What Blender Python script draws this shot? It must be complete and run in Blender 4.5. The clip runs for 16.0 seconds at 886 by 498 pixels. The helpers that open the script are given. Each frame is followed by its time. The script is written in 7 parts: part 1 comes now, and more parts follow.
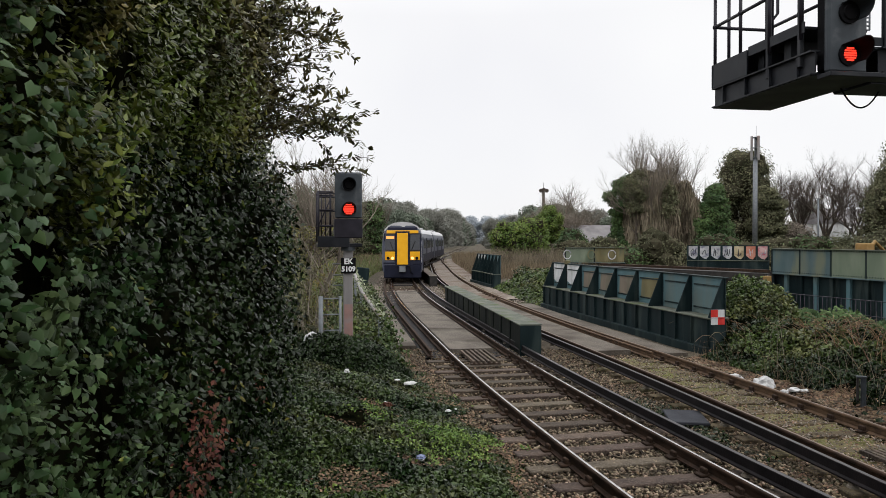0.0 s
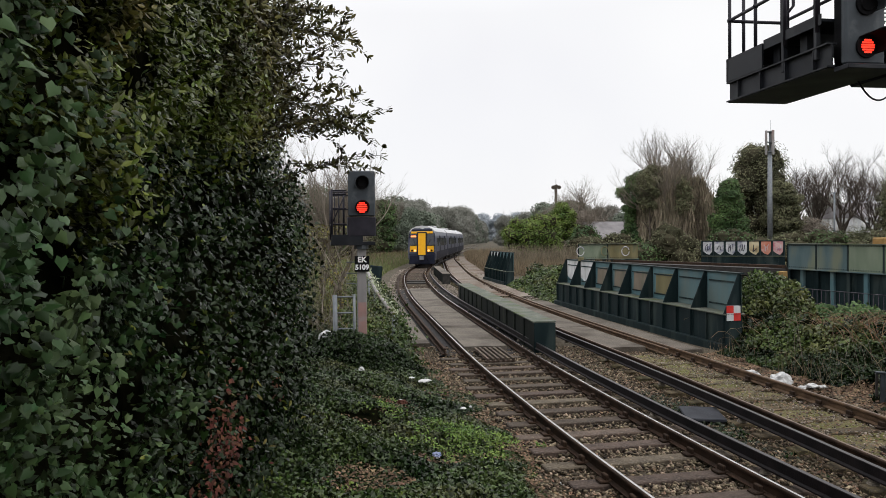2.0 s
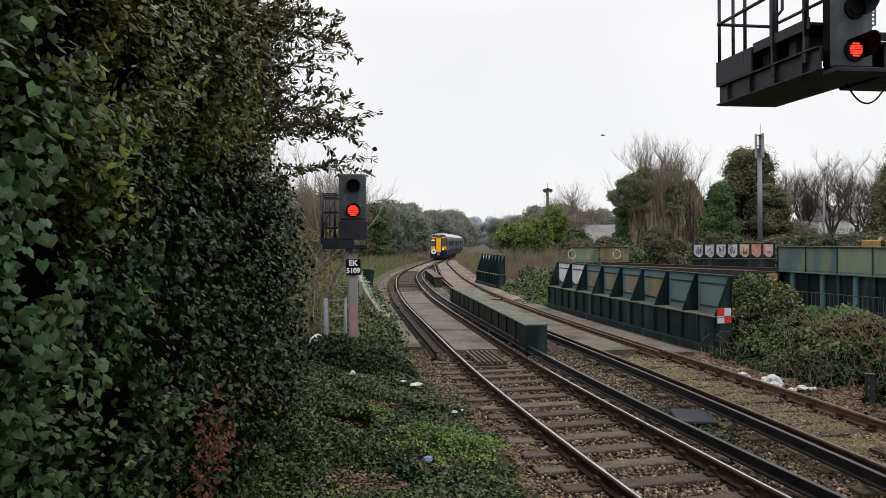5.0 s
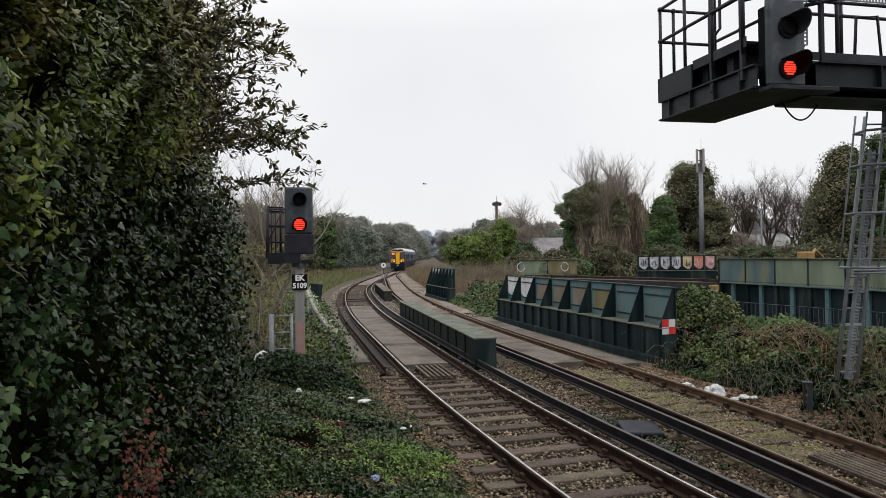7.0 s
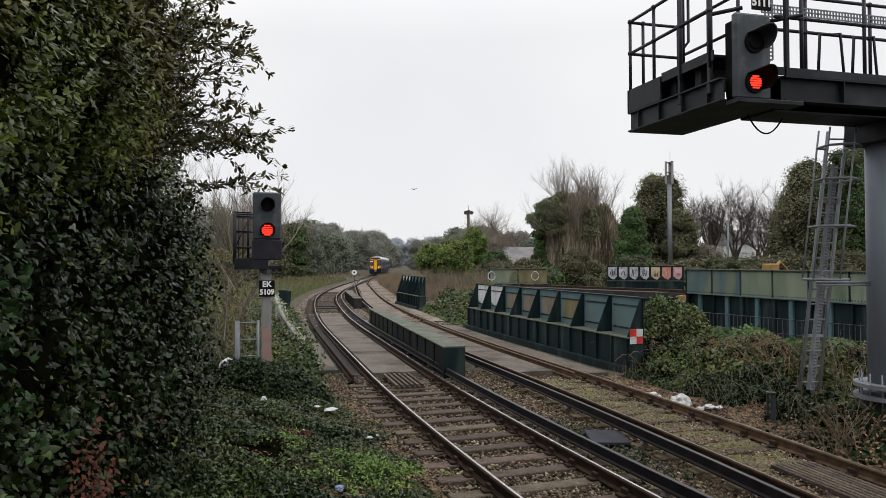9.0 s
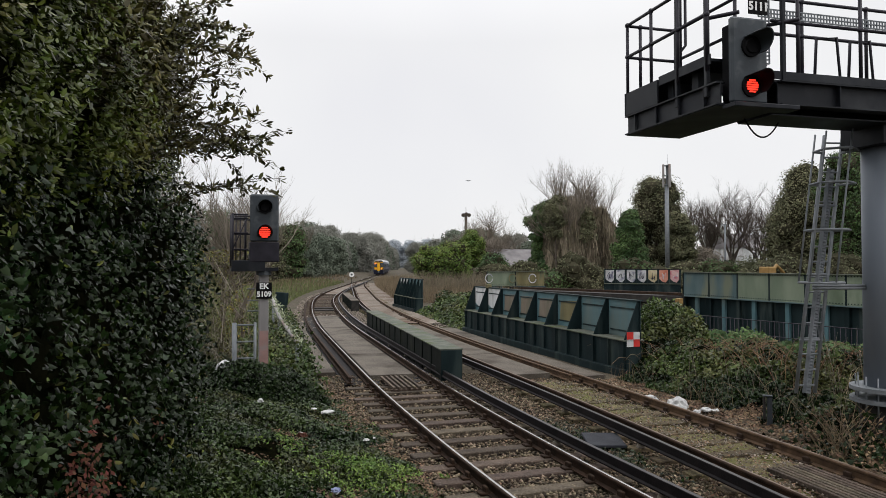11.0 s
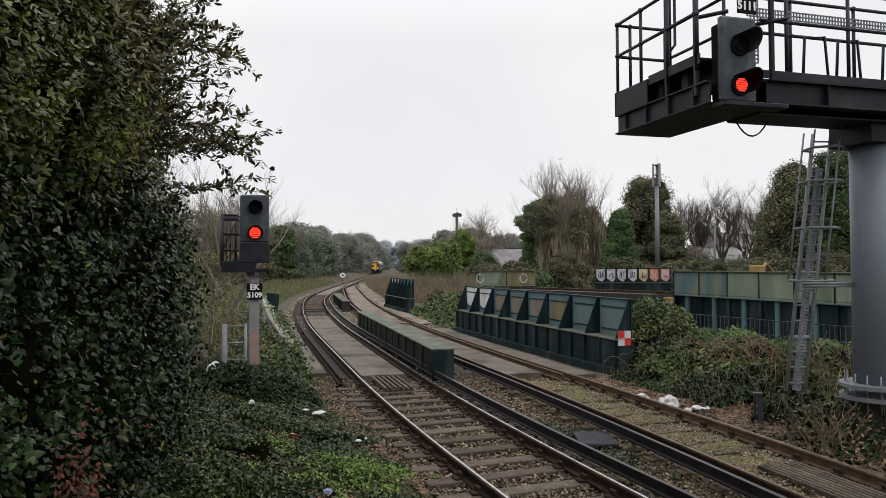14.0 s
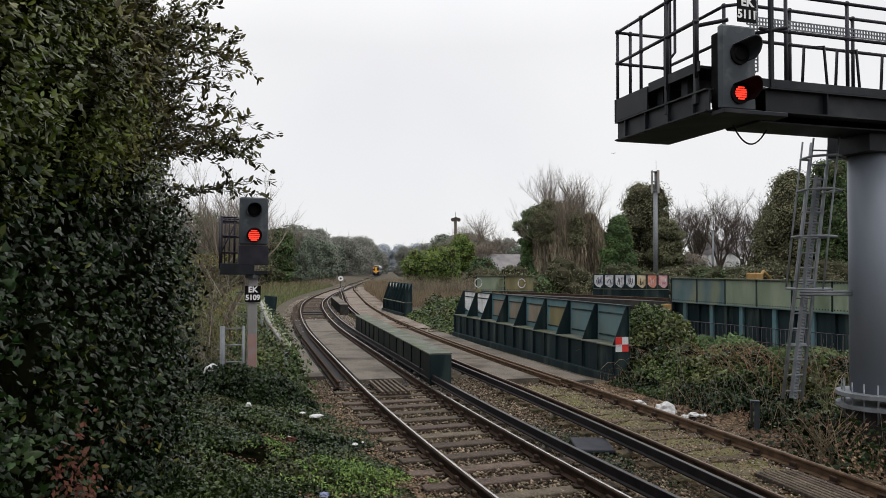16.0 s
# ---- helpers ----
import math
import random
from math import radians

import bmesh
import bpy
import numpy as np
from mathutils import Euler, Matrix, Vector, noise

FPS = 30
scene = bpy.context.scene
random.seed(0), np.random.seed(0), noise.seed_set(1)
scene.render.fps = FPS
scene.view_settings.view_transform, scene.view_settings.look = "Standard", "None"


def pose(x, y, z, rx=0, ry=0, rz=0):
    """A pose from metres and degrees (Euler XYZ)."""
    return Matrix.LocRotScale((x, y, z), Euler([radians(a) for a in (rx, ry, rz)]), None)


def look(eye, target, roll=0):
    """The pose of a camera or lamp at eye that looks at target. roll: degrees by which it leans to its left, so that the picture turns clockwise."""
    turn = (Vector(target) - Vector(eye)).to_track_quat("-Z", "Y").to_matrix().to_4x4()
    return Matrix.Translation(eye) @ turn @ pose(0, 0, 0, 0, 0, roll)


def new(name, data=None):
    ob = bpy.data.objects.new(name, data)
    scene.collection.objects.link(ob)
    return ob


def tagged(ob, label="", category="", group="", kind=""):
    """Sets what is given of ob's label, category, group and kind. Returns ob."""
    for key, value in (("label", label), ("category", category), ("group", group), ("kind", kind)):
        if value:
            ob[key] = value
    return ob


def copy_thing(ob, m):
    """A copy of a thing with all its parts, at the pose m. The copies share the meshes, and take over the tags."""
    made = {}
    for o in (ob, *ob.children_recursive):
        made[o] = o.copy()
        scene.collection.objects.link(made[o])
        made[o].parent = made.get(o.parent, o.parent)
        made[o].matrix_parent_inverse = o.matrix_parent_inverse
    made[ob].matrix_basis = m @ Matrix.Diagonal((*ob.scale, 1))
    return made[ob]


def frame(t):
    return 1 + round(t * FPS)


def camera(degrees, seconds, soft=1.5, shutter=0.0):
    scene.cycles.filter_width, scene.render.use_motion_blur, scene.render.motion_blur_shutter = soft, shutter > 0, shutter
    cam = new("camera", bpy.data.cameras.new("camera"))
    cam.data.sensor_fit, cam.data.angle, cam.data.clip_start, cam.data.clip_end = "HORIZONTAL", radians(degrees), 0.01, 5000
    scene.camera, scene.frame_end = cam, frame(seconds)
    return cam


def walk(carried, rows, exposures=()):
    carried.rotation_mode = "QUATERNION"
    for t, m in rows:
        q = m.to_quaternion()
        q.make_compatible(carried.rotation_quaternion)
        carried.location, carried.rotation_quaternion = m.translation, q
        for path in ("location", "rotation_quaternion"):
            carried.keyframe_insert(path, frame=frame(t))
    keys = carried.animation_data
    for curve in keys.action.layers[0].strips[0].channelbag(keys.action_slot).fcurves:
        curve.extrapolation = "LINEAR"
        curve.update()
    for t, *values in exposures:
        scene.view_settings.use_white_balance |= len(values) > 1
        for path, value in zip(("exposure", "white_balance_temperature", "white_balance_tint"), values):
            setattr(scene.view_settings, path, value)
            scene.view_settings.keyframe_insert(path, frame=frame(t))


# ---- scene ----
cam = camera(64.0, 16.0, soft=0.7)
PATH = [
    (0.0, pose(-0.070, -0.172, 2.724, 89.31, 0.07, 0.05)),
    (0.5, pose(-0.078, -0.163, 2.719, 89.28, -0.44, 0.47)),
    (1.0, pose(-0.081, -0.149, 2.712, 89.27, -0.13, 0.92)),
    (1.5, pose(-0.082, -0.172, 2.713, 89.20, 0.32, 1.09)),
    (2.0, pose(-0.090, -0.164, 2.721, 89.13, 0.52, 1.05)),
    (2.5, pose(-0.082, -0.153, 2.715, 89.11, 0.48, 1.05)),
    (3.0, pose(-0.077, -0.160, 2.718, 89.05, 0.29, 1.02)),
    (5.5, pose(-0.081, -0.128, 2.718, 89.48, 0.96, -0.17)),
    (6.0, pose(-0.082, -0.108, 2.722, 89.61, 1.37, -1.25)),
    (6.5, pose(-0.058, -0.081, 2.720, 90.03, 1.45, -2.27)),
    (7.0, pose(-0.038, -0.052, 2.728, 90.42, 0.91, -3.63)),
    (7.5, pose(-0.021, -0.047, 2.729, 90.79, 0.30, -5.21)),
    (8.0, pose(-0.006, -0.044, 2.721, 90.83, -0.02, -5.77)),
    (8.5, pose(-0.005, -0.020, 2.728, 91.02, -0.07, -5.63)),
    (9.0, pose(0.007, 0.009, 2.721, 91.05, 0.25, -5.93)),
    (11.5, pose(0.010, -0.001, 2.724, 91.27, 0.11, -6.17)),
    (12.0, pose(0.008, 0.009, 2.722, 91.26, 0.43, -6.30)),
    (12.5, pose(0.012, 0.007, 2.718, 91.21, 0.50, -6.59)),
    (13.0, pose(0.008, 0.010, 2.716, 91.28, 0.52, -6.79)),
    (13.5, pose(0.014, 0.018, 2.718, 91.28, 0.53, -6.82)),
    (14.0, pose(0.010, 0.014, 2.718, 91.25, 0.39, -6.85)),
    (14.5, pose(0.012, 0.015, 2.713, 91.40, 0.20, -6.85)),
    (15.0, pose(0.005, 0.009, 2.718, 91.50, 0.00, -6.90)),
    (15.5, pose(0.001, 0.009, 2.720, 91.55, -0.12, -6.92)),
    (16.0, pose(0.000, 0.000, 2.720, 91.60, -0.20, -7.00)),
]
walk(cam, PATH, ((0.0, 0.11), (3.0, 0.12), (5.5, 0.07), (7.2, 0.03), (8.5, 0.0), (16.0, 0.0)))

# ---- sky and light: a white overcast winter sky ----
world = bpy.data.worlds.new("overcast_sky")
scene.world = world
world.use_nodes = True
wn, wl = world.node_tree.nodes, world.node_tree.links
wn.clear()
w_out = wn.new("ShaderNodeOutputWorld")
w_bg = wn.new("ShaderNodeBackground")
w_sky = wn.new("ShaderNodeTexSky")
w_sky.sky_type, w_sky.sun_disc = "NISHITA", False
w_sky.sun_elevation, w_sky.sun_rotation = radians(58), radians(139)
w_mul = wn.new("ShaderNodeVectorMath")
w_mul.operation = "SCALE"
w_mul.inputs[3].default_value = 0.1
w_mix = wn.new("ShaderNodeMix")
w_mix.data_type = "RGBA"
w_mix.inputs["Factor"].default_value = 0.93
# cloud cover: brighter over the horizon ahead, faint mottling
w_co = wn.new("ShaderNodeTexCoord")
w_noise = wn.new("ShaderNodeTexNoise")
w_noise.inputs["Scale"].default_value = 2.2
w_noise.inputs["Detail"].default_value = 3.0
w_ramp = wn.new("ShaderNodeValToRGB")
w_ramp.color_ramp.elements[0].position, w_ramp.color_ramp.elements[0].color = 0.3, (0.785, 0.782, 0.805, 1)
w_ramp.color_ramp.elements[1].position, w_ramp.color_ramp.elements[1].color = 0.72, (0.888, 0.882, 0.876, 1)
wl.new(w_co.outputs["Generated"], w_noise.inputs["Vector"])
wl.new(w_noise.outputs["Fac"], w_ramp.inputs["Fac"])
wl.new(w_sky.outputs["Color"], w_mul.inputs[0])
wl.new(w_mul.outputs["Vector"], w_mix.inputs["A"])
wl.new(w_ramp.outputs["Color"], w_mix.inputs["B"])
# the cloud sheet brightens towards the zenith, as overcast skies do
w_sep = wn.new("ShaderNodeSeparateXYZ")
w_up = wn.new("ShaderNodeMapRange")
w_up.inputs["From Min"].default_value, w_up.inputs["From Max"].default_value = 0.3, 1.0
w_up.inputs["To Min"].default_value, w_up.inputs["To Max"].default_value = 1.0, 2.3
w_grad = wn.new("ShaderNodeVectorMath")
w_grad.operation = "SCALE"
wl.new(w_co.outputs["Generated"], w_sep.inputs["Vector"])
wl.new(w_sep.outputs["Z"], w_up.inputs["Value"])
wl.new(w_mix.outputs["Result"], w_grad.inputs[0])
wl.new(w_up.outputs["Result"], w_grad.inputs[3])
wl.new(w_grad.outputs["Vector"], w_bg.inputs["Color"])
w_bg.inputs["Strength"].default_value = 1.1
wl.new(w_bg.outputs["Background"], w_out.inputs["Surface"])

sun = new("sun", bpy.data.lights.new("sun", "SUN"))
sun.data.energy, sun.data.angle, sun.data.color = 0.6, radians(35), (1.0, 0.97, 0.93)
sun.matrix_world = look((14, -16, 34), (0, 0, 0))


# ---- materials ----
def mat(name, c1, c2, scale=3.0, rough=0.7, metal=0.0, bump=0.2, bscale=40.0, c3=None, island=0.0, ob_rand=0.0, spec=0.25, stain=None, sscale=0.8, streak=1.0, sat=1.0, tint=None):
    """Two-scale coloured surface in object space: c1/c2 mottled, c3 as fine grain, stain as large worn patches."""
    m = bpy.data.materials.new(name)
    m.use_nodes = True
    n, l = m.node_tree.nodes, m.node_tree.links
    b = n["Principled BSDF"]
    co = n.new("ShaderNodeTexCoord")
    mp = n.new("ShaderNodeMapping")
    mp.inputs["Scale"].default_value = (1, 1, 1 / streak)
    l.new(co.outputs["Object"], mp.inputs["Vector"])
    big = n.new("ShaderNodeTexNoise")
    big.inputs["Scale"].default_value, big.inputs["Detail"].default_value = scale, 6
    l.new(mp.outputs["Vector"], big.inputs["Vector"])
    rp = n.new("ShaderNodeValToRGB")
    rp.color_ramp.elements[0].position, rp.color_ramp.elements[0].color = 0.35, (*c1, 1)
    rp.color_ramp.elements[1].position, rp.color_ramp.elements[1].color = 0.65, (*c2, 1)
    l.new(big.outputs["Fac"], rp.inputs["Fac"])
    col = rp.outputs["Color"]

    def blend(a, colour, fac):
        x = n.new("ShaderNodeMix")
        x.data_type = "RGBA"
        l.new(a, x.inputs["A"])
        x.inputs["B"].default_value = (*colour, 1)
        l.new(fac, x.inputs["Factor"])
        return x.outputs["Result"]

    fine = n.new("ShaderNodeTexNoise")
    fine.inputs["Scale"].default_value, fine.inputs["Detail"].default_value = bscale, 5
    l.new(co.outputs["Object"], fine.inputs["Vector"])
    if c3:
        r3 = n.new("ShaderNodeMapRange")
        r3.inputs["From Min"].default_value, r3.inputs["From Max"].default_value = 0.5, 0.7
        l.new(fine.outputs["Fac"], r3.inputs["Value"])
        col = blend(col, c3, r3.outputs["Result"])
    if stain:
        st = n.new("ShaderNodeTexNoise")
        st.inputs["Scale"].default_value, st.inputs["Detail"].default_value = sscale, 8
        l.new(mp.outputs["Vector"], st.inputs["Vector"])
        rs = n.new("ShaderNodeMapRange")
        rs.inputs["From Min"].default_value, rs.inputs["From Max"].default_value = 0.52, 0.66
        l.new(st.outputs["Fac"], rs.inputs["Value"])
        col = blend(col, stain, rs.outputs["Result"])
    if island or ob_rand:
        if island:
            g = n.new("ShaderNodeNewGeometry").outputs["Random Per Island"]
        else:
            g = n.new("ShaderNodeObjectInfo").outputs["Random"]
        mr = n.new("ShaderNodeMapRange")
        k = island or ob_rand
        mr.inputs["To Min"].default_value, mr.inputs["To Max"].default_value = 1 - k, 1 + k
        l.new(g, mr.inputs["Value"])
        hs = n.new("ShaderNodeHueSaturation")
        hs.inputs["Saturation"].default_value = sat
        l.new(col, hs.inputs["Color"])
        l.new(mr.outputs["Result"], hs.inputs["Value"])
        hm = n.new("ShaderNodeMapRange")
        hm.inputs["To Min"].default_value, hm.inputs["To Max"].default_value = 0.475, 0.515
        mul = n.new("ShaderNodeMath")
        mul.operation = "MULTIPLY"
        mul.inputs[1].default_value = 7.31
        fr = n.new("ShaderNodeMath")
        fr.operation = "FRACT"
        l.new(g, mul.inputs[0])
        l.new(mul.outputs[0], fr.inputs[0])
        l.new(fr.outputs[0], hm.inputs["Value"])
        l.new(hm.outputs["Result"], hs.inputs["Hue"])
        col = hs.outputs["Color"]
    l.new(col, b.inputs["Base Color"])
    rr = n.new("ShaderNodeMapRange")
    rr.inputs["To Min"].default_value, rr.inputs["To Max"].default_value = max(rough - 0.12, 0.03), min(rough + 0.12, 1)
    l.new(big.outputs["Fac"], rr.inputs["Value"])
    l.new(rr.outputs["Result"], b.inputs["Roughness"])
    b.inputs["Metallic"].default_value = metal
    b.inputs["Specular IOR Level"].default_value = spec
    if tint:
        b.inputs["Specular Tint"].default_value = (*tint, 1)
    if bump:
        bp = n.new("ShaderNodeBump")
        bp.inputs["Strength"].default_value, bp.inputs["Distance"].default_value = bump, 0.02
        l.new(fine.outputs["Fac"], bp.inputs["Height"])
        l.new(bp.outputs["Normal"], b.inputs["Normal"])
    return m


def glow(name, colour, strength):
    m = bpy.data.materials.new(name)
    m.use_nodes = True
    b = m.node_tree.nodes["Principled BSDF"]
    b.inputs["Base Color"].default_value = (*colour, 1)
    b.inputs["Emission Color"].default_value = (*colour, 1)
    b.inputs["Emission Strength"].default_value = strength
    return m


# Darkened so that gaps between the ballast stones look shaded.
M_GROUND = mat("earth_and_ballast", (0.028, 0.022, 0.014), (0.078, 0.062, 0.042), 1.5, 0.95, bump=0.9, bscale=22, c3=(0.15, 0.126, 0.092), stain=(0.05, 0.048, 0.024), sscale=0.35)
M_STONE = mat("ballast_stone", (0.05, 0.038, 0.024), (0.235, 0.188, 0.13), 8, 0.9, bump=0.3, bscale=60, island=0.85)
M_MOSS = mat("mossy_fines", (0.075, 0.08, 0.012), (0.13, 0.112, 0.048), 1.8, 0.95, bump=1.0, bscale=26, c3=(0.2, 0.17, 0.11), stain=(0.045, 0.033, 0.02), sscale=1.4)
M_SLEEPER = mat("weathered_sleeper_timber", (0.042, 0.032, 0.023), (0.098, 0.076, 0.055), 5, 0.85, bump=0.6, bscale=30, c3=(0.13, 0.105, 0.08), ob_rand=0.3)
M_SLEEPER_MOSS = mat("mossy_sleeper_timber", (0.05, 0.04, 0.024), (0.105, 0.085, 0.05), 5, 0.88, bump=0.5, bscale=30, c3=(0.14, 0.12, 0.05), ob_rand=0.3)
M_RUST = mat("rusted_rail_steel", (0.022, 0.014, 0.010), (0.05, 0.030, 0.020), 6, 0.8, 0.1, 0.3, 60, spec=0.12)
M_RUST_LIGHT = mat("orange_rail_rust", (0.058, 0.034, 0.02), (0.12, 0.075, 0.044), 6, 0.75, 0.2, 0.3, 60)
M_SHINE = mat("polished_rail_head", (0.42, 0.4, 0.385), (0.62, 0.6, 0.585), 6, 0.24, 1.0, 0.05, 60)
M_DULLHEAD = mat("dull_rail_head", (0.13, 0.085, 0.06), (0.22, 0.16, 0.12), 6, 0.45, 0.8, 0.1, 60)
M_CONDUCTOR = mat("conductor_rail_steel", (0.006, 0.005, 0.006), (0.015, 0.012, 0.013), 5, 0.65, 0.0, 0.2, 50, spec=0.12)
M_CONDTOP = mat("worn_conductor_top", (0.03, 0.027, 0.027), (0.065, 0.058, 0.058), 6, 0.36, 1.0, 0.05, 60)
M_CERAMIC = mat("dirty_insulator_ceramic", (0.10, 0.085, 0.065), (0.2, 0.175, 0.145), 9, 0.5, bump=0.1)
M_CONCRETE = mat("grimy_deck_concrete", (0.078, 0.066, 0.053), (0.13, 0.112, 0.092), 1.3, 0.9, bump=0.4, bscale=45, c3=(0.18, 0.16, 0.135), stain=(0.056, 0.046, 0.036), sscale=0.7)
M_TEAL = mat("faded_teal_girder_paint", (0.058, 0.125, 0.145), (0.098, 0.178, 0.195), 2.0, 0.6, bump=0.1, stain=(0.11, 0.15, 0.145), sscale=1.1, streak=3)
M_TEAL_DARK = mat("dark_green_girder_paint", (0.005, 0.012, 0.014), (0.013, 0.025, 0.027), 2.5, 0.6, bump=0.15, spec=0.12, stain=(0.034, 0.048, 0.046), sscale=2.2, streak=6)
M_GIRDER_BLACK = mat("near_black_green_girder_paint", (0.005, 0.0075, 0.007), (0.013, 0.0165, 0.015), 2.5, 0.7, bump=0.15, spec=0.1, stain=(0.034, 0.038, 0.028), sscale=2.0, streak=5)
M_TEAL_MOSS = mat("mossy_girder_top", (0.06, 0.072, 0.055), (0.14, 0.145, 0.12), 3.0, 0.8, bump=0.4, stain=(0.06, 0.08, 0.03), sscale=1.5)
M_WHITE = mat("white_overpaint", (0.5, 0.51, 0.52), (0.64, 0.65, 0.65), 3, 0.6, bump=0.1, stain=(0.22, 0.22, 0.19), sscale=1.4, streak=3)
M_BROWN = mat("brown_overpaint", (0.14, 0.115, 0.09), (0.21, 0.175, 0.135), 2, 0.75, bump=0.1, stain=(0.11, 0.12, 0.08), sscale=1.5, streak=3)
M_OLIVE = mat("olive_overpaint", (0.12, 0.105, 0.05), (0.19, 0.165, 0.085), 2, 0.75, bump=0.1, stain=(0.1, 0.11, 0.07), sscale=1.5, streak=3)
M_SAGE = mat("sage_girder_paint", (0.13, 0.165, 0.115), (0.2, 0.235, 0.17), 1.2, 0.7, bump=0.1, stain=(0.10, 0.13, 0.085), sscale=0.9, streak=3)
M_SLATE = mat("slate_green_girder_paint", (0.06, 0.1, 0.105), (0.095, 0.135, 0.14), 1.5, 0.7, bump=0.1, stain=(0.14, 0.155, 0.11), sscale=1.0, streak=3)
M_SPRAY_W = mat("pale_spray_paint", (0.42, 0.42, 0.43), (0.62, 0.62, 0.64), 2.5, 0.6, bump=0.05, stain=(0.22, 0.22, 0.3), sscale=3.0)
M_SPRAY_Y = mat("yellow_spray_paint", (0.45, 0.36, 0.2), (0.6, 0.52, 0.36), 2.5, 0.6, bump=0.05, stain=(0.3, 0.2, 0.1), sscale=3.0)
M_SPRAY_R = mat("red_spray_paint", (0.5, 0.16, 0.1), (0.62, 0.3, 0.22), 2.5, 0.6, bump=0.05, stain=(0.7, 0.45, 0.4), sscale=3.0)
M_SPRAY_P = mat("pink_spray_paint", (0.55, 0.3, 0.3), (0.6, 0.42, 0.4), 2.5, 0.6, bump=0.05, stain=(0.5, 0.12, 0.16), sscale=3.0)
M_INK = mat("black_spray_paint", (0.02, 0.02, 0.03), (0.04, 0.04, 0.06), 4, 0.7, bump=0.05)
M_STEEL = mat("dark_grey_gantry_paint", (0.008, 0.009, 0.012), (0.015, 0.017, 0.022), 2.0, 0.5, 0.1, 0.08, 50, stain=(0.028, 0.03, 0.034), sscale=1.5, spec=0.2)
M_RAILING = mat("dark_railing_paint", (0.016, 0.014, 0.02), (0.028, 0.026, 0.036), 4, 0.5, 0.2, 0.05, 60)
M_COLUMN = mat("blue_grey_column_paint", (0.18, 0.205, 0.245), (0.225, 0.25, 0.29), 0.9, 0.5, 0.1, 0.06, 50, stain=(0.15, 0.168, 0.2), sscale=0.7, streak=5)
M_GALV = mat("galvanised_steel", (0.15, 0.165, 0.18), (0.22, 0.235, 0.25), 5, 0.55, 0.3, 0.1, 60)
M_HEAD = mat("signal_housing_grey", (0.036, 0.043, 0.051), (0.056, 0.066, 0.075), 3, 0.55, bump=0.05, stain=(0.12, 0.13, 0.135), sscale=2.0)
M_BLACK = mat("matt_black_plastic", (0.004, 0.004, 0.005), (0.009, 0.009, 0.01), 5, 0.7, bump=0.05, spec=0.08)
M_PLATE_W = mat("white_lettering", (0.75, 0.75, 0.75), (0.82, 0.82, 0.82), 4, 0.5, bump=0.0)
M_POST = mat("signal_post_grey", (0.2, 0.19, 0.19), (0.3, 0.285, 0.28), 2, 0.6, bump=0.1, stain=(0.27, 0.2, 0.18), sscale=1.3, streak=4)
M_PATCH = mat("faded_red_post_paint", (0.27, 0.17, 0.155), (0.34, 0.205, 0.185), 4, 0.7, bump=0.1, stain=(0.27, 0.24, 0.235), sscale=2.5)
M_RED_L = glow("red_signal_leds", (1.0, 0.05, 0.025), 1.25)
# Leaf colour lowered to near black; it carries shade from between low leaves.
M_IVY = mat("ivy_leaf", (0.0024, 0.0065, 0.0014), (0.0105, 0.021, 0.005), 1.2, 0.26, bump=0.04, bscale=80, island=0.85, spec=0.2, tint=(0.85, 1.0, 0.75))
M_BRAMBLE = mat("bank_ivy_leaf", (0.011, 0.025, 0.005), (0.048, 0.072, 0.017), 1.0, 0.35, bump=0.04, bscale=80, island=0.8, spec=0.24, tint=(0.9, 1.0, 0.75), stain=(0.06, 0.064, 0.02), sscale=0.7)
M_VERGEIVY = mat("verge_ivy_leaf", (0.008, 0.019, 0.005), (0.04, 0.062, 0.017), 1.0, 0.3, bump=0.04, bscale=80, island=0.85, spec=0.28, tint=(0.9, 1.0, 0.82), stain=(0.045, 0.05, 0.018), sscale=0.7)
M_WALLIVY = mat("broad_ivy_leaf", (0.012, 0.03, 0.009), (0.042, 0.068, 0.025), 1.4, 0.38, bump=0.04, bscale=80, island=0.7, spec=0.17, tint=(0.85, 1.0, 0.8))
M_PRIVET = mat("evergreen_hedge_leaf", (0.021, 0.037, 0.004), (0.084, 0.108, 0.016), 0.9, 0.31, bump=0.04, bscale=80, island=0.75, spec=0.24, tint=(1.0, 1.0, 0.65), stain=(0.095, 0.082, 0.022), sscale=0.5)
M_PRIVET_TIP = mat("bronze_hedge_leaf", (0.034, 0.036, 0.01), (0.09, 0.08, 0.028), 0.9, 0.36, bump=0.04, bscale=80, island=0.65, spec=0.2, tint=(1.0, 0.95, 0.75), stain=(0.06, 0.07, 0.018), sscale=0.7)
M_WEED = mat("bright_weed_leaf", (0.065, 0.125, 0.02), (0.15, 0.225, 0.05), 1.5, 0.6, bump=0.05, island=0.45)
M_BUSH = mat("yellow_green_bush_leaf", (0.045, 0.085, 0.012), (0.12, 0.17, 0.03), 0.5, 0.6, bump=0.0, island=0.4)
M_LITTER = mat("dead_leaf_litter", (0.06, 0.036, 0.02), (0.22, 0.15, 0.092), 2, 0.85, bump=0.1, island=0.6)
M_REDLEAF = mat("russet_dead_leaf", (0.04, 0.014, 0.008), (0.11, 0.04, 0.022), 2, 0.8, bump=0.1, island=0.5)
# Near-black colour that stands in for the shade between leaves.
M_SHADE_CORE = mat("near_black_leaf_shade", (0.0015, 0.002, 0.001), (0.006, 0.006, 0.003), 6, 1.0, bump=1.0, bscale=16, spec=0.0)
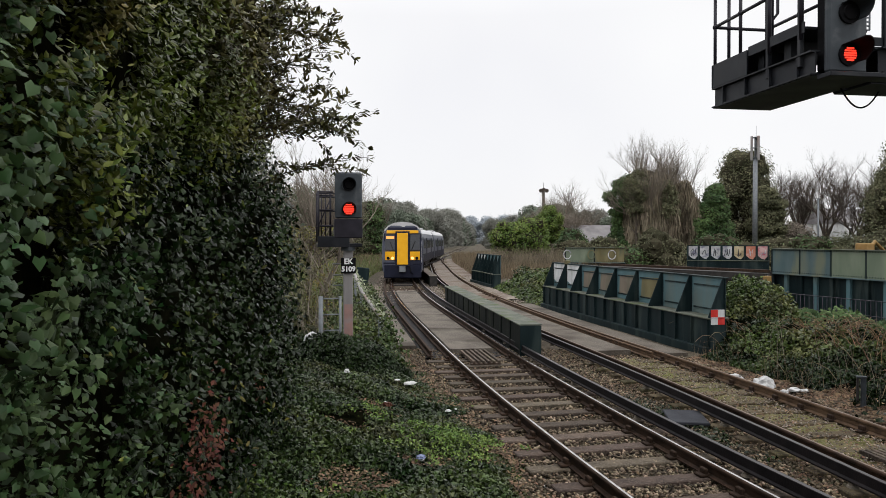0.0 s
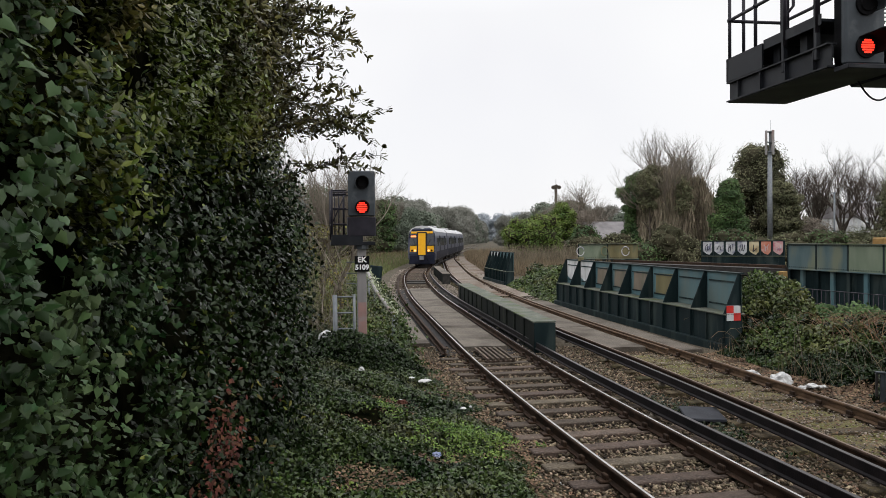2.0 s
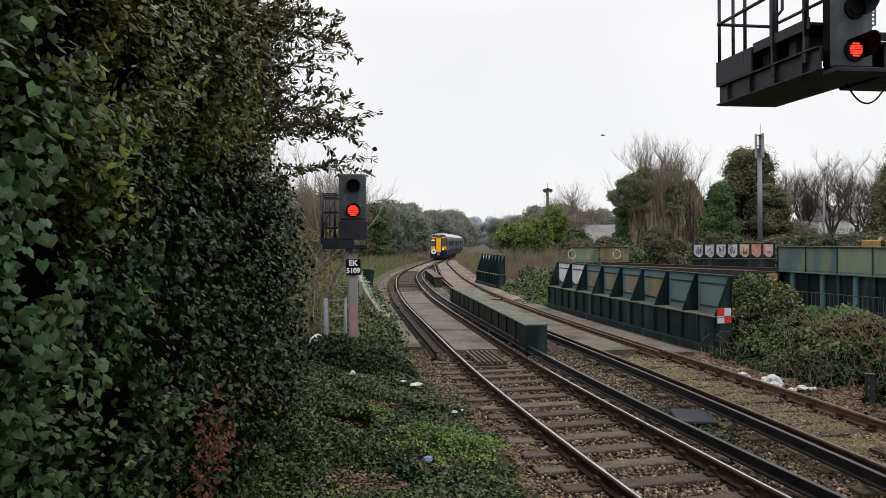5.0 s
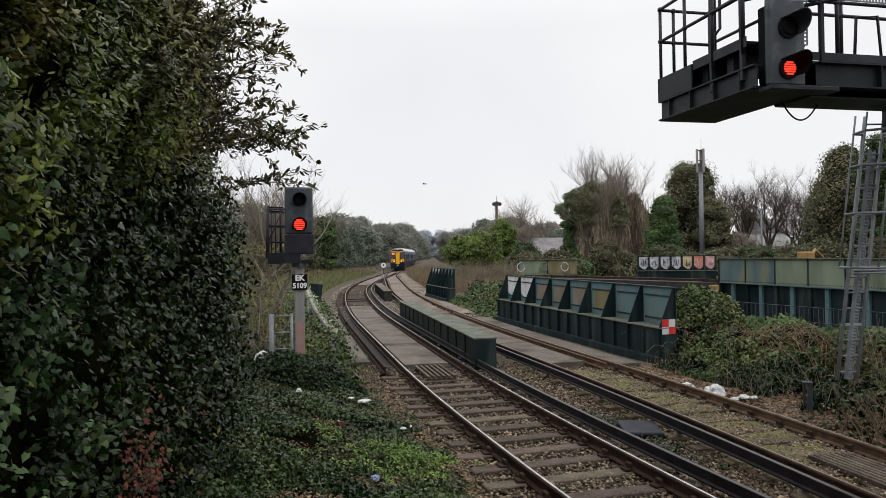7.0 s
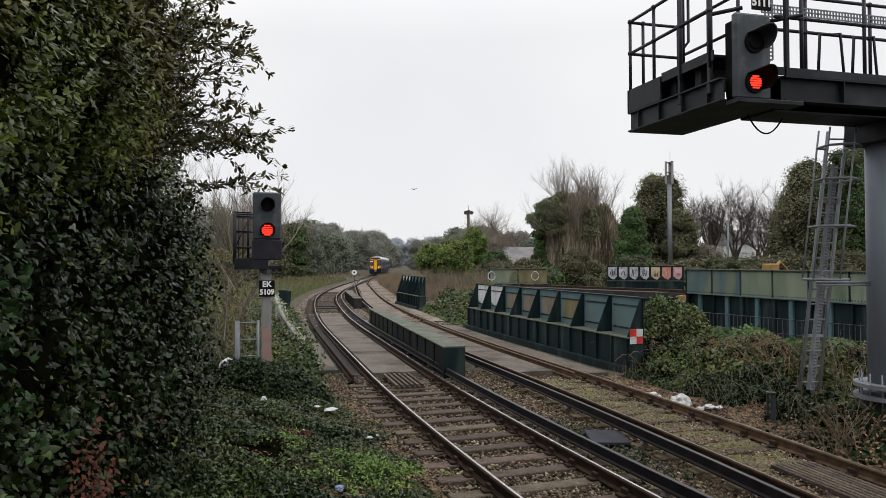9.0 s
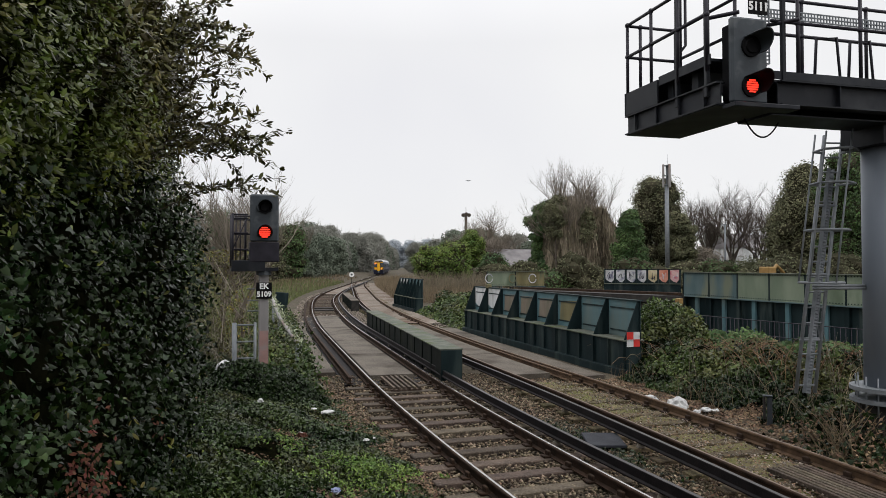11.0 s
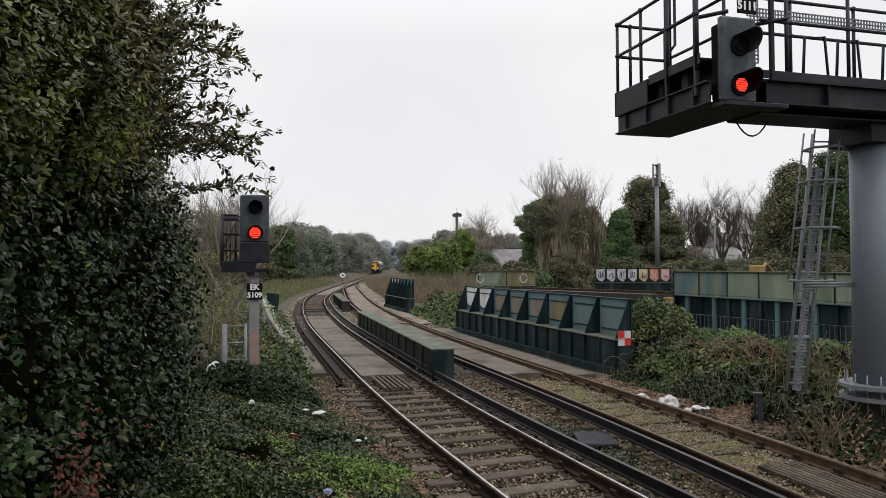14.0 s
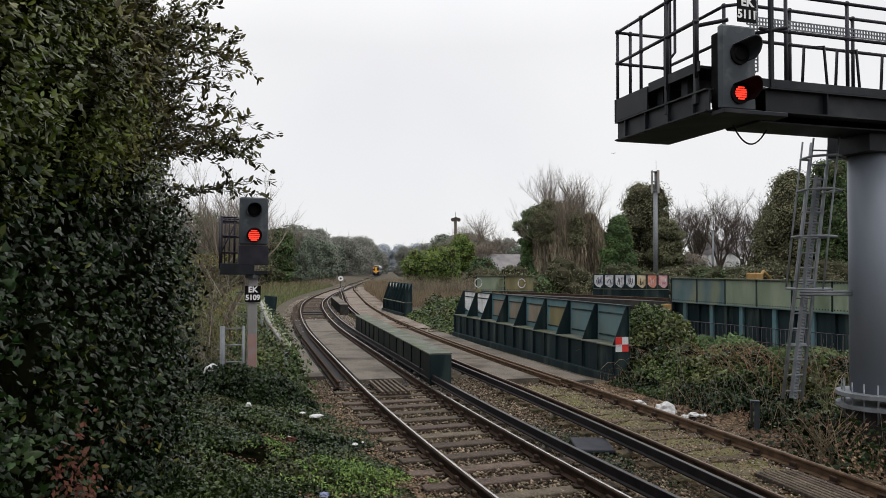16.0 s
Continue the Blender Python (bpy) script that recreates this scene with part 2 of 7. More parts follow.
M_BARK = mat("grey_brown_bark", (0.055, 0.043, 0.034), (0.11, 0.09, 0.074), 5, 0.9, bump=0.4)
M_TWIG = mat("bare_winter_twigs", (0.135, 0.115, 0.09), (0.23, 0.2, 0.162), 0.6, 0.9, bump=0.0, island=0.25)
# Dark tone put in for the shade within leafy crowns.
M_INNER = mat("painted_crown_shade", (0.026, 0.026, 0.016), (0.055, 0.05, 0.033), 0.8, 1.0, bump=0.6, bscale=3.0, spec=0.0)
M_RUSSET = mat("russet_bramble_cane", (0.11, 0.062, 0.034), (0.22, 0.14, 0.078), 1.5, 0.85, bump=0.0, island=0.4)
M_FINES = mat("pale_trodden_fines", (0.105, 0.085, 0.068), (0.2, 0.168, 0.138), 1.1, 0.95, bump=1.0, bscale=14, c3=(0.26, 0.225, 0.19), stain=(0.1, 0.062, 0.044), sscale=0.22)
M_STONE_PALE = mat("pale_dusty_ballast", (0.12, 0.1, 0.08), (0.3, 0.26, 0.215), 8, 0.9, bump=0.3, bscale=60, island=0.6)
M_CREEPER = mat("withered_creeper", (0.125, 0.106, 0.07), (0.27, 0.232, 0.165), 0.5, 0.9, bump=0.0, island=0.5)
# Base colour raised to stand in for haze over the middle distance.
M_FARLEAF = mat("distant_evergreen_leaf", (0.07, 0.078, 0.04), (0.155, 0.155, 0.085), 0.4, 0.8, bump=0.0, island=0.45)
M_IVYTREE = mat("ivy_clad_tree_leaf", (0.03, 0.062, 0.02), (0.07, 0.12, 0.036), 0.4, 0.7, bump=0.0, island=0.45)
# Haze is painted into these three base colours: paler, greyer or bluer.
M_FARWOOD = mat("painted_haze_far_wood", (0.15, 0.153, 0.13), (0.225, 0.226, 0.198), 0.12, 0.95, bump=0.0, island=0.16)
M_HAZE_GREEN = mat("painted_haze_evergreen", (0.088, 0.112, 0.082), (0.15, 0.175, 0.132), 0.12, 0.95, bump=0.0, island=0.2)
M_FARBLUE = mat("painted_haze_ridge", (0.3, 0.33, 0.365), (0.38, 0.41, 0.445), 0.05, 0.95, bump=0.0, island=0.05)
M_OLIVELEAF = mat("yellowing_thicket_leaf", (0.03, 0.036, 0.01), (0.1, 0.095, 0.025), 1.2, 0.5, bump=0.0, island=0.6, stain=(0.2, 0.17, 0.02), sscale=0.9)
M_FRINGE = mat("pale_variegated_leaf", (0.12, 0.15, 0.075), (0.34, 0.37, 0.26), 6, 0.55, bump=0.0, island=0.5)
M_DRYGRASS = mat("dry_winter_grass", (0.13, 0.10, 0.06), (0.23, 0.185, 0.12), 1.5, 0.9, bump=0.0, island=0.35)
M_GRASS = mat("rough_green_grass", (0.085, 0.108, 0.038), (0.165, 0.185, 0.078), 1.5, 0.9, bump=0.0, island=0.35)
M_BLUE = mat("pale_blue_plastic", (0.12, 0.15, 0.3), (0.3, 0.34, 0.5), 6, 0.45, bump=0.3, bscale=25)
M_BAG = mat("white_plastic_bag", (0.45, 0.45, 0.45), (0.62, 0.62, 0.61), 6, 0.4, bump=0.3, bscale=25)
M_YELLOW = mat("train_warning_yellow", (0.70, 0.34, 0.005), (0.78, 0.40, 0.01), 2, 0.35, bump=0.0)
M_NAVY = mat("train_navy_paint", (0.007, 0.009, 0.02), (0.014, 0.016, 0.032), 2, 0.5, bump=0.02, stain=(0.018, 0.018, 0.026), spec=0.15)
M_SILVER = mat("train_grey_paint", (0.05, 0.056, 0.082), (0.085, 0.092, 0.125), 1, 0.35, bump=0.0, stain=(0.12, 0.125, 0.155))
M_ROOFW = mat("train_roof_pale_grey", (0.45, 0.45, 0.46), (0.55, 0.55, 0.56), 1, 0.6, bump=0.0)
M_GLASS = mat("dark_train_glass", (0.012, 0.014, 0.018), (0.02, 0.022, 0.028), 2, 0.12, bump=0.0, spec=0.7)
M_UNDER = mat("underframe_grime", (0.02, 0.018, 0.017), (0.04, 0.036, 0.033), 4, 0.8, bump=0.1)
M_LAMP = glow("train_lamp", (1.0, 0.5, 0.2), 1.2)
M_DEST = glow("destination_display", (1.0, 0.25, 0.06), 1.5)
M_BRICK = mat("far_house_wall", (0.3, 0.28, 0.26), (0.42, 0.4, 0.38), 1, 0.9, bump=0.1)
M_ROOF = mat("far_house_roof", (0.15, 0.14, 0.145), (0.22, 0.21, 0.21), 1, 0.9, bump=0.1)
M_RED = mat("red_enamel", (0.5, 0.03, 0.025), (0.62, 0.06, 0.05), 4, 0.5, bump=0.0)
M_AMBER = mat("faded_amber_paint", (0.2, 0.12, 0.04), (0.28, 0.175, 0.065), 3, 0.6, bump=0.0)
M_DIRTYPAD = mat("dark_cover_board", (0.02, 0.022, 0.028), (0.04, 0.042, 0.05), 3, 0.85, bump=0.2)


# ---- mesh helpers ----
def part(name, bm, material, parent=None, label="", smooth=False):
    me = bpy.data.meshes.new(name)
    bm.to_mesh(me)
    bm.free()
    me.materials.append(material)
    if smooth:
        for p in me.polygons:
            p.use_smooth = True
    ob = new(name, me)
    ob.parent = parent
    if label:
        tagged(ob, label)
    return ob


def empty(name, m, label, category, group="", kind=""):
    ob = new(name)
    ob.empty_display_size = 0.2
    ob.matrix_world = m
    return tagged(ob, label, category, group, kind)


def box(bm, x0, x1, y0, y1, z0, z1, bev=0.0, m=None):
    r = bmesh.ops.create_cube(bm, size=1.0)
    t = Matrix.Translation(((x0 + x1) / 2, (y0 + y1) / 2, (z0 + z1) / 2)) @ Matrix.Diagonal((x1 - x0, y1 - y0, z1 - z0, 1))
    bmesh.ops.transform(bm, matrix=(m @ t) if m else t, verts=r["verts"])
    if bev:
        es = list({e for v in r["verts"] for e in v.link_edges})
        bmesh.ops.bevel(bm, geom=es, offset=bev, segments=1, affect="EDGES", profile=0.5)
    return bm


def boxpart(name, dims, material, parent, bev=0.006, label="", m=None):
    return part(name, box(bmesh.new(), *dims, bev, m), material, parent, label)


def tube(bm, pts, r, sides=8, r2=None, cap=True):
    """A round bar through pts, tapering from r to r2."""
    pts = [Vector(p) for p in pts]
    r2 = r if r2 is None else r2
    rings = []
    for i, p in enumerate(pts):
        d = (pts[min(i + 1, len(pts) - 1)] - pts[max(i - 1, 0)]).normalized()
        a = d.orthogonal().normalized() if i == 0 else (a - d * a.dot(d)).normalized()
        b = d.cross(a)
        k = r + (r2 - r) * i / max(len(pts) - 1, 1)
        rings.append([bm.verts.new(p + (a * math.cos(2 * math.pi * j / sides) + b * math.sin(2 * math.pi * j / sides)) * k) for j in range(sides)])
    for u, v in zip(rings, rings[1:]):
        for j in range(sides):
            bm.faces.new((u[j], u[(j + 1) % sides], v[(j + 1) % sides], v[j]))
    if cap:
        bm.faces.new(rings[0][::-1])
        bm.faces.new(rings[-1])
    return bm


def bar(name, pts, r, material, parent, sides=8, label=""):
    return part(name, tube(bmesh.new(), pts, r, sides), material, parent, label, smooth=True)


def prism(bm, poly, axis, a, b):
    """poly: 2D outline; extruded along axis 0/1/2 from a to b."""
    def at(p, h):
        return ((h, *p), (p[0], h, p[1]), (*p, h))[axis]
    lo = [bm.verts.new(at(p, a)) for p in poly]
    hi = [bm.verts.new(at(p, b)) for p in poly]
    n = len(poly)
    bm.faces.new(lo[::-1])
    bm.faces.new(hi)
    for i in range(n):
        bm.faces.new((lo[i], lo[(i + 1) % n], hi[(i + 1) % n], hi[i]))
    bmesh.ops.recalc_face_normals(bm, faces=bm.faces)
    return bm


def mesh_from(name, verts, faces, material, smooth=False):
    """A mesh from computed arrays: verts n x 3, faces all of one size."""
    me = bpy.data.meshes.new(name)
    verts, faces = np.asarray(verts, np.float32), np.asarray(faces, np.int32)
    k = faces.shape[1]
    me.vertices.add(len(verts))
    me.vertices.foreach_set("co", verts.ravel())
    me.loops.add(faces.size)
    me.loops.foreach_set("vertex_index", faces.ravel())
    me.polygons.add(len(faces))
    me.polygons.foreach_set("loop_start", np.arange(0, faces.size, k, dtype=np.int32))
    if smooth:
        me.polygons.foreach_set("use_smooth", np.ones(len(faces), bool))
    me.materials.append(material)
    me.update(calc_edges=True)
    return me


def leaves(name, centres, dirs, size, width, material, seed, spread=0.35, shape="kite", droop=0.0, parent=None, tips=None):
    """Many small folded leaves: centres n x 3, dirs the way each faces (outwards), tips the way each points."""
    rng = np.random.default_rng(seed)
    n = len(centres)
    nrm = dirs + rng.normal(0, spread, (n, 3))
    nrm /= np.linalg.norm(nrm, axis=1)[:, None] + 1e-9
    tip = rng.normal(0, 1, (n, 3)) if tips is None else tips + rng.normal(0, 0.15, (n, 3))
    tip[:, 2] -= droop
    tip -= nrm * (tip * nrm).sum(1)[:, None]
    tip /= np.linalg.norm(tip, axis=1)[:, None] + 1e-9
    side = np.cross(nrm, tip)
    s = (size * rng.uniform(0.6, 1.25, n))[:, None]
    w = s * width
    if shape == "ivy":
        prof = [(-0.35, 0.0, 0.0), (-0.5, 0.5, -0.12), (0.05, 0.42, -0.05), (0.62, 0.0, 0.04), (0.05, -0.42, -0.05), (-0.5, -0.5, -0.12)]
        quads = [(0, 1, 2, 3), (0, 3, 4, 5)]
    elif shape == "broad":
        prof = [(-0.3, 0.0, 0.0), (0.12, 0.0, 0.02), (0.66, 0.0, -0.04), (-0.5, 0.34, -0.05), (-0.08, 0.52, -0.12), (0.3, 0.27, -0.06), (-0.5, -0.34, -0.05), (-0.08, -0.52, -0.12), (0.3, -0.27, -0.06)]
        quads = [(0, 3, 4, 1), (1, 4, 5, 2), (0, 1, 7, 6), (1, 2, 8, 7)]
    elif shape == "oval":
        prof = [(-0.5, 0.0, 0.0), (-0.2, 0.4, -0.06), (0.18, 0.42, -0.06), (0.52, 0.0, -0.03), (0.18, -0.42, -0.06), (-0.2, -0.4, -0.06)]
        quads = [(0, 1, 2, 3), (0, 3, 4, 5)]
    else:
        prof = [(-0.5, 0.0, 0.0), (0.0, 0.5, -0.1), (0.5, 0.0, -0.06), (0.0, -0.5, -0.1)]
        quads = [(0, 1, 2), (0, 2, 3)]
    v = np.concatenate([(centres + tip * s * a + side * w * b - nrm * s * -c)[:, None] for a, b, c in prof], axis=1)
    k = len(prof)
    f = (np.array(quads)[None] + (np.arange(n) * k)[:, None, None]).reshape(-1, len(quads[0]))
    ob = new(name, mesh_from(name, v.reshape(-1, 3), f, material))
    ob.parent = parent
    return ob


# ---- the lines of the two tracks: heading against distance, integrated ----
KY = [-12, 8, 18, 28, 40, 52, 66, 85, 120, 320]
S1 = [-0.25, -0.2169, -0.1488, -0.1468, -0.0929, -0.0615, 0.0127, 0.0592, 0.0594, 0.0497]
S2 = [-0.13, -0.1317, -0.1829, -0.1428, -0.0916, -0.0519, -0.0268, -0.0346, 0.0477, 0.0479]
YY = np.linspace(-12, 330, 3421)


def line_of(x0, s):
    h = np.interp(YY, KY, s)
    return x0 + np.concatenate([[0], np.cumsum((h[1:] + h[:-1]) / 2 * np.diff(YY))])


X1, X2 = line_of(7.199, S1), line_of(8.482, S2)


def on(track, y, off=0.0, z=0.0):
    """The point on a track's centre line at y, moved off metres to its right."""
    xs, s = (X1, S1) if track == 1 else (X2, S2)
    h = float(np.interp(y, KY, s))
    k = 1 / math.sqrt(1 + h * h)
    return Vector((float(np.interp(y, YY, xs)) + off * k, y - off * h * k, z))


def heading(track, y):
    return math.degrees(-math.atan(float(np.interp(y, KY, S1 if track == 1 else S2))))


def c1(y):
    return np.interp(y, YY, X1)


def c2(y):
    return np.interp(y, YY, X2)


# ---- ground: one sheet to the horizon ----
def ground_z(x, y):
    x, y = np.asarray(x, float), np.asarray(y, float)
    yc = np.clip(y, -12, 329)
    left = np.clip(c1(yc) - 1.9 - x, 0, 4) * 0.17
    right = np.clip(x - np.maximum(c2(yc), c1(yc)) - 1.35, 0, 3.2) * np.interp(y, [12, 19], [0.2, 0.06])
    near = np.clip((400 - y) / 100, 0, 1) * np.clip((y + 60) / 40, 0, 1)
    lane = 0.95 * np.clip((x - c2(yc) - 8.0) / 3.0, 0, 1) * np.clip((y - 15) / 3, 0, 1) * np.clip((41 - y) / 4, 0, 1)
    z = -0.25 + (left + right) * near - lane
    bump = 0.05 * np.sin(x * 1.7 + 0.6 * np.sin(y * 1.1)) * np.sin(y * 1.3 + 1.0) * np.clip(left + right, 0, 0.3) / 0.3
    return z + bump


def make_ground():
    gx = np.concatenate([[-3000, -1200, -500, -250, -120, -70, -45], np.arange(-30, 46, 0.5), [60, 80, 120, 250, 500, 1200, 3000]])
    gy = np.concatenate([[-3000, -1000, -300, -100, -40, -20], np.arange(-10, 70, 0.5), np.arange(70, 330, 4), [400, 550, 800, 1300, 2200, 4000]])
    xx, yy = np.meshgrid(gx, gy)
    v = np.stack([xx, yy, ground_z(xx, yy)], -1).reshape(-1, 3)
    nx, ny = len(gx), len(gy)
    i = (np.arange(ny - 1)[:, None] * nx + np.arange(nx - 1)[None]).ravel()
    f = np.stack([i, i + 1, i + nx + 1, i + nx], 1)
    tagged(new("ground", mesh_from("ground", v, f, M_GROUND, True)), "earth and ballast ground with leaf litter and moss", "ground", kind="structure")


make_ground()


# ---- tracks ----
RAIL_WEB = [(-0.07, -0.16), (0.07, -0.16), (0.07, -0.148), (0.012, -0.13), (0.012, -0.05), (0.034, -0.036), (0.034, -0.006), (-0.004, -0.006), (-0.008, -0.001), (-0.026, -0.003), (-0.034, -0.012), (-0.034, -0.036), (-0.012, -0.05), (-0.012, -0.13), (-0.07, -0.148)]
RAIL_TOP = [(-0.004, -0.006), (0.034, -0.006), (0.028, 0.0), (-0.004, 0.0)]
COND_WEB = [(-0.06, -0.09), (0.06, -0.09), (0.06, -0.07), (0.032, -0.05), (0.032, 0.064), (-0.032, 0.064), (-0.032, -0.05), (-0.06, -0.07)]
COND_TOP = [(-0.032, 0.064), (0.032, 0.064), (0.028, 0.07), (-0.028, 0.07)]


def sweep(name, track, off, y0, y1, profile, material, parent, label=""):
    ys = np.concatenate([np.arange(y0, min(y1, 60), 0.5), np.arange(max(y0, 60), y1, 3.0), [y1]])
    bm = bmesh.new()
    prev = None
    for y in ys:
        h = math.radians(heading(track, y))
        p = on(track, y, off)
        ring = [bm.verts.new(p + Vector((math.cos(h) * a, math.sin(h) * a, b))) for a, b in profile]
        if prev:
            for i in range(len(ring)):
                j = (i + 1) % len(ring)
                bm.faces.new((prev[i], prev[j], ring[j], ring[i]))
        else:
            bm.faces.new(ring[::-1])
        prev = ring
    bm.faces.new(prev)
    bmesh.ops.recalc_face_normals(bm, faces=bm.faces)
    return part(name, bm, material, parent, label)


track_a = empty("railway_track", Matrix(), "curving railway track with polished rails on timber sleepers", "railway track", "railway tracks", "structure")
track_b = empty("railway_track", Matrix(), "rusty railway track on mossy timber sleepers", "railway track", "railway tracks", "structure")
G = 0.755
for side in (-G, G):
    r = sweep("rail", 1, side, 2.0, 320, RAIL_WEB, M_RUST, track_a)
    sweep("rail_head", 1, side, 2.0, 320, RAIL_TOP, M_SHINE, r, "polished steel running surface")
    r = sweep("rail", 2, side, 2.0, 119, RAIL_WEB, M_RUST_LIGHT if side > 0 else M_RUST, track_b)
    sweep("rail_head", 2, side, 2.0, 119, RAIL_TOP, M_DULLHEAD, r, "dull brown running surface")
# check rails inside and outside the rails over the bridges
sweep("guard_rail", 1, -G - 0.42, 17.5, 55, RAIL_WEB, M_RUST, track_a, "rusted guard rail")
sweep("guard_rail", 2, G - 0.2, 17.0, 33, RAIL_WEB, M_RUST_LIGHT, track_b, "rusted guard rail")


def conductor(track, off, y0, y1):
    c = empty("conductor_rail", Matrix(), "dark steel third rail with worn top beside the track", "conductor rail", "conductor rails", "structure")
    part_web = sweep("web", track, off, y0, y1, COND_WEB, M_CONDUCTOR, c)
    sweep("contact_face", track, off, y0, y1, COND_TOP, M_CONDTOP, part_web, "worn bright top face")
    base = None
    for y in np.arange(y0 + 0.6, min(y1, 60), 2.8):
        if base is None:
            bm = bmesh.new()
            tube(bm, [(0, 0, -0.16), (0, 0, -0.13), (0, 0, -0.13), (0, 0, -0.092)], 0.075, 10, 0.05)
            base = part("insulator", bm, M_CERAMIC, c, "grimy ceramic insulator pot")
            base.location = on(track, y, off)
        else:
            o = base.copy()
            scene.collection.objects.link(o)
            o.location = on(track, y, off)


conductor(1, G + 0.42, 2.0, 115)
conductor(2, -G - 0.4, 2.0, 32.0)
conductor(2, -G - 0.3, 36.0, 100)


def sleepers(track, parent, y0, y1, step, material, seed):
    rng = random.Random(seed)
    bm = bmesh.new()
    box(bm, -1.3, 1.3, -0.125, 0.125, -0.29, -0.162, 0.012)
    first = part("sleeper", bm, material, parent)
    bm = bmesh.new()
    for s in (-G, G):
        box(bm, s - 0.17, s + 0.17, -0.075, 0.075, -0.165, -0.13, 0.01)
        box(bm, s - 0.1, s - 0.05, -0.06, 0.06, -0.14, -0.065, 0.01)
        box(bm, s + 0.05, s + 0.1, -0.06, 0.06, -0.14, -0.065, 0.01)
    chair = part("rail_chair", bm, M_RUST, parent)
    y = y0
    k = 0
    while y < y1:
        h = radians(heading(track, y) + rng.uniform(-1.2, 1.2))
        p = on(track, y, rng.uniform(-0.06, 0.06), rng.uniform(-0.012, 0.006))
        for src, jit in ((first, True), (chair, False)):
            o = src if k == 0 else src.copy()
            if k:
                scene.collection.objects.link(o)
            o.location = p if jit else on(track, y, 0, 0)
            o.rotation_euler = (0, 0, h if jit else radians(heading(track, y)))
        y += step * rng.uniform(0.93, 1.07)
        k += 1


sleepers(1, track_a, 3.0, 17.0, 0.66, M_SLEEPER, 3)
sleepers(1, track_a, 42.0, 110.0, 0.9, M_SLEEPER, 4)
sleepers(2, track_b, 3.0, 17.4, 0.72, M_SLEEPER_MOSS, 5)
sleepers(2, track_b, 33.5, 112.0, 0.9, M_SLEEPER_MOSS, 6)


# ---- bridge deck: concrete slabs between and beside the rails ----
def slab(name, track, o0, o1, y0, y1, z0, z1, material, label):
    bm = bmesh.new()
    prev = None
    for y in np.linspace(y0, y1, max(int((y1 - y0) / 0.8), 2)):
        ring = [bm.verts.new(on(track, y, o, z)) for o, z in ((o0, z0), (o1, z0), (o1, z1 - 0.012), (o1 - 0.012, z1), (o0 + 0.012, z1), (o0, z1 - 0.012))]
        if prev:
            for i in range(6):
                bm.faces.new((prev[i], prev[(i + 1) % 6], ring[(i + 1) % 6], ring[i]))
        else:
            bm.faces.new(ring[::-1])
        prev = ring
    bm.faces.new(prev)
    bmesh.ops.recalc_face_normals(bm, faces=bm.faces)
    return tagged(part(name, bm, material), label, "deck slab", "bridge deck slabs", "structure")


for a, b in ((18.2, 22.4), (22.45, 26.6), (26.65, 30.9), (30.95, 35.0), (35.05, 39.5)):
    slab("deck_slab", 1, -0.58, 0.55, a, b, -0.3, -0.085, M_CONCRETE, "grimy concrete bridge deck slab between the rails")
for a, b in ((17.9, 22.0), (22.05, 26.2), (26.25, 30.4), (30.45, 33.0)):
    slab("deck_slab", 2, -0.6, 0.42, a, b, -0.3, -0.085, M_CONCRETE, "grimy concrete bridge deck slab between rusty rails")
slab("deck_walkway", 1, -2.35, -1.35, 19.2, 36, -0.4, -0.12, M_CONCRETE, "concrete ledge along the bridge beside the track")
slab("deck_walkway", 2, 0.98, 1.72, 17.4, 31.5, -0.4, -0.12, M_CONCRETE, "concrete ledge at the foot of the bridge girder")
slab("deck_bed", 1, -1.3, 1.6, 17.6, 40, -0.5, -0.2, M_CONDUCTOR, "dark steel bridge deck under the rails")


def grid_cover(track, y0, y1, o0, o1, z, n, label, cross=True):
    """A cover of parallel bars across the four-foot."""
    c = empty("grid_cover", Matrix(), label, "metal grid", "track grids")
    for i in range(n):
        o = o0 + (o1 - o0) * i / (n - 1)
        p, q = on(track, y0, o, z), on(track, y1, o, z)
        bm = bmesh.new()
        d = q - p
        box(bm, -0.028, 0.028, 0, d.length, -0.03, 0.03, 0.006, Matrix.Translation(p) @ Matrix.Rotation(math.atan2(-d.x, d.y), 4, "Z"))
        part("bar", bm, M_SLEEPER, c)
    for y in (y0 + 0.12, (y0 + y1) / 2, y1 - 0.12):
        p = on(track, y, (o0 + o1) / 2, z - 0.06)
        boxpart("cross_member", (o0 - (o0 + o1) / 2 - 0.06, (o1 - o0) / 2 + 0.06, -0.06, 0.06, -0.12, 0.025), M_SLEEPER, c, 0.006, m=Matrix.Translation(p) @ Matrix.Rotation(radians(heading(track, y)), 4, "Z"))


grid_cover(1, 16.2, 17.9, -0.35, 0.25, -0.09, 6, "timber bar grid between the rails before the bridge")
grid_cover(2, 7.2, 9.35, -0.15, 0.45, -0.12, 8, "weathered bar grid between rusty rails")
for y in (45.2, 47.2):
    boxpart("cross_timber", (-0.62, 0.62, -0.3, 0.3, -0.2, -0.1), M_UNDER, track_a, 0.01, m=Matrix.Translation(on(1, y)) @ Matrix.Rotation(radians(heading(1, y)), 4, "Z"))


# ---- plate girders ----
def frame_between(a, b, z=0.0):
    d = Vector((b[0] - a[0], b[1] - a[1], 0))
    return Matrix.Translation((a[0], a[1], z)) @ Matrix.Rotation(math.atan2(d.y, d.x), 4, "Z"), d.length


